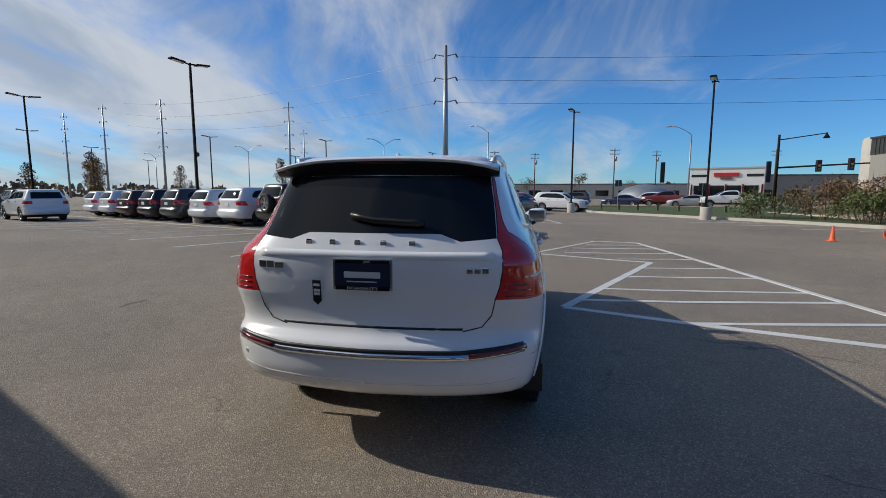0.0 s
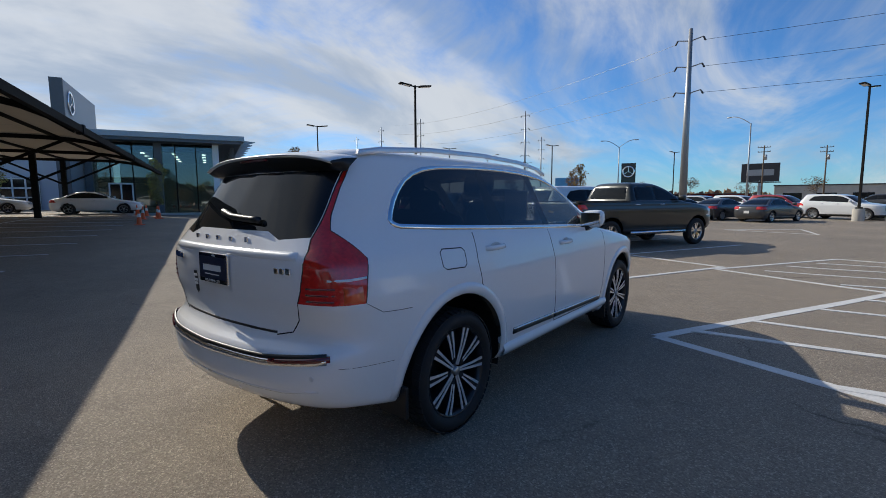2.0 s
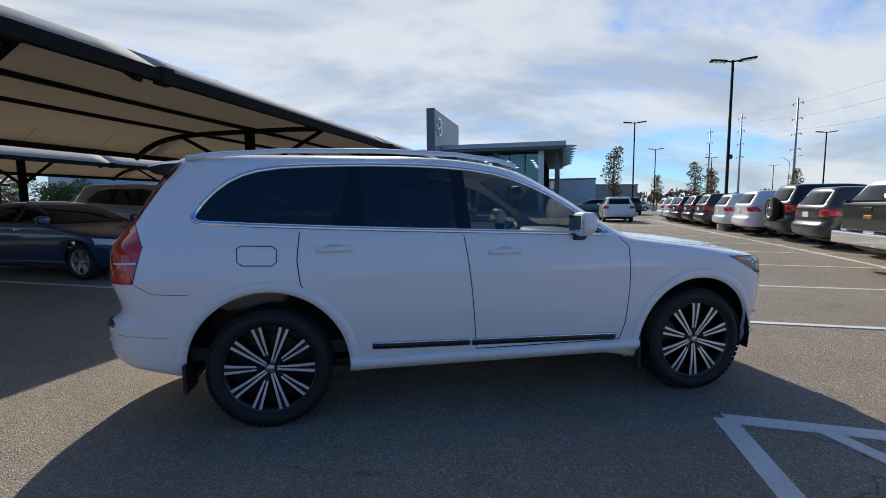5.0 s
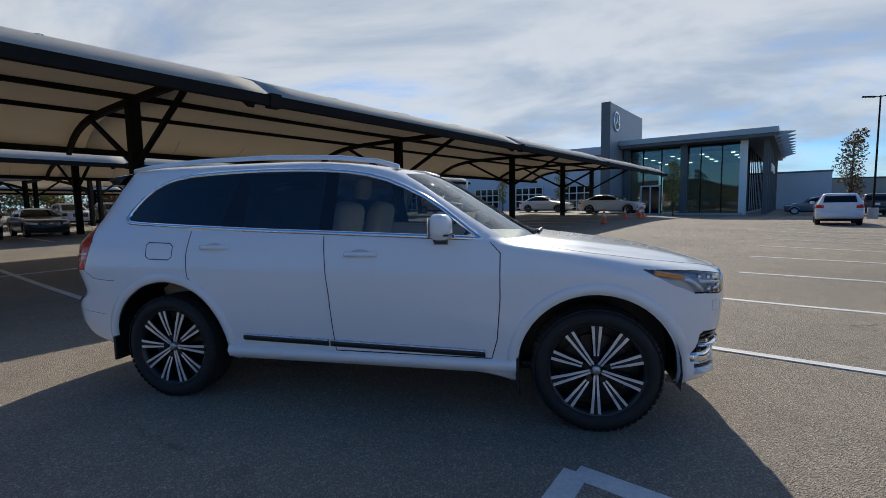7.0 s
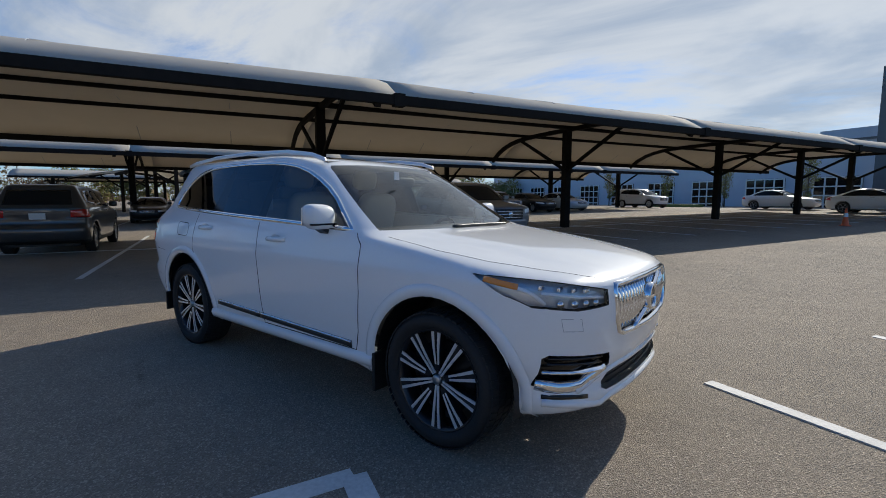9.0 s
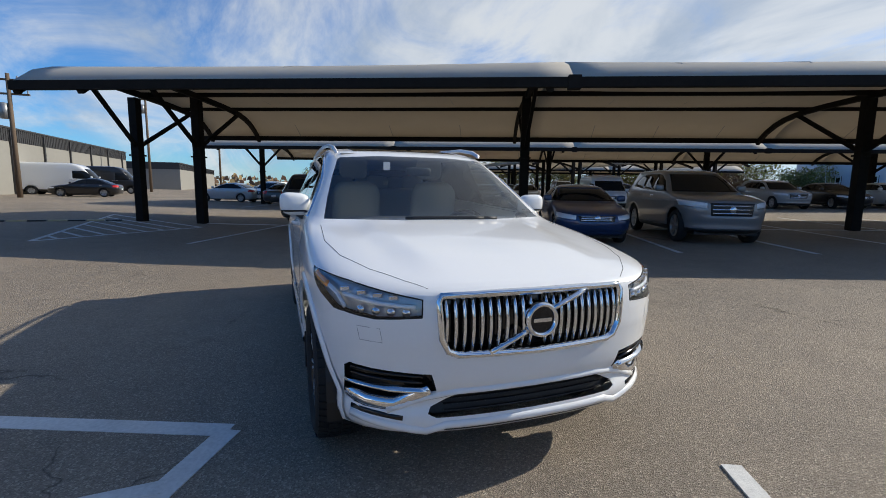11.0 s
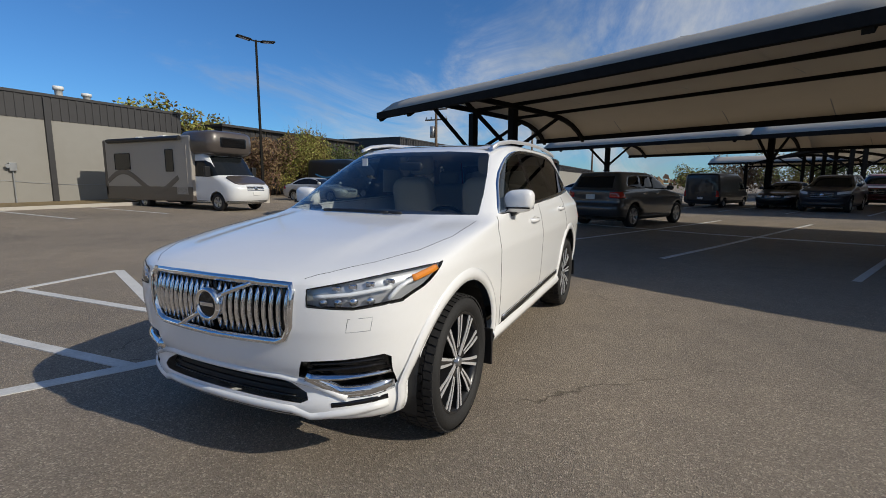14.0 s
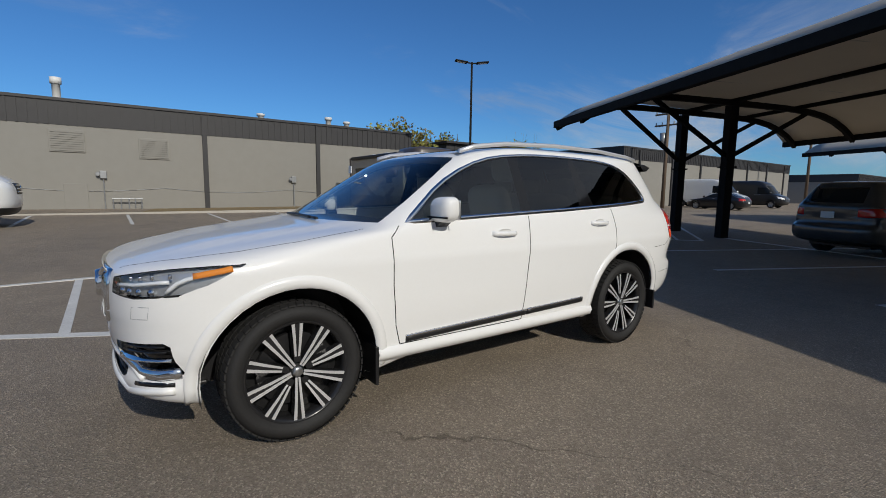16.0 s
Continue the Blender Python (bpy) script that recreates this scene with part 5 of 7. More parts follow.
    for z in (0.995, 0.965, 0.945):
        p, n = drop(tree, [(-0.30, z)], 1, -1)[0]
        part("sticker_bar", box(-0.317, p.y - 0.008, z - 0.008, -0.283, p.y - 0.003, z + 0.006), M["white_plain"], tg)
    # tailgate badges as plain chrome shapes, and the brand strip of five
    for x in (-0.36, -0.22, -0.075, 0.07, 0.225):
        p, n = drop(tree, [(x, 1.225)], 1, -1)[0]
        part("badge", box(x - 0.018, p.y - 0.008, 1.208, x + 0.018, p.y + 0.004, 1.240, bevel=0.006), M["chrome"], tg)
    for x0, x1, z0, z1 in ((-0.655, -0.612, 1.078, 1.118), (-0.603, -0.562, 1.078, 1.118), (-0.552, -0.50, 1.078, 1.112), (0.52, 0.552, 1.075, 1.105), (0.56, 0.592, 1.075, 1.105), (0.60, 0.634, 1.075, 1.108)):
        p, n = drop(tree, [((x0 + x1) / 2, (z0 + z1) / 2)], 1, -1)[0]
        part("badge", box(x0, p.y - 0.008, z0, x1, p.y + 0.006, z1, bevel=0.004), M["chrome"], tg)
    ps, ns = on(1, -1, [(-0.52, 0.775), (0.50, 0.775)], 0.05)
    part("tailgate_strip", sweep([p - n * 0.004 for p, n in zip(ps, ns)], 0.02, 0.006, ns), M["black"], tg, smooth=True)
    # tailgate crease
    ps, ns = on(1, -1, [(-0.655, 1.165), (0.655, 1.165)], 0.05)
    part("tailgate_ledge", sweep([p - n * 0.004 for p, n in zip(ps, ns)], 0.05, 0.016, [Vector((0, -0.8, 0.6))] * len(ps)), W, tg, smooth=True)
    # rear bumper: chrome line, reflectors, lower edge, sensors
    rb = parents[("rear_bumper", 0)]
    ps, ns = on(1, -1, [(-0.80, 0.672), (-0.5, 0.645), (0.5, 0.645), (0.82, 0.672)], 0.05)
    part("chrome_strip", sweep(ps, 0.038, 0.014, ns), M["chrome"], rb, smooth=True)
    ps2 = [p + Vector((0, 0, 0.024)) for p in ps]
    part("bumper_slot", sweep(ps2, 0.028, 0.006, ns), M["black"], rb, smooth=True)
    for s in (1, -1):
        ps, ns = on(1, -1, [(s * 0.54, 0.652), (s * 0.68, 0.665), (s * 0.83, 0.682)], 0.04)
        part("reflector", sweep(ps, 0.034, 0.018, ns), M["red_dark"], rb, smooth=True)
        # light guide and lit-looking orange-red block in the tail light
        tl = parents[("tail_light", s)]
        ps, ns = on(0, s, [(-2.38, 1.055), (-2.30, 1.055), (-2.21, 1.06)], 0.03)
        part("light_guide", sweep(ps, 0.014, 0.005, ns), M["lamp_white"], tl, smooth=True)
        for z in (0.955, 0.985, 1.015):
            ps, ns = on(1, -1, [(s * 0.72, z), (s * 0.85, z)], 0.03)
            part("lamp_fin", sweep(ps, 0.010, 0.003, ns), M["red_dark"], tl, smooth=True)
        # lit part of the lens: its light is painted as a brighter orange-red
        ps, ns = on(0, s, [(-2.33, 0.985), (-2.24, 0.985)], 0.03)
        part("lit_lens_block", sweep(ps, 0.085, 0.004, ns), material("lit_tone_red_lens", (0.80, 0.10, 0.03), 0.12, coat=1.0), tl, smooth=True)
        for x, z in ((0.76, 0.585), (0.28, 0.46)):
            p, n = drop(tree, [(s * x, z)], 1, -1)[0]
            part("sensor", join(None, lathe([(0.0001, 0.003), (0.010, 0.003), (0.013, 0)], 14), Matrix.Translation(p) @ n.to_track_quat("Z", "Y").to_matrix().to_4x4()), M["satin"], rb)
        ps, ns = on(1, -1, [(s * 0.0, 0.50), (s * 0.6, 0.50), (s * 0.78, 0.52)], 0.05)
        part("bumper_crease", sweep([p - n * 0.004 for p, n in zip(ps, ns)], 0.018, 0.007, ns), W, rb, smooth=True)
    build_hero_front(car, tree, parents, on)
    build_hero_cabin(car)
    # floor of the car, after an added plate that blocks sun leaking under the nose
    part("sun_block_plate", box(-0.55, 1.88, 0.27, 0.55, 2.05, 0.30, bevel=0.01), M["black"], car)
    part("underbody", box(-0.66, -1.9, 0.27, 0.66, 1.85, 0.33, bevel=0.02), M["black"], car)
    return car


def take_fin():
    bm = bmesh.new()
    rows = []
    for y, h, w in ((-1.72, 0.0, 0.004), (-1.76, 0.025, 0.025), (-1.83, 0.052, 0.034), (-1.88, 0.058, 0.03), (-1.90, 0.0, 0.03)):
        b = 1.705 - 0.06 * max(0, (-1.72 - y)) 
        rows.append([bm.verts.new(p) for p in ((-w, y, b - 0.02), (-w * 0.5, y, b + h * 0.6), (0, y, b + h), (w * 0.5, y, b + h * 0.6), (w, y, b - 0.02))])
    for a, b in zip(rows, rows[1:]):
        for j in range(4):
            bm.faces.new((a[j], a[j + 1], b[j + 1], b[j]))
    bmesh.ops.recalc_face_normals(bm, faces=bm.faces[:])
    return bm


def text(words, size, place, turn, mat, parent, depth=0.0006):
    """Raised lettering in the built-in font; faces -y when turn is 0."""
    cu = bpy.data.curves.new("lettering", "FONT")
    cu.body, cu.size, cu.align_x, cu.extrude = words, size, "CENTER", depth
    cu.materials.append(mat)
    ob = new("lettering", cu)
    ob.matrix_basis = pose(*place, 90, 0, turn)
    ob.parent = parent
    return ob


def build_hero_front(car, tree, parents, on):
    fb = parents[("front_bumper", 0)]
    # grille: chrome frame, upright slats, emblem and diagonal bar
    gp = [(-0.465, 0.905), (-0.45, 0.93), (-0.2, 0.934), (0.2, 0.934), (0.45, 0.93), (0.465, 0.905), (0.455, 0.75), (0.425, 0.69), (0.38, 0.672), (0, 0.662), (-0.38, 0.672), (-0.425, 0.69), (-0.455, 0.75)]
    ps, ns = on(1, 1, gp, 0.05, True)
    g = part("grille", sweep(ps, 0.030, 0.016, ns, closed=True), M["chrome"], car, "chrome grille frame with upright slats", True)
    for i in range(23):
        x = -0.429 + 0.039 * i
        if abs(x) < 0.02:
            continue
        ps, ns = on(1, 1, [(x, 0.682 + 0.012 * (abs(x) > 0.4)), (x, 0.92)], 0.04)
        k = len(ps) - 1
        ps = [p + Vector((0, -0.028 + 0.016 * math.sin(math.pi * t / k), 0)) for t, p in enumerate(ps)]
        part("slat", sweep(ps, 0.016, 0.014, [Vector((0, 1, 0))] * len(ps)), M["chrome"], g, smooth=True)
    p0, n0 = drop(tree, [(0, 0.807)], 1, 1)[0]
    em = lathe([(0.056, -0.02), (0.058, 0.022), (0.066, 0.03), (0.076, 0.028), (0.080, 0.012), (0.080, -0.02)], 40)
    R = Matrix.Translation(p0 + Vector((0, -0.004, 0))) @ pose(0, 0, 0, -90, 0, 0)
    part("emblem_ring", join(None, em, R), M["chrome"], g, smooth=True)
    part("emblem_disc", join(None, lathe([(0.0001, 0.020), (0.058, 0.018)], 32), R), M["gloss_black"], g)
    part("emblem_bar", box(-0.045, p0.y + 0.014, 0.798, 0.045, p0.y + 0.019, 0.815), M["chrome"], g)
    for (xa, za), (xb, zb) in (((0.24, 0.672), (0.06, 0.762)), ((-0.06, 0.85), (-0.25, 0.925))):
        ps, ns = on(1, 1, [(xa, za), (xb, zb)], 0.04)
        part("diagonal_bar", sweep([p + Vector((0, 0.004, 0)) for p in ps], 0.022, 0.012, [Vector((0, 1, 0))] * len(ps)), M["chrome"], g, smooth=True)
    # lower grille bars and lip
    for z in (0.40, 0.425, 0.45):
        ps, ns = on(1, 1, [(-0.42, z), (0.42, z)], 0.05)
        part("intake_bar", sweep([p + Vector((0, -0.02, 0)) for p in ps], 0.006, 0.01, [Vector((0, 1, 0))] * len(ps)), M["black"], fb, smooth=True)
    ps, ns = on(1, 1, [(-0.88, 0.535), (-0.66, 0.41), (-0.49, 0.475), (-0.37, 0.497), (0.37, 0.497), (0.49, 0.475), (0.66, 0.41), (0.88, 0.535)][1:-1], 0.05)
    part("intake_brow", sweep(ps, 0.032, 0.018, ns), M["white"], fb, smooth=True)
    ps, ns = on(1, 1, [(-0.80, 0.37), (-0.60, 0.335), (-0.50, 0.315), (-0.42, 0.345), (0.42, 0.345), (0.50, 0.315), (0.60, 0.335), (0.80, 0.37)], 0.05)
    part("splitter", sweep(ps, 0.04, 0.016, [Vector((n.x, n.y, 0)).normalized() for n in ns]), M["white"], fb, smooth=True)
    ps, ns = on(1, 1, [(-0.42, 0.318), (0.42, 0.318)], 0.05)
    part("skid_edge", sweep([p - n * 0.01 for p, n in zip(ps, ns)], 0.04, 0.015, ns), M["black"], fb, smooth=True)
    for s in (1, -1):
        # side intake: black louvres and chrome hook
        for z in (0.590, 0.562):
            ps, ns = on(1, 1, [(s * 0.52, z - 0.018), (s * 0.80, z + 0.008)], 0.05)
            part("intake_louvre", sweep([p - Vector((0, 0.02, 0)) for p in ps], 0.014, 0.012, ns), M["gloss_black"], fb, smooth=True)
        ps, ns = on(1, 1, [(s * 0.50, 0.510), (s * 0.66, 0.520), (s * 0.82, 0.534)], 0.03)
        part("chrome_blade", sweep(ps, 0.017, 0.018, ns), M["chrome"], fb, smooth=True)
        ps, ns = on(1, 1, [(s * 0.49, 0.506), (s * 0.55, 0.470), (s * 0.63, 0.435), (s * 0.74, 0.438), (s * 0.815, 0.456)], 0.03)
        part("chrome_hook", sweep(ps, 0.062, 0.014, ns), M["chrome"], fb, smooth=True)
        ps, ns = on(1, 1, [(s * 0.60, 0.378), (s * 0.80, 0.400)], 0.04)
        part("fog_light", sweep(ps, 0.024, 0.003, ns), M["gloss_black"], fb, smooth=True)
        # washer flap and sensor
        q = [(s * 0.70, 0.79), (s * 0.785, 0.795), (s * 0.775, 0.735), (s * 0.69, 0.73)]
        ps, ns = on(1, 1, q, 0.03, True)
        part("washer_flap", sweep([p - n * 0.002 for p, n in zip(ps, ns)], 0.005, 0.003, ns, closed=True), M["galv"], fb, smooth=True)
        # headlight inside: dark bowl, hammer light guide, projector bars, amber corner
        hl = parents[("headlight", s)]
        bowl = hl.data.copy()
        ob = part("reflector_bowl", bowl, None, hl)
        bowl.materials.clear()
        bowl.materials.append(M["lens_grey"])
        for v in bowl.vertices:
            v.co.y -= 0.03
            v.co.x -= s * 0.03
        ps, ns = on(1, 1, [(s * 0.56, 0.882), (s * 0.70, 0.895), (s * 0.84, 0.918)], 0.03)
        part("light_guide", sweep([p - n * 0.014 for p, n in zip(ps, ns)], 0.019, 0.008, ns), M["lamp_white"], hl, smooth=True)
        ps, ns = on(1, 1, [(s * 0.835, 0.862), (s * 0.86, 0.91), (s * 0.915, 0.968)], 0.02)
        part("light_guide", sweep([p - n * 0.012 for p, n in zip(ps, ns)], 0.021, 0.008, ns), M["lamp_white"], hl, smooth=True)
        for x in (0.60, 0.66, 0.72, 0.78):
            p, n = drop(tree, [(s * x, 0.858 + 0.02 * (x - 0.6))], 1, 1)[0]
            part("projector", join(None, lathe([(0.0001, 0.004), (0.016, 0.0), (0.019, -0.006)], 14), Matrix.Translation(p - n * 0.016) @ n.to_track_quat("Z", "Y").to_matrix().to_4x4()), M["chrome"], hl, smooth=True)
            p, n = drop(tree, [(s * (x + 0.04), 0.925 + 0.12 * (x - 0.66))], 1, 1)[0]
            part("projector", box(p.x - 0.02, p.y - 0.035, p.z - 0.011, p.x + 0.02, p.y - 0.018, p.z + 0.011, bevel=0.004), M["chrome"], hl)
        ps, ns = on(0, s, [(1.97, 0.945), (1.88, 0.960), (1.80, 0.974)], 0.02)
        part("side_marker", sweep([p - n * 0.003 for p, n in zip(ps, ns)], 0.032, 0.006, ns), M["amber"], hl, "amber side marker", True)
        # wiper
        ps, ns = on(2, 1, [(s * 0.05 - 0.30, 1.16), (s * 0.05 + 0.25, 1.14)], 0.06)
        part("wiper", sweep([p + n * 0.012 for p, n in zip(ps, ns)], 0.02, 0.012, ns), M["black"], car, smooth=True)


def build_hero_cabin(car):
    L = M["leather"]
    for x in (-0.38, 0.38):
        seat = part("front_seat", rounded(0.25, 0.27, 0.09, 0.45), L, car, "cream leather front seat", True, pose(x, -0.06, 0.80))
        part("seat_back", rounded(0.225, 0.08, 0.30, 0.45), L, seat, "", True, pose(0, -0.30, 0.33, -16, 0, 0))
        part("head_rest", rounded(0.135, 0.05, 0.10, 0.5), L, seat, "", True, pose(0, -0.42, 0.75, -10, 0, 0))
    for y in (-0.85, -1.65):
        bench = part("rear_seat", rounded(0.62, 0.24, 0.09, 0.3), L, car, "cream leather rear bench", True, pose(0, y, 0.76))
        part("seat_back", rounded(0.62, 0.08, 0.30, 0.3), L, bench, "", True, pose(0, -0.25, 0.30, -14, 0, 0))
        for x in (-0.4, 0.0, 0.4):
            part("head_rest", rounded(0.12, 0.045, 0.08, 0.5), L, bench, "", True, pose(x, -0.35, 0.66))
    dash = part("dashboard", rounded(0.74, 0.24, 0.13, 0.35), M["cabin"], car, "", True, pose(0, 0.80, 1.03))
    part("screen", box(-0.09, -0.255, -0.13, 0.09, -0.235, 0.08, bevel=0.005), M["gloss_black"], dash)
    ring = bmesh.new()
    ps = [Vector((0.185 * math.cos(a), 0.185 * math.sin(a), 0)) for a in [2 * math.pi * i / 32 for i in range(32)]]
    ring = sweep(ps, 0.03, 0.02, [Vector((0, 0, 1))] * 32, closed=True)
    sw = part("steering_wheel", ring, M["cabin"], car, "", True, pose(-0.38, 0.47, 1.02, 65, 0, 0))
    part("wheel_boss", rounded(0.07, 0.06, 0.03, 0.6), M["cabin"], sw, "", True)
    part("cabin_floor", box(-0.80, -2.1, 0.42, 0.80, 1.0, 0.5), M["cabin"], car)
    part("headlining", box(-0.58, -1.9, 1.635, 0.58, 0.18, 1.645), L, car)
    part("rear_view_mirror", rounded(0.11, 0.02, 0.035, 0.5), M["cabin"], car, "", True, pose(0, 0.42, 1.50))
    part("window_sticker", box(0.74, -0.66, 1.27, 0.745, -0.32, 1.50), M["white_plain"], car)
    part("windscreen_tag", box(0.28, 0.62, 1.50, 0.33, 0.625, 1.56), M["white_plain"], car)


build_hero()

# ---- other vehicles ----
SEDAN = [
    (0.19, 2.0, -2.05, 0.72, 1.2, 1.2), (0.25, 2.22, -2.25, 0.83, 1.2, 1.2), (0.40, 2.34, -2.35, 0.88, 1.2, 1.2), (0.55, 2.36, -2.37, 0.90, 1.2, 1.2),
    (0.66, 2.33, -2.36, 0.905, 1.2, 1.2), (0.74, 2.22, -2.35, 0.905, 1.1, 1.2), (0.81, 1.98, -2.34, 0.90, 0.95, 1.15), (0.88, 1.55, -2.31, 0.89, 0.7, 1.1),
    (0.93, 1.16, -2.25, 0.88, 0.5, 1.0), (0.97, 1.02, -2.12, 0.865, 0.5, 0.85), (1.01, 0.94, -1.86, 0.84, 0.5, 0.6), (1.12, 0.70, -1.62, 0.775, 0.48, 0.5),
    (1.25, 0.40, -1.34, 0.69, 0.45, 0.48), (1.34, 0.14, -1.12, 0.62, 0.42, 0.45), (1.39, -0.10, -0.92, 0.54, 0.36, 0.4), (1.42, -0.32, -0.72, 0.36, 0.2, 0.2), (1.43, -0.48, -0.56, 0.1, 0.04, 0.04)]
VAN = [
    (0.28, 2.70, -2.88, 0.84, 0.9, 0.6), (0.36, 2.84, -2.94, 0.95, 0.9, 0.5), (0.6, 2.93, -2.96, 0.985, 0.9, 0.4), (0.85, 2.92, -2.96, 0.99, 0.9, 0.4), (1.0, 2.84, -2.96, 0.99, 0.9, 0.4),
    (1.15, 2.60, -2.96, 0.99, 0.8, 0.4), (1.28, 2.25, -2.96, 0.985, 0.6, 0.4), (1.38, 2.05, -2.96, 0.98, 0.5, 0.4), (1.7, 1.80, -2.96, 0.965, 0.45, 0.4), (2.1, 1.50, -2.95, 0.945, 0.42, 0.4),
    (2.35, 1.25, -2.94, 0.92, 0.4, 0.4), (2.52, 0.95, -2.92, 0.88, 0.4, 0.4), (2.60, 0.6, -2.85, 0.78, 0.4, 0.4), (2.64, 0.2, -2.6, 0.5, 0.3, 0.3), (2.65, -0.3, -2.0, 0.1, 0.05, 0.05)]
PICKUP = [
    (0.38, 2.55, -2.75, 0.80, 1.0, 0.5), (0.48, 2.82, -2.90, 0.95, 1.0, 0.4), (0.65, 2.93, -2.98, 0.99, 1.0, 0.3), (0.85, 2.93, -2.96, 1.005, 1.0, 0.3), (1.05, 2.90, -2.95, 1.01, 1.0, 0.3),
    (1.16, 2.78, -2.95, 1.00, 1.0, 0.3), (1.22, 2.5, -2.95, 0.99, 0.9, 0.3), (1.27, 2.1, -2.95, 0.985, 0.8, 0.3), (1.31, 1.72, -2.94, 0.975, 0.6, 0.3), (1.335, 1.56, -2.93, 0.965, 0.5, 0.3),
    (1.345, 1.52, -0.98, 0.955, 0.5, 0.3), (1.45, 1.35, -0.95, 0.90, 0.48, 0.3), (1.65, 0.98, -0.88, 0.81, 0.45, 0.3), (1.80, 0.62, -0.80, 0.72, 0.45, 0.3), (1.87, 0.35, -0.72, 0.62, 0.4, 0.3), (1.90, 0.1, -0.55, 0.4, 0.3, 0.3), (1.91, -0.1, -0.3, 0.1, 0.05, 0.05)]
KINDS = {
    "suv": dict(levels=[row for i, row in enumerate(HERO)], size=(4.95, 1.92, 1.735), axles=(1.492, -1.492), R=0.37, r=0.25, arch=0.43,
                dlo=[(0.80, 1.168), (0.36, 1.44), (0.08, 1.555), (-0.25, 1.605), (-1.15, 1.615), (-1.55, 1.57), (-1.74, 1.42), (-1.80, 1.28), (-0.25, 1.20)], split=(-0.24, -0.92),
                shield=[(-0.80, 1.165), (0.80, 1.165), (0.625, 1.605), (-0.625, 1.605)], rear=[(-0.66, 1.24), (0.66, 1.24), (0.60, 1.59), (-0.60, 1.59)],
                head=[(0.54, 0.80), (0.54, 0.92), (0.955, 0.985), (0.95, 0.86)], tail=[(0.62, 0.93), (0.97, 0.93), (0.97, 1.13), (0.62, 1.10)], tail_y=-2.15, grille=[(-0.45, 0.64), (0.45, 0.64), (0.48, 0.92), (-0.48, 0.92)], low=0.36),
    "sedan": dict(levels=SEDAN, size=(4.73, 1.81, 1.43), axles=(1.40, -1.36), R=0.325, r=0.225, arch=0.37,
                  dlo=[(0.86, 1.0), (0.45, 1.17), (0.10, 1.29), (-0.30, 1.345), (-0.75, 1.33), (-1.10, 1.235), (-1.45, 1.05), (-1.40, 1.01)], split=(-0.22, -1.15),
                  shield=[(-0.77, 1.0), (0.77, 1.0), (0.56, 1.33), (-0.56, 1.33)], rear=[(-0.70, 1.04), (0.70, 1.04), (0.54, 1.30), (-0.54, 1.30)],
                  head=[(0.50, 0.60), (0.48, 0.70), (0.88, 0.76), (0.89, 0.64)], tail=[(0.50, 0.76), (0.92, 0.74), (0.92, 0.93), (0.50, 0.93)], tail_y=-1.95, grille=[(-0.40, 0.56), (0.40, 0.56), (0.44, 0.70), (-0.44, 0.70)], low=0.32),
    "van": dict(levels=VAN, size=(5.93, 1.99, 2.65), axles=(1.85, -1.80), R=0.345, r=0.21, arch=0.42,
                dlo=[(1.92, 1.40), (1.50, 1.88), (1.30, 1.98), (0.62, 1.98), (0.62, 1.36), (1.45, 1.33)], split=(0.6, 0.5),
                shield=[(-0.88, 1.40), (0.88, 1.40), (0.80, 2.16), (-0.80, 2.16)], rear=[(-0.75, 1.5), (0.75, 1.5), (0.72, 2.1), (-0.72, 2.1)],
                head=[(0.60, 0.82), (0.56, 0.98), (0.96, 1.12), (0.98, 0.92)], tail=[(0.85, 0.85), (1.0, 0.85), (1.0, 1.3), (0.85, 1.3)], tail_y=-2.8, grille=[(-0.45, 0.75), (0.45, 0.75), (0.48, 1.0), (-0.48, 1.0)], low=0.45),
    "pickup": dict(levels=PICKUP, size=(5.91, 2.02, 1.91), axles=(1.95, -1.70), R=0.41, r=0.26, arch=0.49,
                   dlo=[(1.22, 1.37), (0.85, 1.58), (0.55, 1.72), (0.25, 1.78), (-0.45, 1.79), (-0.66, 1.74), (-0.72, 1.39)], split=(0.12, -0.70),
                   shield=[(-0.86, 1.36), (0.86, 1.36), (0.68, 1.76), (-0.68, 1.76)], rear=[(-0.70, 1.42), (0.70, 1.42), (0.62, 1.75), (-0.62, 1.75)],
                   head=[(0.62, 0.85), (0.60, 1.10), (0.98, 1.12), (1.0, 0.90)], tail=[(0.88, 0.92), (1.02, 0.92), (1.02, 1.27), (0.88, 1.27)], tail_y=-2.70, grille=[(-0.58, 0.72), (0.58, 0.72), (0.60, 1.1), (-0.60, 1.1)], low=0.55),
}
PARTS = {}


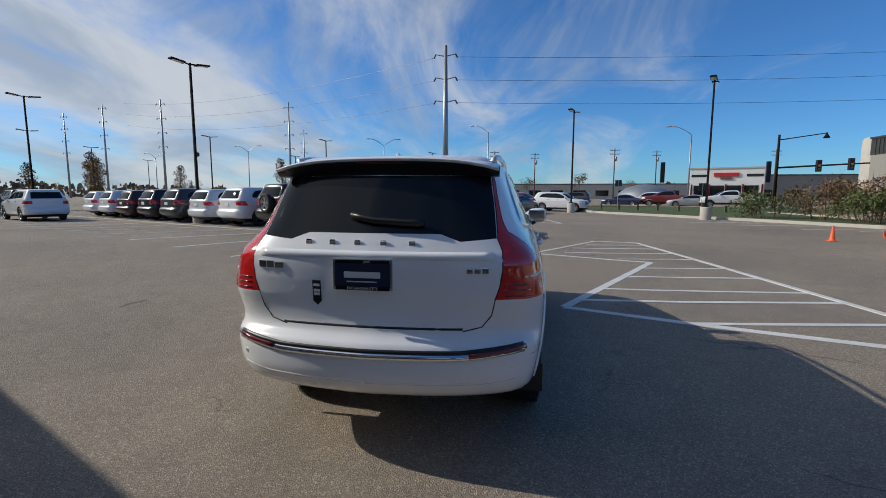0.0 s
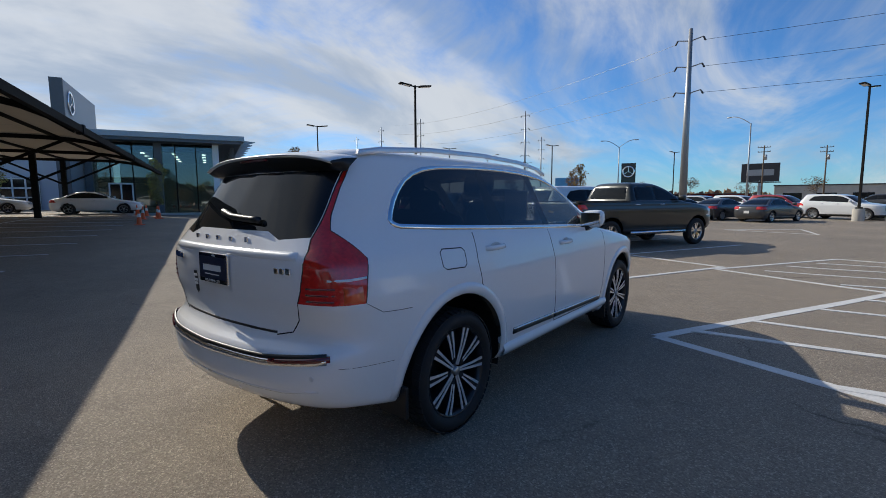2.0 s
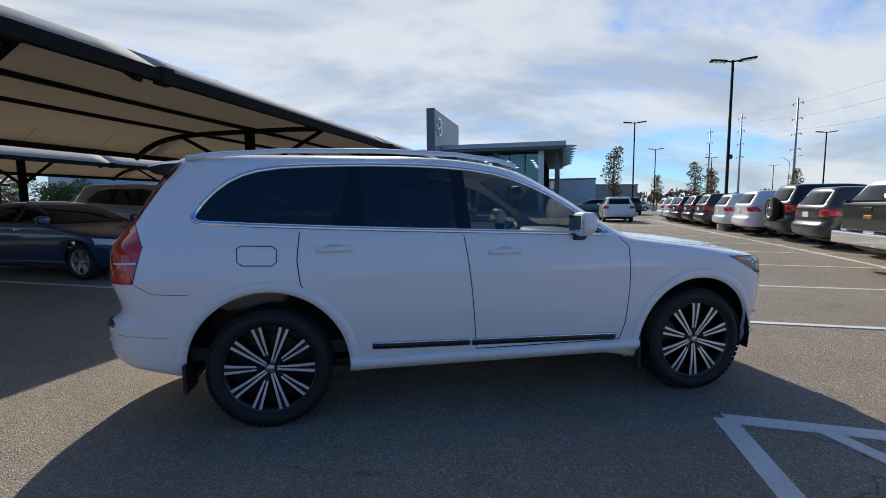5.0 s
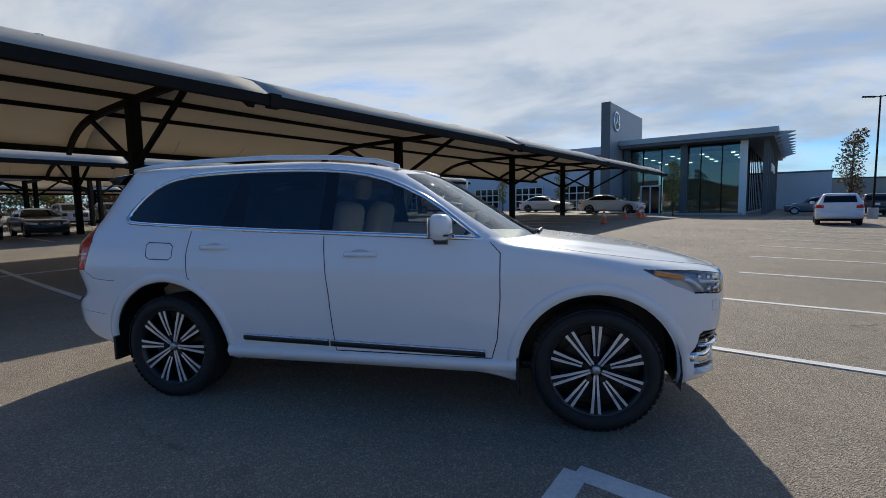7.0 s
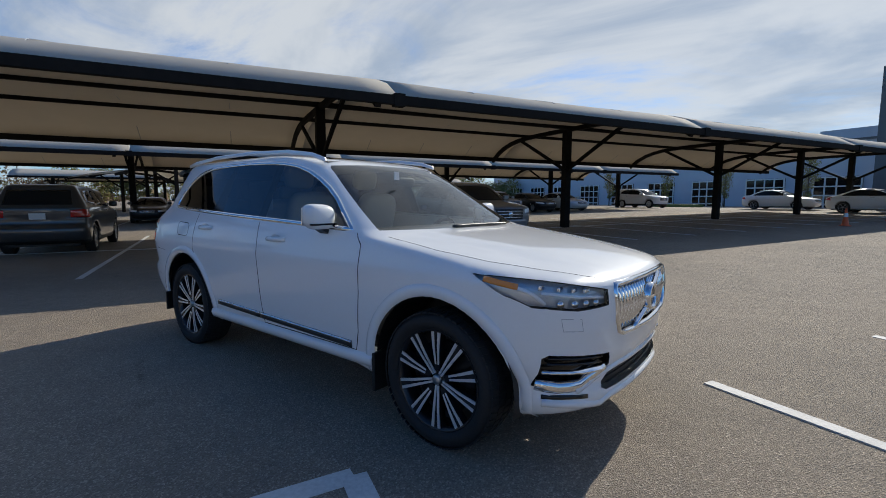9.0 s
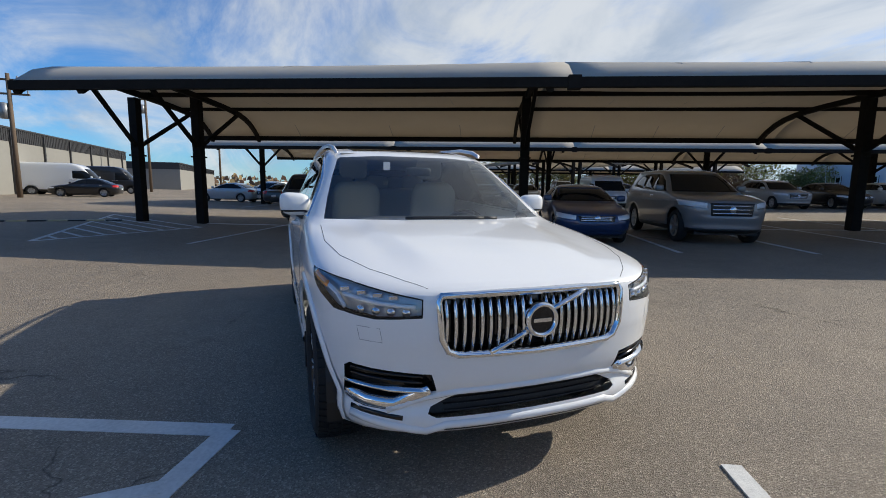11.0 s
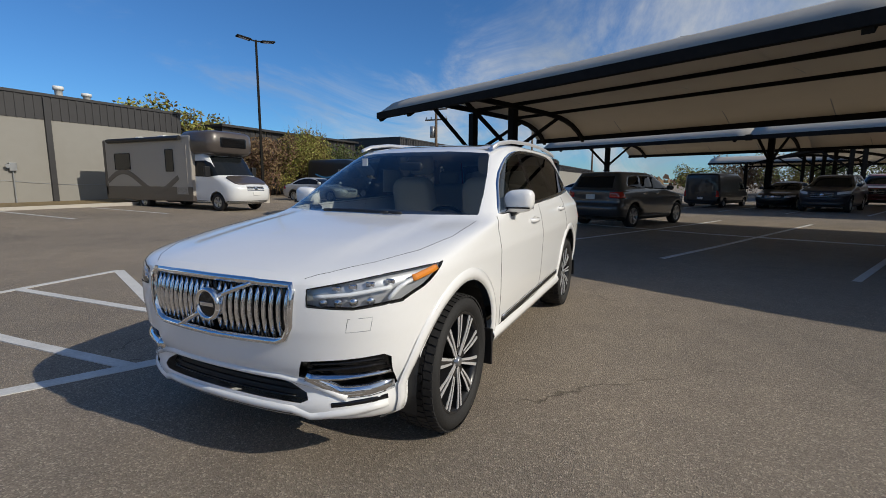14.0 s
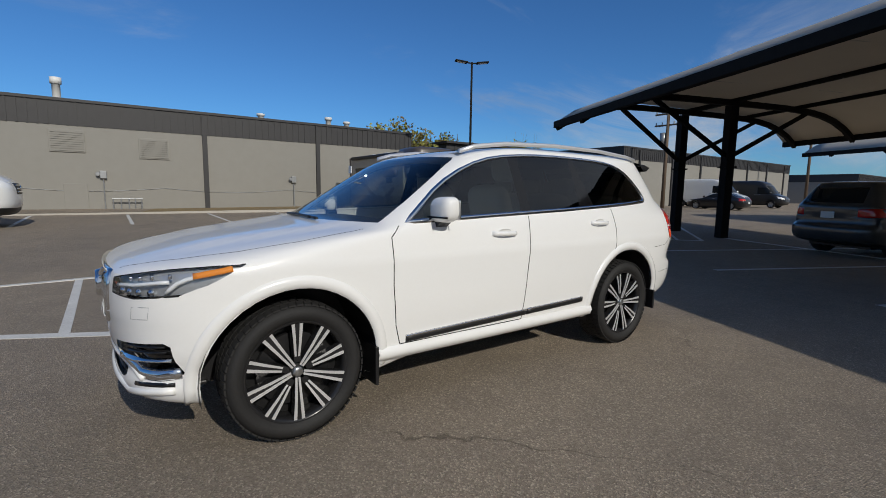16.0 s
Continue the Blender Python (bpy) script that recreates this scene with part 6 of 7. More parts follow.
def car_parts(kind):
    """Cuts one kind of car into its panels, once."""
    if kind in PARTS:
        return PARTS[kind]
    k = KINDS[kind]
    bm = shell(k["levels"], 46, 36)
    tree = BVHTree.FromBMesh(bm)
    top = k["size"][2]
    for ya in k["axles"]:
        cut(bm, circle2(ya, k["R"] + 0.01, k["arch"], 18), (1, 2), lambda c: abs(c.x) > 0.45)
    cut(bm, k["dlo"], (1, 2), lambda c: abs(c.x) > 0.4)
    for y in k["split"]:
        cut(bm, [(y, 0.9), (y - 0.03, top)], (1, 2), lambda c: abs(c.x) > 0.4 and inside(k["dlo"], c.y, c.z), False)
    cut(bm, k["shield"], (0, 2), lambda c: c.y > -0.2)
    cut(bm, k["rear"], (0, 2), lambda c: c.y < -0.3)
    cut(bm, k["grille"], (0, 2), lambda c: c.y > 1.7)
    for s in (1, -1):
        cut(bm, [(s * x, z) for x, z in k["head"]], (0, 2), lambda c: c.y > 1.5)
        cut(bm, [(s * x, z) for x, z in k["tail"]], (0, 2), lambda c: c.y < k["tail_y"])
    cut(bm, [(-4, k["low"]), (4, k["low"])], (1, 2), lambda c: True, False)

    def which(c):
        ax, s = abs(c.x), (1 if c.x > 0 else -1)
        if ax > 0.45 and any(math.hypot(c.y - ya, c.z - k["R"] - 0.01) < k["arch"] for ya in k["axles"]):
            return None
        if ax > 0.4 and inside(k["dlo"], c.y, c.z):
            a, b = k["split"]
            return ("front_window", s) if c.y > a else (("rear_window", s) if c.y > b else ("quarter_window", s))
        if c.y > -0.2 and inside(k["shield"], c.x, c.z):
            return ("windscreen", 0)
        if c.y < -0.3 and inside(k["rear"], c.x, c.z) and kind != "van":
            return ("rear_glass", 0)
        if c.y > 1.7 and inside(k["grille"], c.x, c.z):
            return ("grille", 0)
        if c.y > 1.5 and inside(k["head"], ax, c.z):
            return ("headlight", s)
        if c.y < k["tail_y"] and inside(k["tail"], ax, c.z):
            return ("tail_light", s)
        if c.z < k["low"]:
            return ("lower_trim", 0)
        return ("body", 0)

    groups = {}
    for f in bm.faces:
        w = which(f.calc_center_median())
        if w:
            groups.setdefault(w, []).append(f)
    mats = {"windscreen": M["glass_dark"], "rear_glass": M["glass_dark"], "front_window": M["glass_dark"], "rear_window": M["glass_dark"], "quarter_window": M["glass_dark"],
            "grille": M["black"], "headlight": M["lamp_white"], "tail_light": M["red_lens"], "lower_trim": M["black"]}
    out = []
    for w in sorted(groups):
        out.append((w[0], w[1], mesh_of(take(bm, groups[w], 0.006, 0.010), w[0], mats.get(w[0], M["white"]), True)))
    bm.free()
    mirror = {s: mesh_of(join(None, rounded(0.11, 0.07, 0.08, 0.55, 12), Matrix.Translation((s * (k["size"][1] / 2 + 0.06), k["dlo"][0][0] - 0.15, k["dlo"][0][1] + 0.07))), "door_mirror", M["white"], True) for s in (1, -1)}
    handles = []
    for s in (1, -1):
        for y in (k["split"][0] + 0.18, k["split"][1] - 0.02):
            z = k["dlo"][0][1] - 0.11
            h = drop(tree, dense([(y - 0.09, z), (y + 0.09, z)], 0.06), 0, s)
            if len(h) > 1:
                handles.append(mesh_of(sweep([p + n * 0.014 for p, n in h], 0.028, 0.012, [n for p, n in h]), "door_handle", M["chrome"], True))
    slats = []
    zs = [p[1] for p in k["grille"]]
    hw = min(abs(p[0]) for p in k["grille"]) - 0.03
    for i in range(3):
        z = min(zs) + (max(zs) - min(zs)) * (i + 0.7) / 3.4
        h = drop(tree, dense([(-hw, z), (hw, z)], 0.1), 1, 1)
        slats.append(mesh_of(sweep([p for p, n in h], 0.03, 0.012, [n for p, n in h]), "grille_slat", M["chrome"], True))
    gz = (min(zs) + max(zs)) / 2
    p, n = drop(tree, [(0, gz)], 1, 1)[0]
    badge = mesh_of(join(None, lathe([(0.0001, 0.02), (0.06, 0.02), (0.075, 0.0)], 20), Matrix.Translation(p) @ pose(0, 0, 0, -90, 0, 0)), "emblem", M["chrome"], True)
    pz = k["low"] + (0.28 if kind != "suv" else 0.6)
    p, n = drop(tree, [(0, pz)], 1, -1)[0]
    plate = mesh_of(box(-0.155, p.y - 0.012, pz - 0.075, 0.155, p.y + 0.004, pz + 0.075, bevel=0.004), "number_plate", M["white_plain"], False)
    under = mesh_of(box(-0.7, k["axles"][1] - 0.6, k["levels"][0][0] - 0.02, 0.7, k["axles"][0] + 0.6, k["levels"][0][0] + 0.25), "underbody", M["black"], False)
    PARTS[kind] = (out, mirror, handles, slats, badge, plate, under)
    return PARTS[kind]


BODIES = {}


def vehicle(kind, color, x, y, heading, label, size=(1, 1, 1), wheels="plain", name="", group="parked cars", chrome=True):
    """A parked car at x, y with its nose along heading (degrees from +y, to the left)."""
    k = KINDS[kind]
    out, mirror, handles, slats, badge, plate, under = car_parts(kind)
    names = {"suv": "suv", "sedan": "car", "van": "van", "pickup": "pickup_truck"}
    m = Matrix.Translation((x, y, ground_z(x, y))) @ Matrix.Rotation(radians(heading), 4, "Z") @ Matrix.Diagonal((*size, 1))
    top = thing(name or names[kind], label, "car" if kind != "van" else "van", m, group)
    P = paint(color)
    for pn, s, me in out:
        if pn == "body" or (pn == "lower_trim" and kind == "sedan"):
            key = (kind, pn, color)
            if key not in BODIES:
                BODIES[key] = me.copy()
                BODIES[key].materials[0] = P
            me = BODIES[key]
        part(pn, me, None, top)
    for s in (1, -1):
        key = (kind, "mirror", color, s)
        if key not in BODIES:
            BODIES[key] = mirror[s].copy()
            BODIES[key].materials[0] = P
        part("door_mirror", BODIES[key], None, top)
        for ya in k["axles"]:
            wheel(top, (s * (k["size"][1] / 2 - 0.135), ya, k["R"]), s, k["R"], k["r"], 0.22, wheels)
    for me in handles:
        part("door_handle", me, None, top)
    if chrome:
        for me in slats:
            part("grille_slat", me, None, top)
        part("emblem", badge, None, top)
    part("number_plate", plate, None, top)
    part("underbody", under, None, top)
    return top


def head_of(d):
    return math.degrees(math.atan2(-d.x, d.y))


HV, HU = head_of(V), head_of(U)
WHITE, BLACK, GREY, DARK = (0.74, 0.75, 0.75), (0.012, 0.012, 0.014), (0.16, 0.165, 0.175), (0.04, 0.042, 0.046)


def park(kind, color, u, v, nose, label, **more):
    p = lot(u, v)
    return vehicle(kind, color, p.x, p.y, {"v": HV, "-v": HV + 180, "u": HU, "-u": HU + 180}[nose], label, **more)


# pickup, with its tailgate, bumper and side steps
trk = park("pickup", (0.014, 0.018, 0.016), 16.05, 14.75, "v", "dark green-black crew-cab pickup truck with chrome bumper and wheels", wheels="chrome", chrome=False)
part("rear_bumper", box(-0.98, -3.10, 0.52, 0.98, -2.88, 0.76, bevel=0.03), M["chrome"], trk)
part("tailgate", box(-0.82, -3.0, 0.80, 0.82, -2.94, 1.31, bevel=0.015), paint((0.014, 0.018, 0.016)), trk)
part("tailgate_emblem", box(-0.12, -3.012, 1.03, 0.12, -2.995, 1.10, bevel=0.01), material("gold_emblem", (0.7, 0.5, 0.15), 0.25, 0.9), trk)
part("tailgate_handle", box(-0.12, -3.012, 1.17, 0.12, -2.995, 1.25, bevel=0.01), M["black"], trk)
for s in (1, -1):
    part("side_step", rod((s * 1.02, -1.0, 0.46), (s * 1.02, 1.3, 0.46), 0.045), M["chrome"], trk, smooth=True)
    part("bed_rail", beam((s * 0.93, -2.92, 1.345), (s * 0.93, -1.0, 1.345), 0.10, 0.05), M["black"], trk)
part("front_guard", beam((-0.8, 3.02, 0.9), (0.8, 3.02, 0.9), 0.08, 0.35), M["black"], trk)

park("suv", WHITE, 18.75, 15.9, "v", "white full-size SUV with dark glass in the car row", size=(1.06, 1.12, 1.08))
park("suv", DARK, 21.4, 15.6, "v", "dark grey SUV with red tail lights in the car row", size=(1.03, 1.0, 1.01))
gx = park("suv", BLACK, 24.0, 15.7, "v", "black off-road SUV with a spare wheel on its tailgate", size=(1, 0.96, 1.1))
wheel(gx, (0.0, -2.62, 0.95), 1, 0.37, 0.25, 0.22, "plain").matrix_basis = pose(0.1, -2.60, 0.98, 0, 0, -90)
park("suv", WHITE, 26.7, 15.7, "v", "white luxury SUV with black window band in the car row", size=(1.04, 1.03, 1.02), wheels="dark")
park("suv", (0.55, 0.60, 0.64), 29.4, 15.5, "v", "pale silver-blue crossover in the car row", size=(1, 0.94, 0.97))
park("suv", DARK, 32.0, 15.5, "v", "charcoal SUV in the car row")
park("suv", BLACK, 34.7, 15.5, "v", "black SUV with red tail lights in the car row", size=(1, 0.98, 0.98))
park("suv", (0.05, 0.018, 0.016), 37.4, 15.4, "v", "dark maroon crossover in the car row", size=(1, 0.95, 0.95))
park("suv", WHITE, 40.1, 15.4, "v", "white crossover in the car row", size=(1, 0.93, 0.95))
park("suv", WHITE, 42.8, 15.4, "v", "small white hatchback SUV at the end of the row", size=(0.97, 0.9, 0.93))
park("suv", WHITE, 40.5, 9.9, "u", "white coupe-roofed SUV standing across the lane", size=(1.03, 0.98, 0.97), wheels="dark")

# under the first canopy
park("sedan", (0.016, 0.045, 0.13), 12.95, -3.5, "v", "dark blue compact saloon with a dusty black bonnet under the canopy", size=(0.97, 0.96, 1.0))
park("suv", (0.24, 0.24, 0.245), 16.0, -3.9, "v", "silver-grey full-size SUV with a chrome grille under the canopy", size=(1.01, 1.04, 1.06))
park("suv", (0.045, 0.05, 0.055), 4.75, -7.15, "-v", "dark grey SUV parked tail-out under the canopy", size=(1.0, 0.99, 1.0))
# under the second canopy and beyond
park("van", BLACK, 2.0, -22.5, "-v", "black minivan parked under the far canopy", size=(0.95, 0.87, 0.73))
park("sedan", BLACK, 5.4, -22.5, "v", "black saloon under the far canopy")
park("suv", (0.02, 0.022, 0.03), 7.7, -20.9, "v", "dark blue-black SUV under the far canopy")
park("suv", (0.20, 0.03, 0.025), 8.6, -27.5, "v", "red off-road wagon under the far canopy", size=(0.95, 0.9, 1.05))
park("sedan", BLACK, 10.6, -23.2, "v", "black saloon with chrome grille under the far canopy")
park("sedan", DARK, 13.2, -23.5, "v", "dark grey saloon under the far canopy")
park("van", WHITE, 17.5, -19.4, "v", "white passenger minivan under the far canopy", size=(0.95, 0.87, 0.73))
park("suv", (0.42, 0.43, 0.44), 27.2, -19.2, "v", "silver crossover under the far canopy", size=(0.98, 0.97, 0.92))
park("sedan", BLACK, 30.5, -19.5, "v", "black saloon under the far canopy")
park("sedan", WHITE, 33.6, -19.5, "v", "white saloon under the far canopy")
park("sedan", (0.55, 0.56, 0.57), -9.0, -24.3, "-u", "silver saloon parked in the far lane")
park("suv", WHITE, -6.5, -26.0, "v", "white small crossover with black stripes far off", size=(0.95, 0.85, 0.92))
park("sedan", DARK, -3.6, -22.6, "-v", "dark saloon under the far canopy")
park("suv", WHITE, 44.0, -20.5, "v", "white SUV beyond the end of the canopy")
for k, (kd, col) in enumerate((("sedan", BLACK), ("suv", DARK), ("sedan", GREY), ("sedan", BLACK), ("suv", WHITE), ("suv", BLACK), ("sedan", (0.02, 0.04, 0.12)), ("sedan", WHITE))):
    park(kd, col, 4.0 + 2.9 * k + (2.5 if k > 3 else 0), -37.5, "v", "parked car in the far row beyond the canopies")
# by the dealership
park("sedan", WHITE, 46.5, -10.2, "v", "white saloon parked by the dealership", size=(1, 1.05, 1.03), wheels="dark")
park("sedan", WHITE, 44.2, -3.6, "v", "white long saloon parked by the dealership", size=(1, 1.08, 1.04), wheels="dark")
park("suv", (0.12, 0.14, 0.16), 62.0, 9.5, "-v", "grey-blue SUV in front of the showroom", size=(1, 1.0, 0.95))
park("sedan", WHITE, 75.0, 16.0, "-v", "white saloon far off by the trees")
park("suv", BLACK, 57.0, 13.0, "u", "black SUV by the tree island")
# beside the grey buildings
vehicle("sedan", (0.50, 0.51, 0.52), 16.4, -17.9, 90, "silver two-door coupe parked beside the vans", size=(0.97, 0.97, 0.97))
pv = vehicle("van", (0.022, 0.026, 0.030), 18.1, -22.9, 90, "dark grey high-roof delivery van with a blue curved stripe", wheels="plain")
rv = vehicle("van", (0.014, 0.015, 0.017), 18.6, -27.6, 90, "black high-roof cargo van with a red bonnet", wheels="plain")
part("bonnet", rounded(0.80, 0.44, 0.055, 0.5), paint((0.45, 0.03, 0.02)), rv, "red bonnet", True, pose(0, 2.40, 1.21, -24, 0, 0))
vehicle("van", WHITE, 17.6, -43.5, 92, "white long cargo van parked far off", size=(1, 1.15, 1))
vehicle("sedan", BLACK, 15.0, -39.6, -90, "black saloon parked before the white van")
vehicle("van", WHITE, 14.5, 7.2, 180, "tall white van parked by the grey wall", size=(1.05, 1, 1.25))
vehicle("van", BLACK, 16.4, -50.5, 90, "black cargo van parked far off")
# the van's side graphics: a curved stripe and a word
KV = M["stripe"] = material("blue_stripe", (0.06, 0.28, 0.55), 0.5)
arc = []
for i in range(17):
    a = i / 16
    arc.append(Vector((1.005, -2.1 + 2.0 * a, 1.62 - 0.30 * math.sin(math.pi * a) + 0.12 * a)))
part("side_stripe", sweep(arc, 0.11, 0.006, [Vector((1, 0, 0))] * 17), KV, pv)
text("prime", 0.36, (1.003, 0.30, 1.76), 90, M["white_plain"], pv, 0.003)

# along the road
for i, (x, y, col, lab) in enumerate(((4.2, 36.2, WHITE, "white SUV parked near the grass verge"), (0.9, 38.6, (0.33, 0.02, 0.025), "red SUV parked in the far row"), (-1.9, 40.6, WHITE, "white SUV parked in the far row"), (-4.9, 42.8, (0.45, 0.46, 0.48), "silver SUV parked in the far row"), (-8.0, 45.0, BLACK, "black SUV parked in the far row"))):
    vehicle("suv", col, x, y, HU + 180, lab, size=(0.97, 0.95, 0.95))
for kd, x, y, h, col, lab in (("sedan", 13.1, 56.5, 75, (0.03, 0.04, 0.12), "dark blue saloon on the road"), ("suv", 16.6, 58.5, 75, WHITE, "white SUV on the road"), ("pickup", 18.2, 55.5, 75, (0.22, 0.015, 0.02), "red pickup truck on the road"), ("sedan", 19.9, 53.0, 75, (0.42, 0.43, 0.45), "silver saloon on the road"), ("pickup", 23.2, 50.5, 75, WHITE, "white pickup truck on the road"), ("suv", 7.4, 60.0, 75, DARK, "dark SUV on the road")):
    vehicle(kd, col, x, y, h, lab, group="cars on the road")
# far lot beyond the car row
rnd = random.Random(5)
for i in range(26):
    u, v = 22 + 2.9 * (i % 13), 33.5 if i < 13 else 50
    park(rnd.choice(("suv", "suv", "sedan")), rnd.choice((WHITE, BLACK, DARK, GREY, (0.25, 0.03, 0.03), WHITE)), u + 26 * (i >= 13), v, "v", "parked car in the far lot")


# ---- motorhome ----
def motorhome():
    top = thing("motorhome", "brown and cream motorhome with a van cab parked by the wall", "motorhome", Matrix.Translation((16.9, -9.9, 0.2)) @ Matrix.Rotation(radians(90), 4, "Z"))
    cream, brown, dk = material("cream_gelcoat", (0.36, 0.33, 0.29), 0.4, coat=0.4), material("bronze_gelcoat", (0.075, 0.062, 0.055), 0.35, coat=0.5), M["gloss_black"]
    out, mirror, handles, slats, badge, plate, under = car_parts("van")
    cab = thing("cab", "", "", pose(0, 1.05, 0))
    cab.parent = top
    part("coach_body", box(-1.12, -4.1, 0.55, 1.12, 1.72, 2.98, bevel=0.06), cream, top)
    part("coach_skirt", box(-1.13, -4.11, 0.35, 1.13, 1.70, 0.95, bevel=0.03), brown, top)
    part("over_cab", rounded(1.12, 1.0, 0.50, 0.38), brown, top, smooth=True, m=pose(0, 1.85, 2.68))
    part("over_cab_window", box(-0.62, 2.70, 2.50, 0.62, 2.87, 2.90, bevel=0.05), dk, top, m=pose(0, 0, 0, 0, 0, 0))
    part("rear_cap", box(-1.13, -4.16, 0.5, 1.13, -3.9, 2.95, bevel=0.06), brown, top)
    for pn, s, me in out:
        if pn in ("windscreen", "grille", "headlight", "lower_trim", "front_window"):
            part(pn, me, None, top, m=pose(0, 1.05, 0))
    white = paint(WHITE)
    bm = shell([r for r in VAN if r[0] < 2.4], 30, 36)
    dead = [f for f in bm.faces if f.calc_center_median().y < 0.55]
    bmesh.ops.delete(bm, geom=dead, context="FACES")
    for line, ax in ((KINDS["van"]["shield"], (0, 2)), (KINDS["van"]["dlo"], (1, 2)), (KINDS["van"]["grille"], (0, 2))):
        cut(bm, line, ax, lambda c: True)
    for ya in (1.85,):
        cut(bm, circle2(ya, 0.355, 0.42, 18), (1, 2), lambda c: abs(c.x) > 0.45)
    gone = []
    for f in bm.faces:
        c = f.calc_center_median()
        if inside(KINDS["van"]["shield"], c.x, c.z) or (abs(c.x) > 0.45 and (inside(KINDS["van"]["dlo"], c.y, c.z) or math.hypot(c.y - 1.85, c.z - 0.355) < 0.42)):
            gone.append(f)
    bmesh.ops.delete(bm, geom=gone, context="FACES")
    part("cab_body", bm, white, top, smooth=True, m=pose(0, 1.05, 0))
    bpy.data.objects.remove(cab)
    part("bonnet", rounded(0.80, 0.42, 0.05, 0.5), brown, top, smooth=True, m=pose(0, 3.45, 1.20, -24, 0, 0))
    for me in slats:
        part("grille_slat", me, None, top, m=pose(0, 1.05, 0))
    part("emblem", badge, None, top, m=pose(0, 1.05, 0))
    for s in (1, -1):
        wheel(top, (s * 0.86, 2.9, 0.35), s, 0.35, 0.21, 0.22)
        wheel(top, (s * 0.92, -1.55, 0.35), s, 0.35, 0.21, 0.30)
        arm = part("door_mirror", box(s * 1.02, 2.55, 1.35, s * 1.25, 2.68, 1.75, bevel=0.03), M["black"], top)
        w = part("coach_window", box(s * 1.115, -3.3, 1.65, s * 1.135, -2.2, 2.35, bevel=0.03), dk, top)
        part("coach_window", box(s * 1.115, 0.15, 1.55, s * 1.135, 0.65, 2.45, bevel=0.03), dk, top)
        part("coach_door", box(s * 1.118, 0.75, 0.62, s * 1.13, 1.45, 2.6, bevel=0.01), cream, top)
        pts = [Vector((s * 1.128, -3.9 + 0.3 * i, 1.15 + 0.42 * math.sin(i * 0.42))) for i in range(17)]
        part("side_graphic", sweep(pts, 0.22, 0.006, [Vector((s, 0, 0))] * 17), brown, top)
        part("awning", rod((s * 1.2, -3.6, 2.88), (s * 1.2, 1.2, 2.88), 0.09), M["black"], top)
    part("air_conditioner", box(-0.35, 0.3, 2.98, 0.35, 1.1, 3.26, bevel=0.08), M["black"], top)
    part("roof_rack", box(-0.7, -0.9, 3.0, 0.7, -0.5, 3.08, bevel=0.02), M["white_plain"], top)
    part("roof_vent", rounded(0.2, 0.2, 0.12), M["white_plain"], top, m=pose(0.2, -2.8, 3.02), smooth=True)
    part("number_plate", box(-0.16, 3.98, 0.62, 0.16, 4.0, 0.74), M["white_plain"], top)


motorhome()

# ---- plants ----
def leaf_material(name, color, spread):
    m = material(name, color, 0.7)
    nt = m.node_tree
    b = nt.nodes["Principled BSDF"]
    g = nt.nodes.new("ShaderNodeNewGeometry")
    h = nt.nodes.new("ShaderNodeHueSaturation")
    h.inputs["Color"].default_value = (*color, 1)
    r1, r2 = nt.nodes.new("ShaderNodeMapRange"), nt.nodes.new("ShaderNodeMapRange")
    r1.inputs["To Min"].default_value, r1.inputs["To Max"].default_value = 0.5 - spread, 0.5 + spread
    r2.inputs["To Min"].default_value, r2.inputs["To Max"].default_value = 0.45, 1.5
    nt.links.new(g.outputs["Random Per Island"], r1.inputs[0])
    nt.links.new(g.outputs["Random Per Island"], r2.inputs[0])
    nt.links.new(r1.outputs[0], h.inputs["Hue"])
    nt.links.new(r2.outputs[0], h.inputs["Value"])
    nt.links.new(h.outputs[0], b.inputs["Base Color"])
    return m


M["leaf_green"] = leaf_material("green_leaves", (0.10, 0.12, 0.035), 0.05)
M["leaf_autumn"] = leaf_material("autumn_leaves", (0.24, 0.13, 0.04), 0.04)
M["leaf_yellow"] = leaf_material("yellow_green_leaves", (0.23, 0.20, 0.05), 0.05)
M["leaf_brown"] = leaf_material("brown_twigs", (0.19, 0.115, 0.06), 0.03)
M["bark"] = material("bark", (0.10, 0.08, 0.06), 0.9, grain=(12, 0.3), bump=(30, 0.01))


def leaves(rng, blobs, count, size):
    """Small folded leaves scattered through a cloud of blobs (centre, radii)."""
    verts, faces = [], []
    for _ in range(count):
        c, r = rng.choice(blobs)
        while True:
            p = Vector((rng.uniform(-1, 1), rng.uniform(-1, 1), rng.uniform(-1, 1)))
            if 0.25 < p.length < 1:
                break
        o = Vector(c) + Vector((p.x * r[0], p.y * r[1], p.z * r[2]))
        a = Vector((rng.gauss(0, 1), rng.gauss(0, 1), rng.gauss(0, 1))).normalized()
        b = a.cross(Vector((rng.gauss(0, 1), rng.gauss(0, 1), rng.gauss(0, 1)))).normalized()
        s = size * rng.uniform(0.6, 1.3)
        k = len(verts)
        n = a.cross(b) * s * 0.25
        verts += [o - a * s, o - b * s * 0.5 + n, o + a * s, o + b * s * 0.5 + n]
        faces += [(k, k + 1, k + 2), (k, k + 2, k + 3)]
    me = bpy.data.meshes.new("crown")
    me.from_pydata([tuple(v) for v in verts], [], faces)
    return me


PLANTS = {}


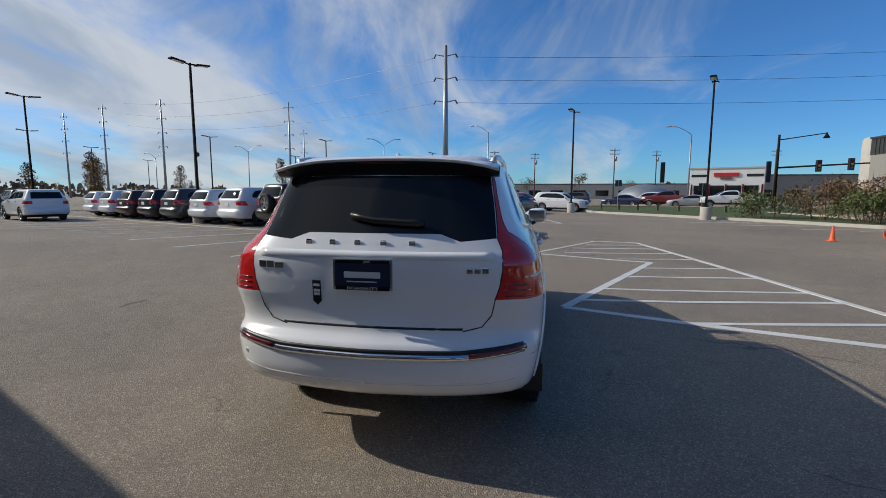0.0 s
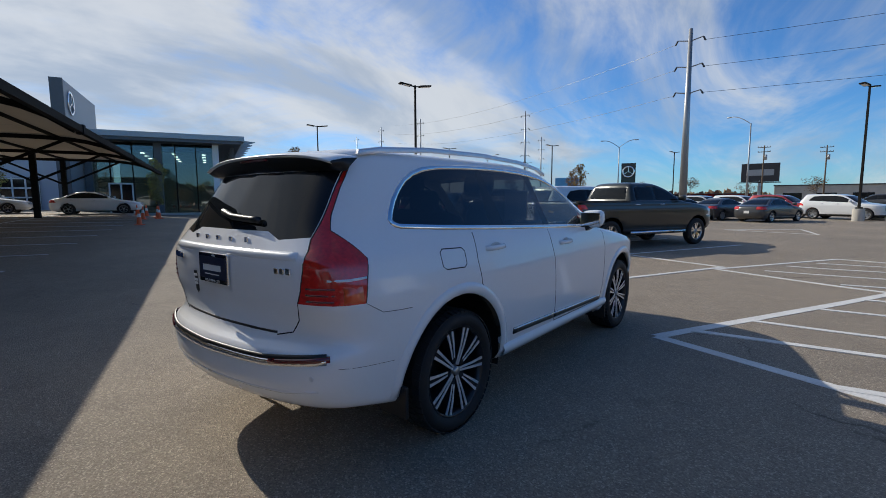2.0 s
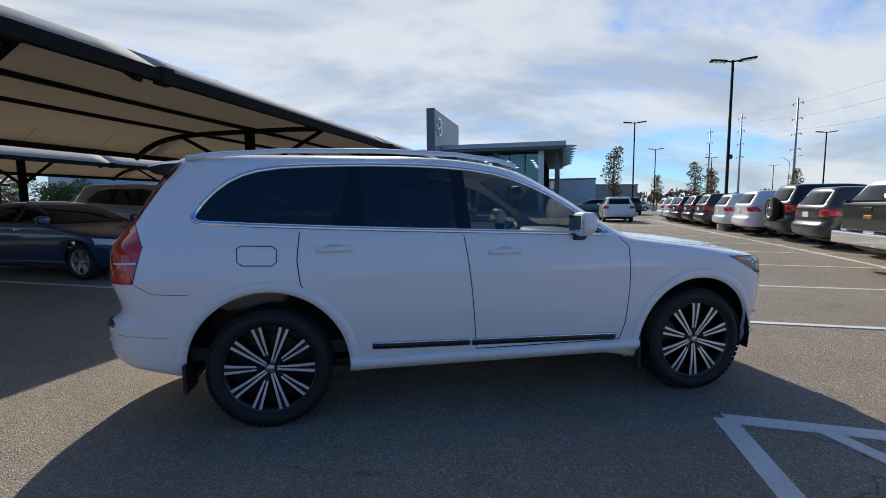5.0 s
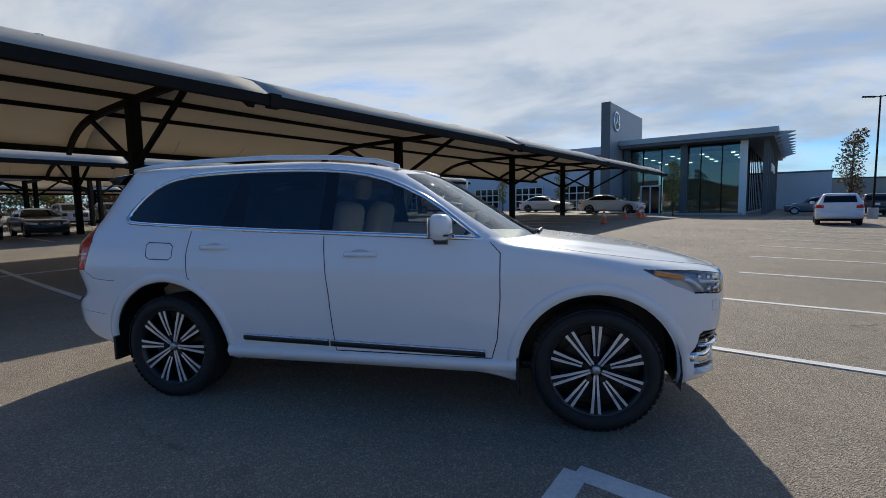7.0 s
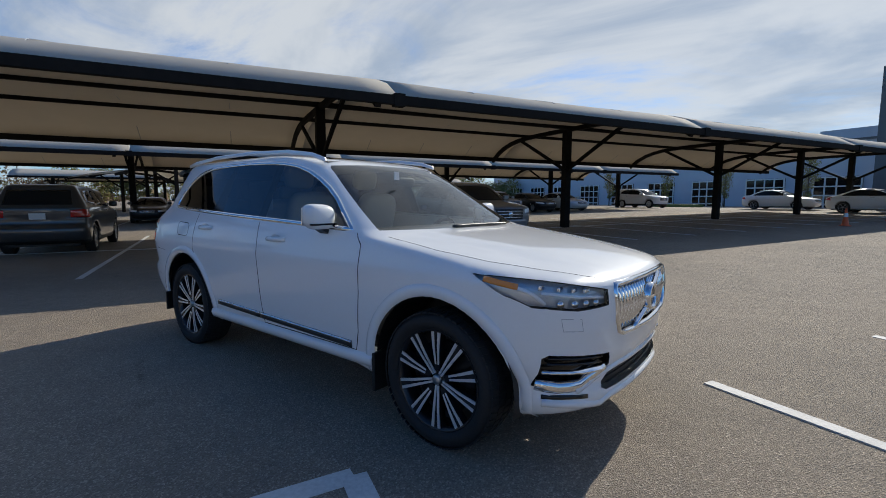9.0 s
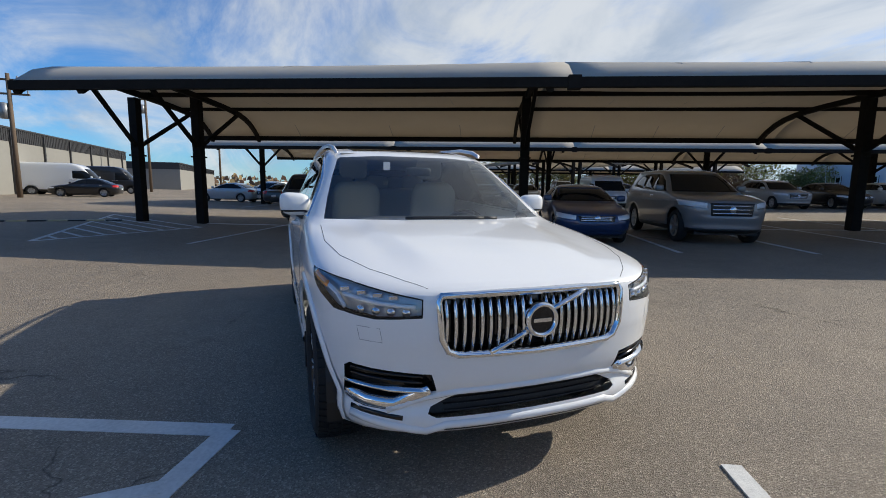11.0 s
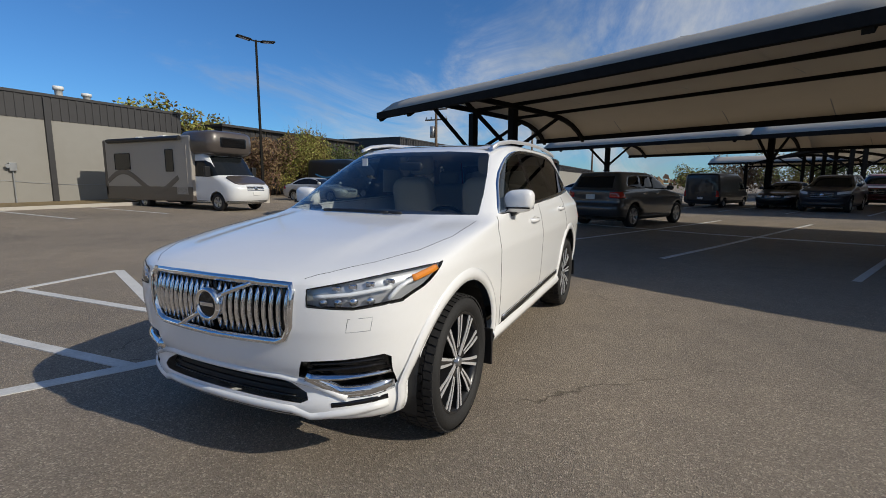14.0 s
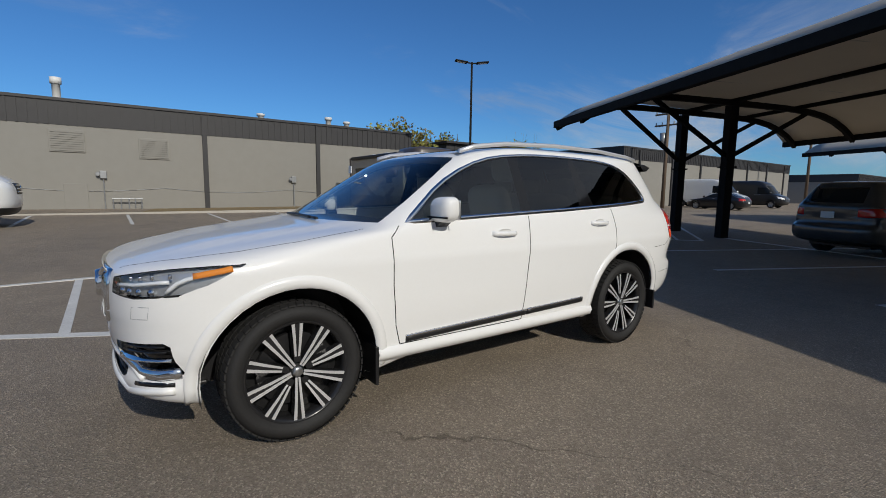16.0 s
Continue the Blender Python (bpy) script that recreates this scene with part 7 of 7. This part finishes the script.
def tree(x, y, h, kind="column", leaf="leaf_autumn", label="", seed=1, bare=False):
    key = (kind, leaf, seed, bare)
    if key not in PLANTS:
        rng = random.Random(seed * 7 + len(kind))
        if kind == "column":
            blobs = [((rng.uniform(-0.05, 0.05), rng.uniform(-0.05, 0.05), 0.25 + 0.07 * i), (0.12 * math.sin(math.pi * (i + 1.2) / 12) + 0.03, 0.12 * math.sin(math.pi * (i + 1.2) / 12) + 0.03, 0.07)) for i in range(10)]
        else:
            blobs = [((rng.uniform(-0.28, 0.28), rng.uniform(-0.28, 0.28), rng.uniform(0.38, 0.88)), (rng.uniform(0.1, 0.2), rng.uniform(0.1, 0.2), rng.uniform(0.08, 0.15))) for _ in range(13)]
        crown = leaves(rng, blobs, 500 if bare else 1500, 0.016 if kind == "column" else 0.022)
        crown.materials.append(M[leaf])
        bm = rod((0, 0, -0.02), (0.01, 0.0, 0.5), 0.016, 0.010, 8)
        bm = rod((0.01, 0, 0.48), (0, 0.01, 0.9), 0.010, 0.003, 6, bm)
        for c, r in blobs:
            z = max(0.15, c[2] - 0.16)
            bm = rod((0.01, 0, z), c, 0.006, 0.002, 5, bm)
            for _ in range(4 if bare else 1):
                q = Vector(c) + Vector((rng.uniform(-1, 1) * r[0], rng.uniform(-1, 1) * r[1], rng.uniform(0, 1) * r[2]))
                bm = rod(Vector((0.01, 0, z)).lerp(Vector(c), 0.6), q, 0.003, 0.001, 4, bm)
        PLANTS[key] = (mesh_of(bm, "trunk", M["bark"], True), crown)
    tr, cr = PLANTS[key]
    top = thing("tree", label or "slim columnar tree with thinning orange-brown autumn leaves", "tree", Matrix.Translation((x, y, ground_z(x, y))) @ Matrix.Rotation(seed * 1.7 + x, 4, "Z") @ Matrix.Scale(h, 4))
    part("trunk", tr, None, top)
    part("crown", cr, None, top)


def bush(x, y, w, d, h, leaf, seed, label, count=1600, size=0.085):
    rng = random.Random(seed)
    blobs = [((rng.uniform(-w, w) * 0.42, rng.uniform(-d, d) * 0.42, rng.uniform(0.25, 0.75) * h), (w * 0.2, d * 0.25, h * 0.24)) for _ in range(16)]
    me = leaves(rng, blobs, count, size)
    me.materials.append(M[leaf])
    top = thing("bush", label, "bush", Matrix.Translation((x, y, ground_z(x, y))))
    part("foliage", me, None, top)
    bm = None
    for c, r in blobs:
        bm = rod((c[0] * 0.5, c[1] * 0.5, -0.05), (c[0], c[1], c[2] + r[2]), 0.02, 0.006, 4, bm)
        bm = rod((c[0] * 0.6, c[1] * 0.6, h * 0.3), (c[0] * 1.15, c[1] * 1.1, c[2] + r[2] * 1.5), 0.012, 0.003, 4, bm)
    part("branchwork", bm, M["leaf_brown"], top)


for i, (x, y, w, d, h, lf) in enumerate(((15.6, 25.8, 4, 3, 1.9, "leaf_green"), (17.5, 24.0, 4, 3, 2.6, "leaf_brown"), (18.6, 22.0, 4, 3, 3.0, "leaf_brown"), (19.8, 20.2, 3.6, 3, 3.2, "leaf_autumn"), (20.6, 18.2, 3.6, 3, 3.0, "leaf_brown"), (17.6, 20.6, 3, 2, 1.9, "leaf_green"), (21.5, 24, 5, 4, 3.4, "leaf_brown"), (19.2, 17.6, 3, 2.4, 2.2, "leaf_yellow"))):
    bush(x, y, w, d, h, lf, 20 + i, "tangled brown and green hedge shrubs on the verge")
for i, (x, y, w, h, lf) in enumerate(((22.6, -22.4, 4, 5.2, "leaf_yellow"), (22.8, -25.2, 4, 5.6, "leaf_yellow"), (22.6, -27.6, 4, 5.0, "leaf_green"), (22.9, -19.6, 3.6, 4.4, "leaf_brown"))):
    bush(x, y, w, 3, h, lf, 40 + i, "yellow-green shrub thicket beside the industrial wall", 4200, 0.10)
for i in range(17):
    p = lot(-14 + 4.6 * i, -61 - (i % 3) * 2)
    bush(p.x, p.y, 7, 4, 4.4 + (i * 7 % 5) * 0.5, ("leaf_yellow", "leaf_brown", "leaf_yellow", "leaf_green")[i % 4], 60 + i, "autumn thicket behind the far canopies", 3000, 0.16)
for i, (x, y, h) in enumerate(((-46.5, 28.8, 8.2), (-42.5, 36.5, 6.0), (-33, 57.3, 6.8), (-20.8, 53.5, 6.2), (-56, 50, 6.5), (-50, 58, 6.0), (-70, 62, 7), (-60, 44, 5.6), (-30, 72, 6.5))):
    tree(x, y, h, "column", "leaf_autumn", seed=1 + i % 3)
for i, (u, v, h) in enumerate(((53.0, -11.5, 4.6), (53.0, -18.5, 4.4), (53.2, -25, 4.4), (54.0, -1.0, 5.4), (53.0, -33, 4.4))):
    p = lot(u, v)
    tree(p.x, p.y, h, "column", "leaf_yellow", "young yellow-leaved tree in front of the dealership", 4 + i % 2)
for i in range(10):
    tree(-95 + 14 * i, 118 + (i * 37 % 40), 6 + i % 3, "round", "leaf_brown", "bare brown roadside tree in the distance", 7 + i % 3, True)
for i in range(5):
    tree(25 + 1.5 * i, -12 - 3.6 * i, 5.6 + i % 2, "round", "leaf_yellow", "small tree with yellowing leaves behind the shrubs", 7 + i % 3)


def treeline():
    rng = random.Random(11)
    verts, faces = [], []
    for k in range(9000):
        a = rng.uniform(0, 2 * math.pi)
        d = rng.uniform(190, 300)
        hmax = 2.5 + 2.5 * noise.noise(Vector((math.cos(a) * 9, math.sin(a) * 9, 0))) + 1.5
        x, y, z = d * math.cos(a), d * math.sin(a), rng.uniform(0, max(0.8, hmax))
        s = rng.uniform(0.5, 1.3)
        t = rng.uniform(0, math.pi)
        c, sn = math.cos(t) * s, math.sin(t) * s
        i = len(verts)
        verts += [(x - c, y - sn, z - s * 0.6), (x + c, y + sn, z - s * 0.4), (x + c * 0.4, y + sn * 0.4, z + s), (x - c * 0.6, y - sn * 0.6, z + s * 0.7)]
        faces += [(i, i + 1, i + 2, i + 3)]
    me = bpy.data.meshes.new("treeline")
    me.from_pydata(verts, [], faces)
    me.materials.append(M["leaf_brown"])
    ob = new("treeline", me)
    tagged(ob, "low brown-green line of far trees at the horizon", "trees", kind="stuff")


treeline()

# ---- road side ----
slab("verge", [(5.2, 37.5), (7.3, 32.0), (13.5, 23.2), (16.4, 18.2), (19.3, 15.0), (24, 15), (60, 26), (60, 40), (28, 44), (12, 50), (6, 46)], 0.10, M["grass_green"], "patchy green grass verge beside the road", "grass")
slab("verge", [(6, 46.2), (12, 50.2), (28, 44.2), (60, 40.2), (60, 44), (29, 47.5), (13, 54), (5, 50)], 0.14, M["grass"], "strip of dry straw-coloured grass", "grass")
kerb_run([(5.1, 37.6), (7.2, 31.9), (13.4, 23.1), (16.3, 18.1), (19.25, 14.9)], 0.3, 0.15)
fence = thing("fence", "low fence of short wooden posts and a cable along the verge", "fence")
for k in range(14):
    x, y = 8 + 1.35 * k, 39.5 - 1.0 * k
    part("post", box(x - 0.07, y - 0.07, 0, x + 0.07, y + 0.07, 0.62, bevel=0.01), M["wood"], fence)
part("cable", rod((8, 39.5, 0.5), (25.6, 26.5, 0.5), 0.015), M["galv"], fence)
for x, y, h in ((9.2, 38.4, 2.6), (14.2, 33.0, 2.2)):
    sg = thing("road_sign", "small grey road sign on a thin post", "sign", Matrix.Translation((x, y, 0.1)))
    part("post", rod((0, 0, 0), (0, 0, h), 0.03), M["galv"], sg)
    part("panel", box(-0.28, -0.02, h - 0.55, 0.28, 0.02, h, bevel=0.01), M["fascia"], sg)


def cone(x, y, tipped=False):
    top = thing("traffic_cone", "bright orange traffic cone tipped over" if tipped else "bright orange plastic traffic cone standing upright", "traffic cone", Matrix.Translation((x, y, ground_z(x, y) + (0.16 if tipped else 0))) @ (pose(0, 0, 0, 82, 0, 60) if tipped else Matrix.Identity(4)) @ Matrix.Scale(0.7 if x > 0 else 1.0, 4), "traffic cones")
    part("body", lathe([(0.13, 0.03), (0.115, 0.06), (0.03, 0.68), (0.022, 0.71), (0.0001, 0.71)], 20), M["orange"], top, smooth=True)
    part("base", box(-0.18, -0.18, 0, 0.18, 0.18, 0.035, bevel=0.012), M["orange"], top)
    part("collar", lathe([(0.082, 0.36), (0.056, 0.52)], 20), M["white_plain"], top, smooth=True) if x < 0 else None


cone(10.4, 11.4)
cone(12.6, 12.6, True)
for u, v in ((30.9, 0.2), (36.0, -0.2), (36.7, 0.5), (38.2, 0.3), (41.5, -0.6), (43.0, -1.3)):
    p = lot(u, v)
    cone(p.x, p.y)

# traffic signals over the junction
tp = thing("traffic_signal", "black signal mast with a long arm, street light and signal heads", "traffic light")
part("mast", lathe([(0.16, 0), (0.10, 7.1)], 12, cap=True), M["steel"], tp, m=Matrix.Translation((24.8, 44.7, 0)), smooth=True)
part("lamp_arm", rod((24.8, 44.7, 6.6), (27.9, 43.1, 7.0), 0.05, 0.04), M["steel"], tp)
part("street_light", lathe([(0.05, 0.5), (0.12, 0.3), (0.28, 0.0), (0.0001, -0.02)], 14), M["steel"], tp, m=Matrix.Translation((27.9, 43.1, 6.55)), smooth=True)
part("signal_arm", rod((24.8, 44.7, 4.0), (31, 40.6, 4.2), 0.09, 0.06), M["steel"], tp)
for f in (0.42, 0.72, 0.98):
    p = Vector((24.8, 44.7, 4.0)).lerp(Vector((31, 40.6, 4.2)), f)
    hd = part("signal_head", box(p.x - 0.2, p.y - 0.15, p.z - 0.55, p.x + 0.2, p.y + 0.15, p.z + 0.5, bevel=0.03), M["black"], tp)
    for k, c in enumerate(("red_dark", "amber", "leaf_green")):
        part("lens", lathe([(0.0001, 0.03), (0.12, 0.0)], 12), M[c], hd, m=Matrix.Translation((p.x, p.y - 0.16, p.z + 0.3 - 0.32 * k)) @ pose(0, 0, 0, 90, 0, 0))
for x in (24.0, 14.5):
    part("back_signal", box(x - 0.2, 44.4, 2.6, x + 0.2, 44.6, 4.6, bevel=0.03), M["black"], tp)

# tyre shop across the road
ts = thing("tyre_shop", "white tyre shop with red sign and dark bay doors", "shop", Matrix.Translation((36, 84, 0)) @ Matrix.Rotation(radians(-22), 4, "Z"))
part("wall", box(-5.6, 0, 0, 5.6, 14, 5.9, bevel=0.03), M["white_plain"], ts)
part("parapet", box(-5.75, -0.12, 5.9, 5.75, 14, 6.15), M["concrete"], ts)
for k in range(4):
    bd = part("bay_door", box(-4.9 + 2.5 * k, -0.06, 0.1, -2.7 + 2.5 * k, 0.02, 3.0, bevel=0.02), M["gloss_black"], ts)
for x in (-5.3, -2.5, 0.0, 2.55, 5.3):
    part("red_column", box(x - 0.12, -0.16, 0, x + 0.12, 0.01, 3.2), M["red_dark"], ts)
part("sign_bar", box(-1.9, -0.2, 4.55, 1.9, -0.02, 5.2, bevel=0.05), material("sign_red", (0.5, 0.02, 0.02), 0.4), ts)
part("sign_bar", box(-0.9, -0.2, 4.05, 0.9, -0.02, 4.4, bevel=0.03), M["red_dark"], ts)
for x0, x1 in ((-5.4, -3.0), (3.0, 5.4)):
    part("window_band", box(x0, -0.04, 4.5, x1, 0.02, 4.95), M["gloss_black"], ts)
for i, (x, y, w, d, h, mt, lab) in enumerate(((24, 150, 60, 12, 4.5, "concrete", "low tan shopping building in the distance"), (70, 120, 30, 14, 6, "wall_grey", "grey commercial building in the distance"), (-60, 190, 90, 14, 2.8, "red_dark", "long low red-brown store building far off"), (110, 60, 20, 40, 6, "concrete", "tan building beyond the hedge"), (-150, 60, 60, 20, 6, "wall_grey", "grey warehouse in the distance"), (-120, -20, 40, 40, 6, "concrete", "pale warehouse beyond the dealership"))):
    bl = thing("distant_building", lab, "building", Matrix.Translation((x, y, 0)))
    part("wall", box(-w / 2, 0, 0, w / 2, d, h, bevel=0.05), M[mt], bl)
    part("roof", box(-w / 2 - 0.2, -0.2, h, w / 2 + 0.2, d, h + 0.25), M["fascia"], bl)
    for k in range(int(w / 7)):
        part("window", box(-w / 2 + 2 + 7 * k, -0.04, 0.8, -w / 2 + 6 + 7 * k, 0.02, 2.6), M["gloss_black"], bl)
silo = thing("silo", "tall pale concrete silo beyond the hedge", "silo", Matrix.Translation((67, 95, 0)))
part("drum", lathe([(3.2, 0), (3.2, 11.5), (2.9, 12), (0.0001, 12.2)], 28), M["concrete"], silo, smooth=True)
dome = thing("storage_dome", "pale blue-grey storage dome in the distance", "dome", Matrix.Translation((32, 122, 0)))
part("dome_shell", lathe([(7, 0), (6.4, 1.6), (4.6, 3.0), (2, 3.8), (0.0001, 4.0)], 28), M["galv"], dome, smooth=True)


def road_lamp(x, y, h, turn, double=False):
    top = thing("street_lamp", "tall grey highway lamp with a curved mast arm", "street lamp", Matrix.Translation((x, y, 0)) @ Matrix.Rotation(radians(turn), 4, "Z"), "highway lamps")
    part("post", lathe([(0.13, 0), (0.08, h - 1.2)], 10, cap=True), M["galv"], top, smooth=True)
    for s in ((1, -1) if double else (1,)):
        pts = [Vector((s * 2.6 * a, 0, h - 1.3 + 1.3 * math.sin(a * math.pi / 2))) for a in [i / 8 for i in range(9)]]
        part("mast_arm", sweep(pts, 0.10, 0.08, [Vector((0, 0, 1))] * 9), M["galv"], top, smooth=True)
        part("lamp_head", rounded(0.4, 0.15, 0.08, 0.6), M["galv"], top, smooth=True, m=pose(s * 2.9, 0, h))


road_lamp(-5, 75, 13, 160)
road_lamp(-26, 84, 12, 200, True)
road_lamp(-60, 92, 12, 180, True)
road_lamp(24, 66, 11, 160)
road_lamp(-95, 105, 12, 180, True)
bb = thing("billboard", "dark roadside billboard on a single post", "billboard", Matrix.Translation((-9, 145, 0)))
part("post", rod((0, 0, 0), (0, 0, 6), 0.35), M["galv"], bb)
part("board", box(-4.2, -0.3, 5.6, 4.2, 0.3, 10.4, bevel=0.05), M["fascia"], bb)
part("letter_bar", box(-3.0, -0.36, 7.2, 3.0, -0.29, 8.8, bevel=0.05), M["galv"], bb)
part("walkway", box(-4.6, -0.9, 5.3, 4.6, 0.2, 5.5), M["steel"], bb)
bd = thing("billboard", "small colourful digital billboard far off", "billboard", Matrix.Translation((-45.7, 106, 0)))
part("post", rod((0, 0, 0), (0, 0, 4.5), 0.3), M["galv"], bd)
part("board", box(-3, -0.2, 4.4, 3, 0.2, 6.6, bevel=0.05), M["stripe"], bd)
py_ = thing("pylon_sign", "black dealership pylon sign with a round silver emblem", "sign", Matrix.Translation((-15, 53.9, 0)) @ Matrix.Rotation(radians(15), 4, "Z"))
part("slab", box(-0.8, -0.25, 0, 0.8, 0.25, 5.6, bevel=0.03), M["gloss_black"], py_)
part("emblem_ring", join(None, lathe([(0.62, -0.02), (0.70, 0.02), (0.62, 0.04), (0.55, 0.02)], 32), pose(0, -0.27, 4.6, 90, 0, 0)), M["chrome"], py_, smooth=True)
for k in range(3):
    a = math.pi / 2 + 2 * math.pi * k / 3
    part("emblem_spoke", beam((0, -0.28, 4.6), (0.6 * math.cos(a), -0.28, 4.6 + 0.6 * math.sin(a)), 0.04, 0.07, up=(0, 1, 0)), M["chrome"], py_)

# ---- dealership ----
D = Matrix(((U.x, V.x, 0, C0.x), (U.y, V.y, 0, C0.y), (0, 0, 1, 0.45), (0, 0, 0, 1)))
# in these axes x runs along the rows (away), y across them; mirrored handedness is undone by swapping faces
deal = thing("dealership", "car dealership with glass showroom, sign slab and pale workshop wing", "building")
wall_white = material("pale_blue_white_panel", (0.50, 0.54, 0.60), 0.6, grain=(2, 0.05))
slate = material("slate_panel", (0.10, 0.11, 0.12), 0.5, grain=(2, 0.1))
sign_grey = material("sign_slab_grey", (0.34, 0.35, 0.37), 0.45, grain=(3, 0.06))


def dbox(name, u0, v0, z0, u1, v1, z1, mat, parent=deal, label="", bevel=0.0):
    bm = box(u0, v0, z0, u1, v1, z1, bevel=bevel)
    bmesh.ops.transform(bm, matrix=D, verts=bm.verts[:])
    bmesh.ops.recalc_face_normals(bm, faces=bm.faces[:])
    return part(name, bm, mat, parent, label)


dbox("sign_slab", 55.6, -8.2, -0.6, 68.0, -7.4, 11.2, sign_grey, label="tall grey sign slab")
dbox("sign_edge", 55.45, -8.25, -0.6, 55.62, -7.35, 11.22, slate)
em = lathe([(0.95, 0.02), (1.05, 0.10), (0.95, 0.14), (0.85, 0.10)], 36)
bmesh.ops.transform(em, matrix=D @ pose(57.6, -7.4, 9.5, -90, 0, 0), verts=em.verts[:])
part("emblem_ring", em, M["chrome"], deal, smooth=True)
for k in range(3):
    a = math.pi / 2 + 2 * math.pi * k / 3
    bm = beam((57.6, -7.3, 9.5), (57.6 + 0.9 * math.cos(a), -7.3, 9.5 + 0.9 * math.sin(a)), 0.08, 0.12, up=(0, 1, 0))
    bmesh.ops.transform(bm, matrix=D, verts=bm.verts[:])
    part("emblem_spoke", bm, M["chrome"], deal)
# workshop wing with glazed bay doors
dbox("workshop_wall", 60.0, -70, -0.6, 80, -8.0, 6.2, wall_white, label="pale workshop wall")
dbox("workshop_cap", 59.9, -70, 6.2, 80, -8.0, 6.4, slate)
dbox("roof_unit", 64, -16, 6.4, 70, -11, 7.8, wall_white)
dbox("roof_unit", 66, -28, 6.4, 69, -24, 7.3, wall_white)
for k in range(9):
    v = -12.5 - 6.2 * k
    door = dbox("bay_door", 59.9, v - 1.9, -0.4, 60.05, v + 1.9, 3.1, M["gloss_black"], label="glazed sectional bay door")
    for i in range(5):
        dbox("door_rail", 59.84, v - 1.9, -0.4 + 0.84 * i, 59.92, v + 1.9, -0.28 + 0.84 * i, M["white_plain"], door)
    for i in range(5):
        dbox("door_stile", 59.84, v - 1.9 + 0.92 * i, -0.4, 59.92, v - 1.78 + 0.92 * i, 3.1, M["white_plain"], door)
# showroom
dbox("showroom_roof", 58.2, -7.3, 7.0, 92, 6.6, 7.5, M["galv"], label="flat metal showroom roof")
dbox("showroom_soffit", 58.4, -7.2, 6.7, 92, 6.3, 7.0, slate)
dbox("showroom_base", 60.0, -7.3, -0.6, 92, 4.0, -0.25, M["concrete"])
for i in range(6):
    dbox("showroom_pane", 60.9, -7.2 + 1.86 * i, -0.3, 60.95, -5.4 + 1.86 * i, 6.7, M["bldg_glass"], label="tall showroom glass pane")
    dbox("mullion", 60.85, -5.44 + 1.86 * i, -0.3, 61.0, -5.34 + 1.86 * i, 6.7, M["steel"])
for i in range(10):
    dbox("showroom_pane", 61.0 + 3.0 * i, 3.9, -0.3, 63.9 + 3.0 * i, 3.95, 6.7, M["bldg_glass"])
    dbox("mullion", 63.9 + 3.0 * i, 3.85, -0.3, 64.0 + 3.0 * i, 4.0, 6.7, M["steel"])
for v in (-7.0, -1.3, 3.9):
    dbox("showroom_column", 60.2, v - 0.3, -0.5, 60.8, v + 0.3, 6.9, slate if v < 3 else M["white_plain"])
for i in range(8):
    dbox("side_column", 62 + 3.8 * i, 5.4, -0.5, 62.4 + 3.8 * i, 5.8, 6.9, slate)
for i in range(9):
    bm = box(-0.06, 0, -0.35, 0.06, 1.5, 0.35)
    for v in bm.verts:
        if v.co.y > 1:
            v.co.z = v.co.z * 0.1 + 0.2
    bmesh.ops.transform(bm, matrix=D @ Matrix.Translation((60.5 + 3.2 * i, 6.3, 7.0)), verts=bm.verts[:])
    part("roof_fin", bm, M["galv"], deal)
dbox("sign_bar", 66, 5.85, 4.0, 74, 5.95, 4.8, M["white_plain"])
dbox("back_wall", 78, -7, -0.5, 78.3, 3.8, 6.7, wall_white)
dbox("inner_ceiling", 61.2, -7.1, 5.9, 78, 3.8, 6.0, wall_white)
for i in range(4):
    for k in range(4):
        dbox("downlight", 62.5 + 3.6 * i, -5.8 + 2.8 * k, 5.84, 62.85 + 3.6 * i, -5.45 + 2.8 * k, 5.895, M["downlight"])
dbox("inner_floor", 61, -7.2, -0.4, 92, 3.9, -0.28, M["concrete"])
entry = dbox("entry_door", 60.80, -5.6, -0.3, 60.88, -3.6, 2.6, M["gloss_black"], label="glass entrance doors in a white frame")
for v in (-5.6, -4.65, -3.7):
    dbox("door_frame", 60.7, v, -0.3, 60.86, v + 0.12, 2.7, M["white_plain"], entry)
dbox("door_frame", 60.7, -5.6, 2.6, 60.86, -3.58, 2.75, M["white_plain"], entry)
dbox("hedge_planter", 50.0, -24.5, -0.4, 51.4, -19.5, 0.5, M["leaf_green"])
dbox("annex", 92, -8, -0.6, 100, 12, 4.8, wall_white, label="lower annex of the dealership")
dbox("annex_cap", 91.9, -8.1, 4.8, 100, 12.1, 5.05, slate)

# speed hump of dark and yellow blocks
sh = thing("speed_hump", "rubber speed hump of alternating black and yellow blocks", "speed hump")
for k in range(16):
    p = Vector((14.0, -13.1, 0)).lerp(Vector((6.6, -14.7, 0)), k / 15)
    q = Vector((14.0, -13.1, 0)).lerp(Vector((6.6, -14.7, 0)), (k + 0.92) / 15)
    for e in (p, q):
        e.z = ground_z(e.x, e.y) + 0.02
    part("hump_block", beam(p, q, 0.2, 0.05), M["black"] if k % 2 else material("hump_yellow", (0.52, 0.44, 0.27), 0.75), sh)
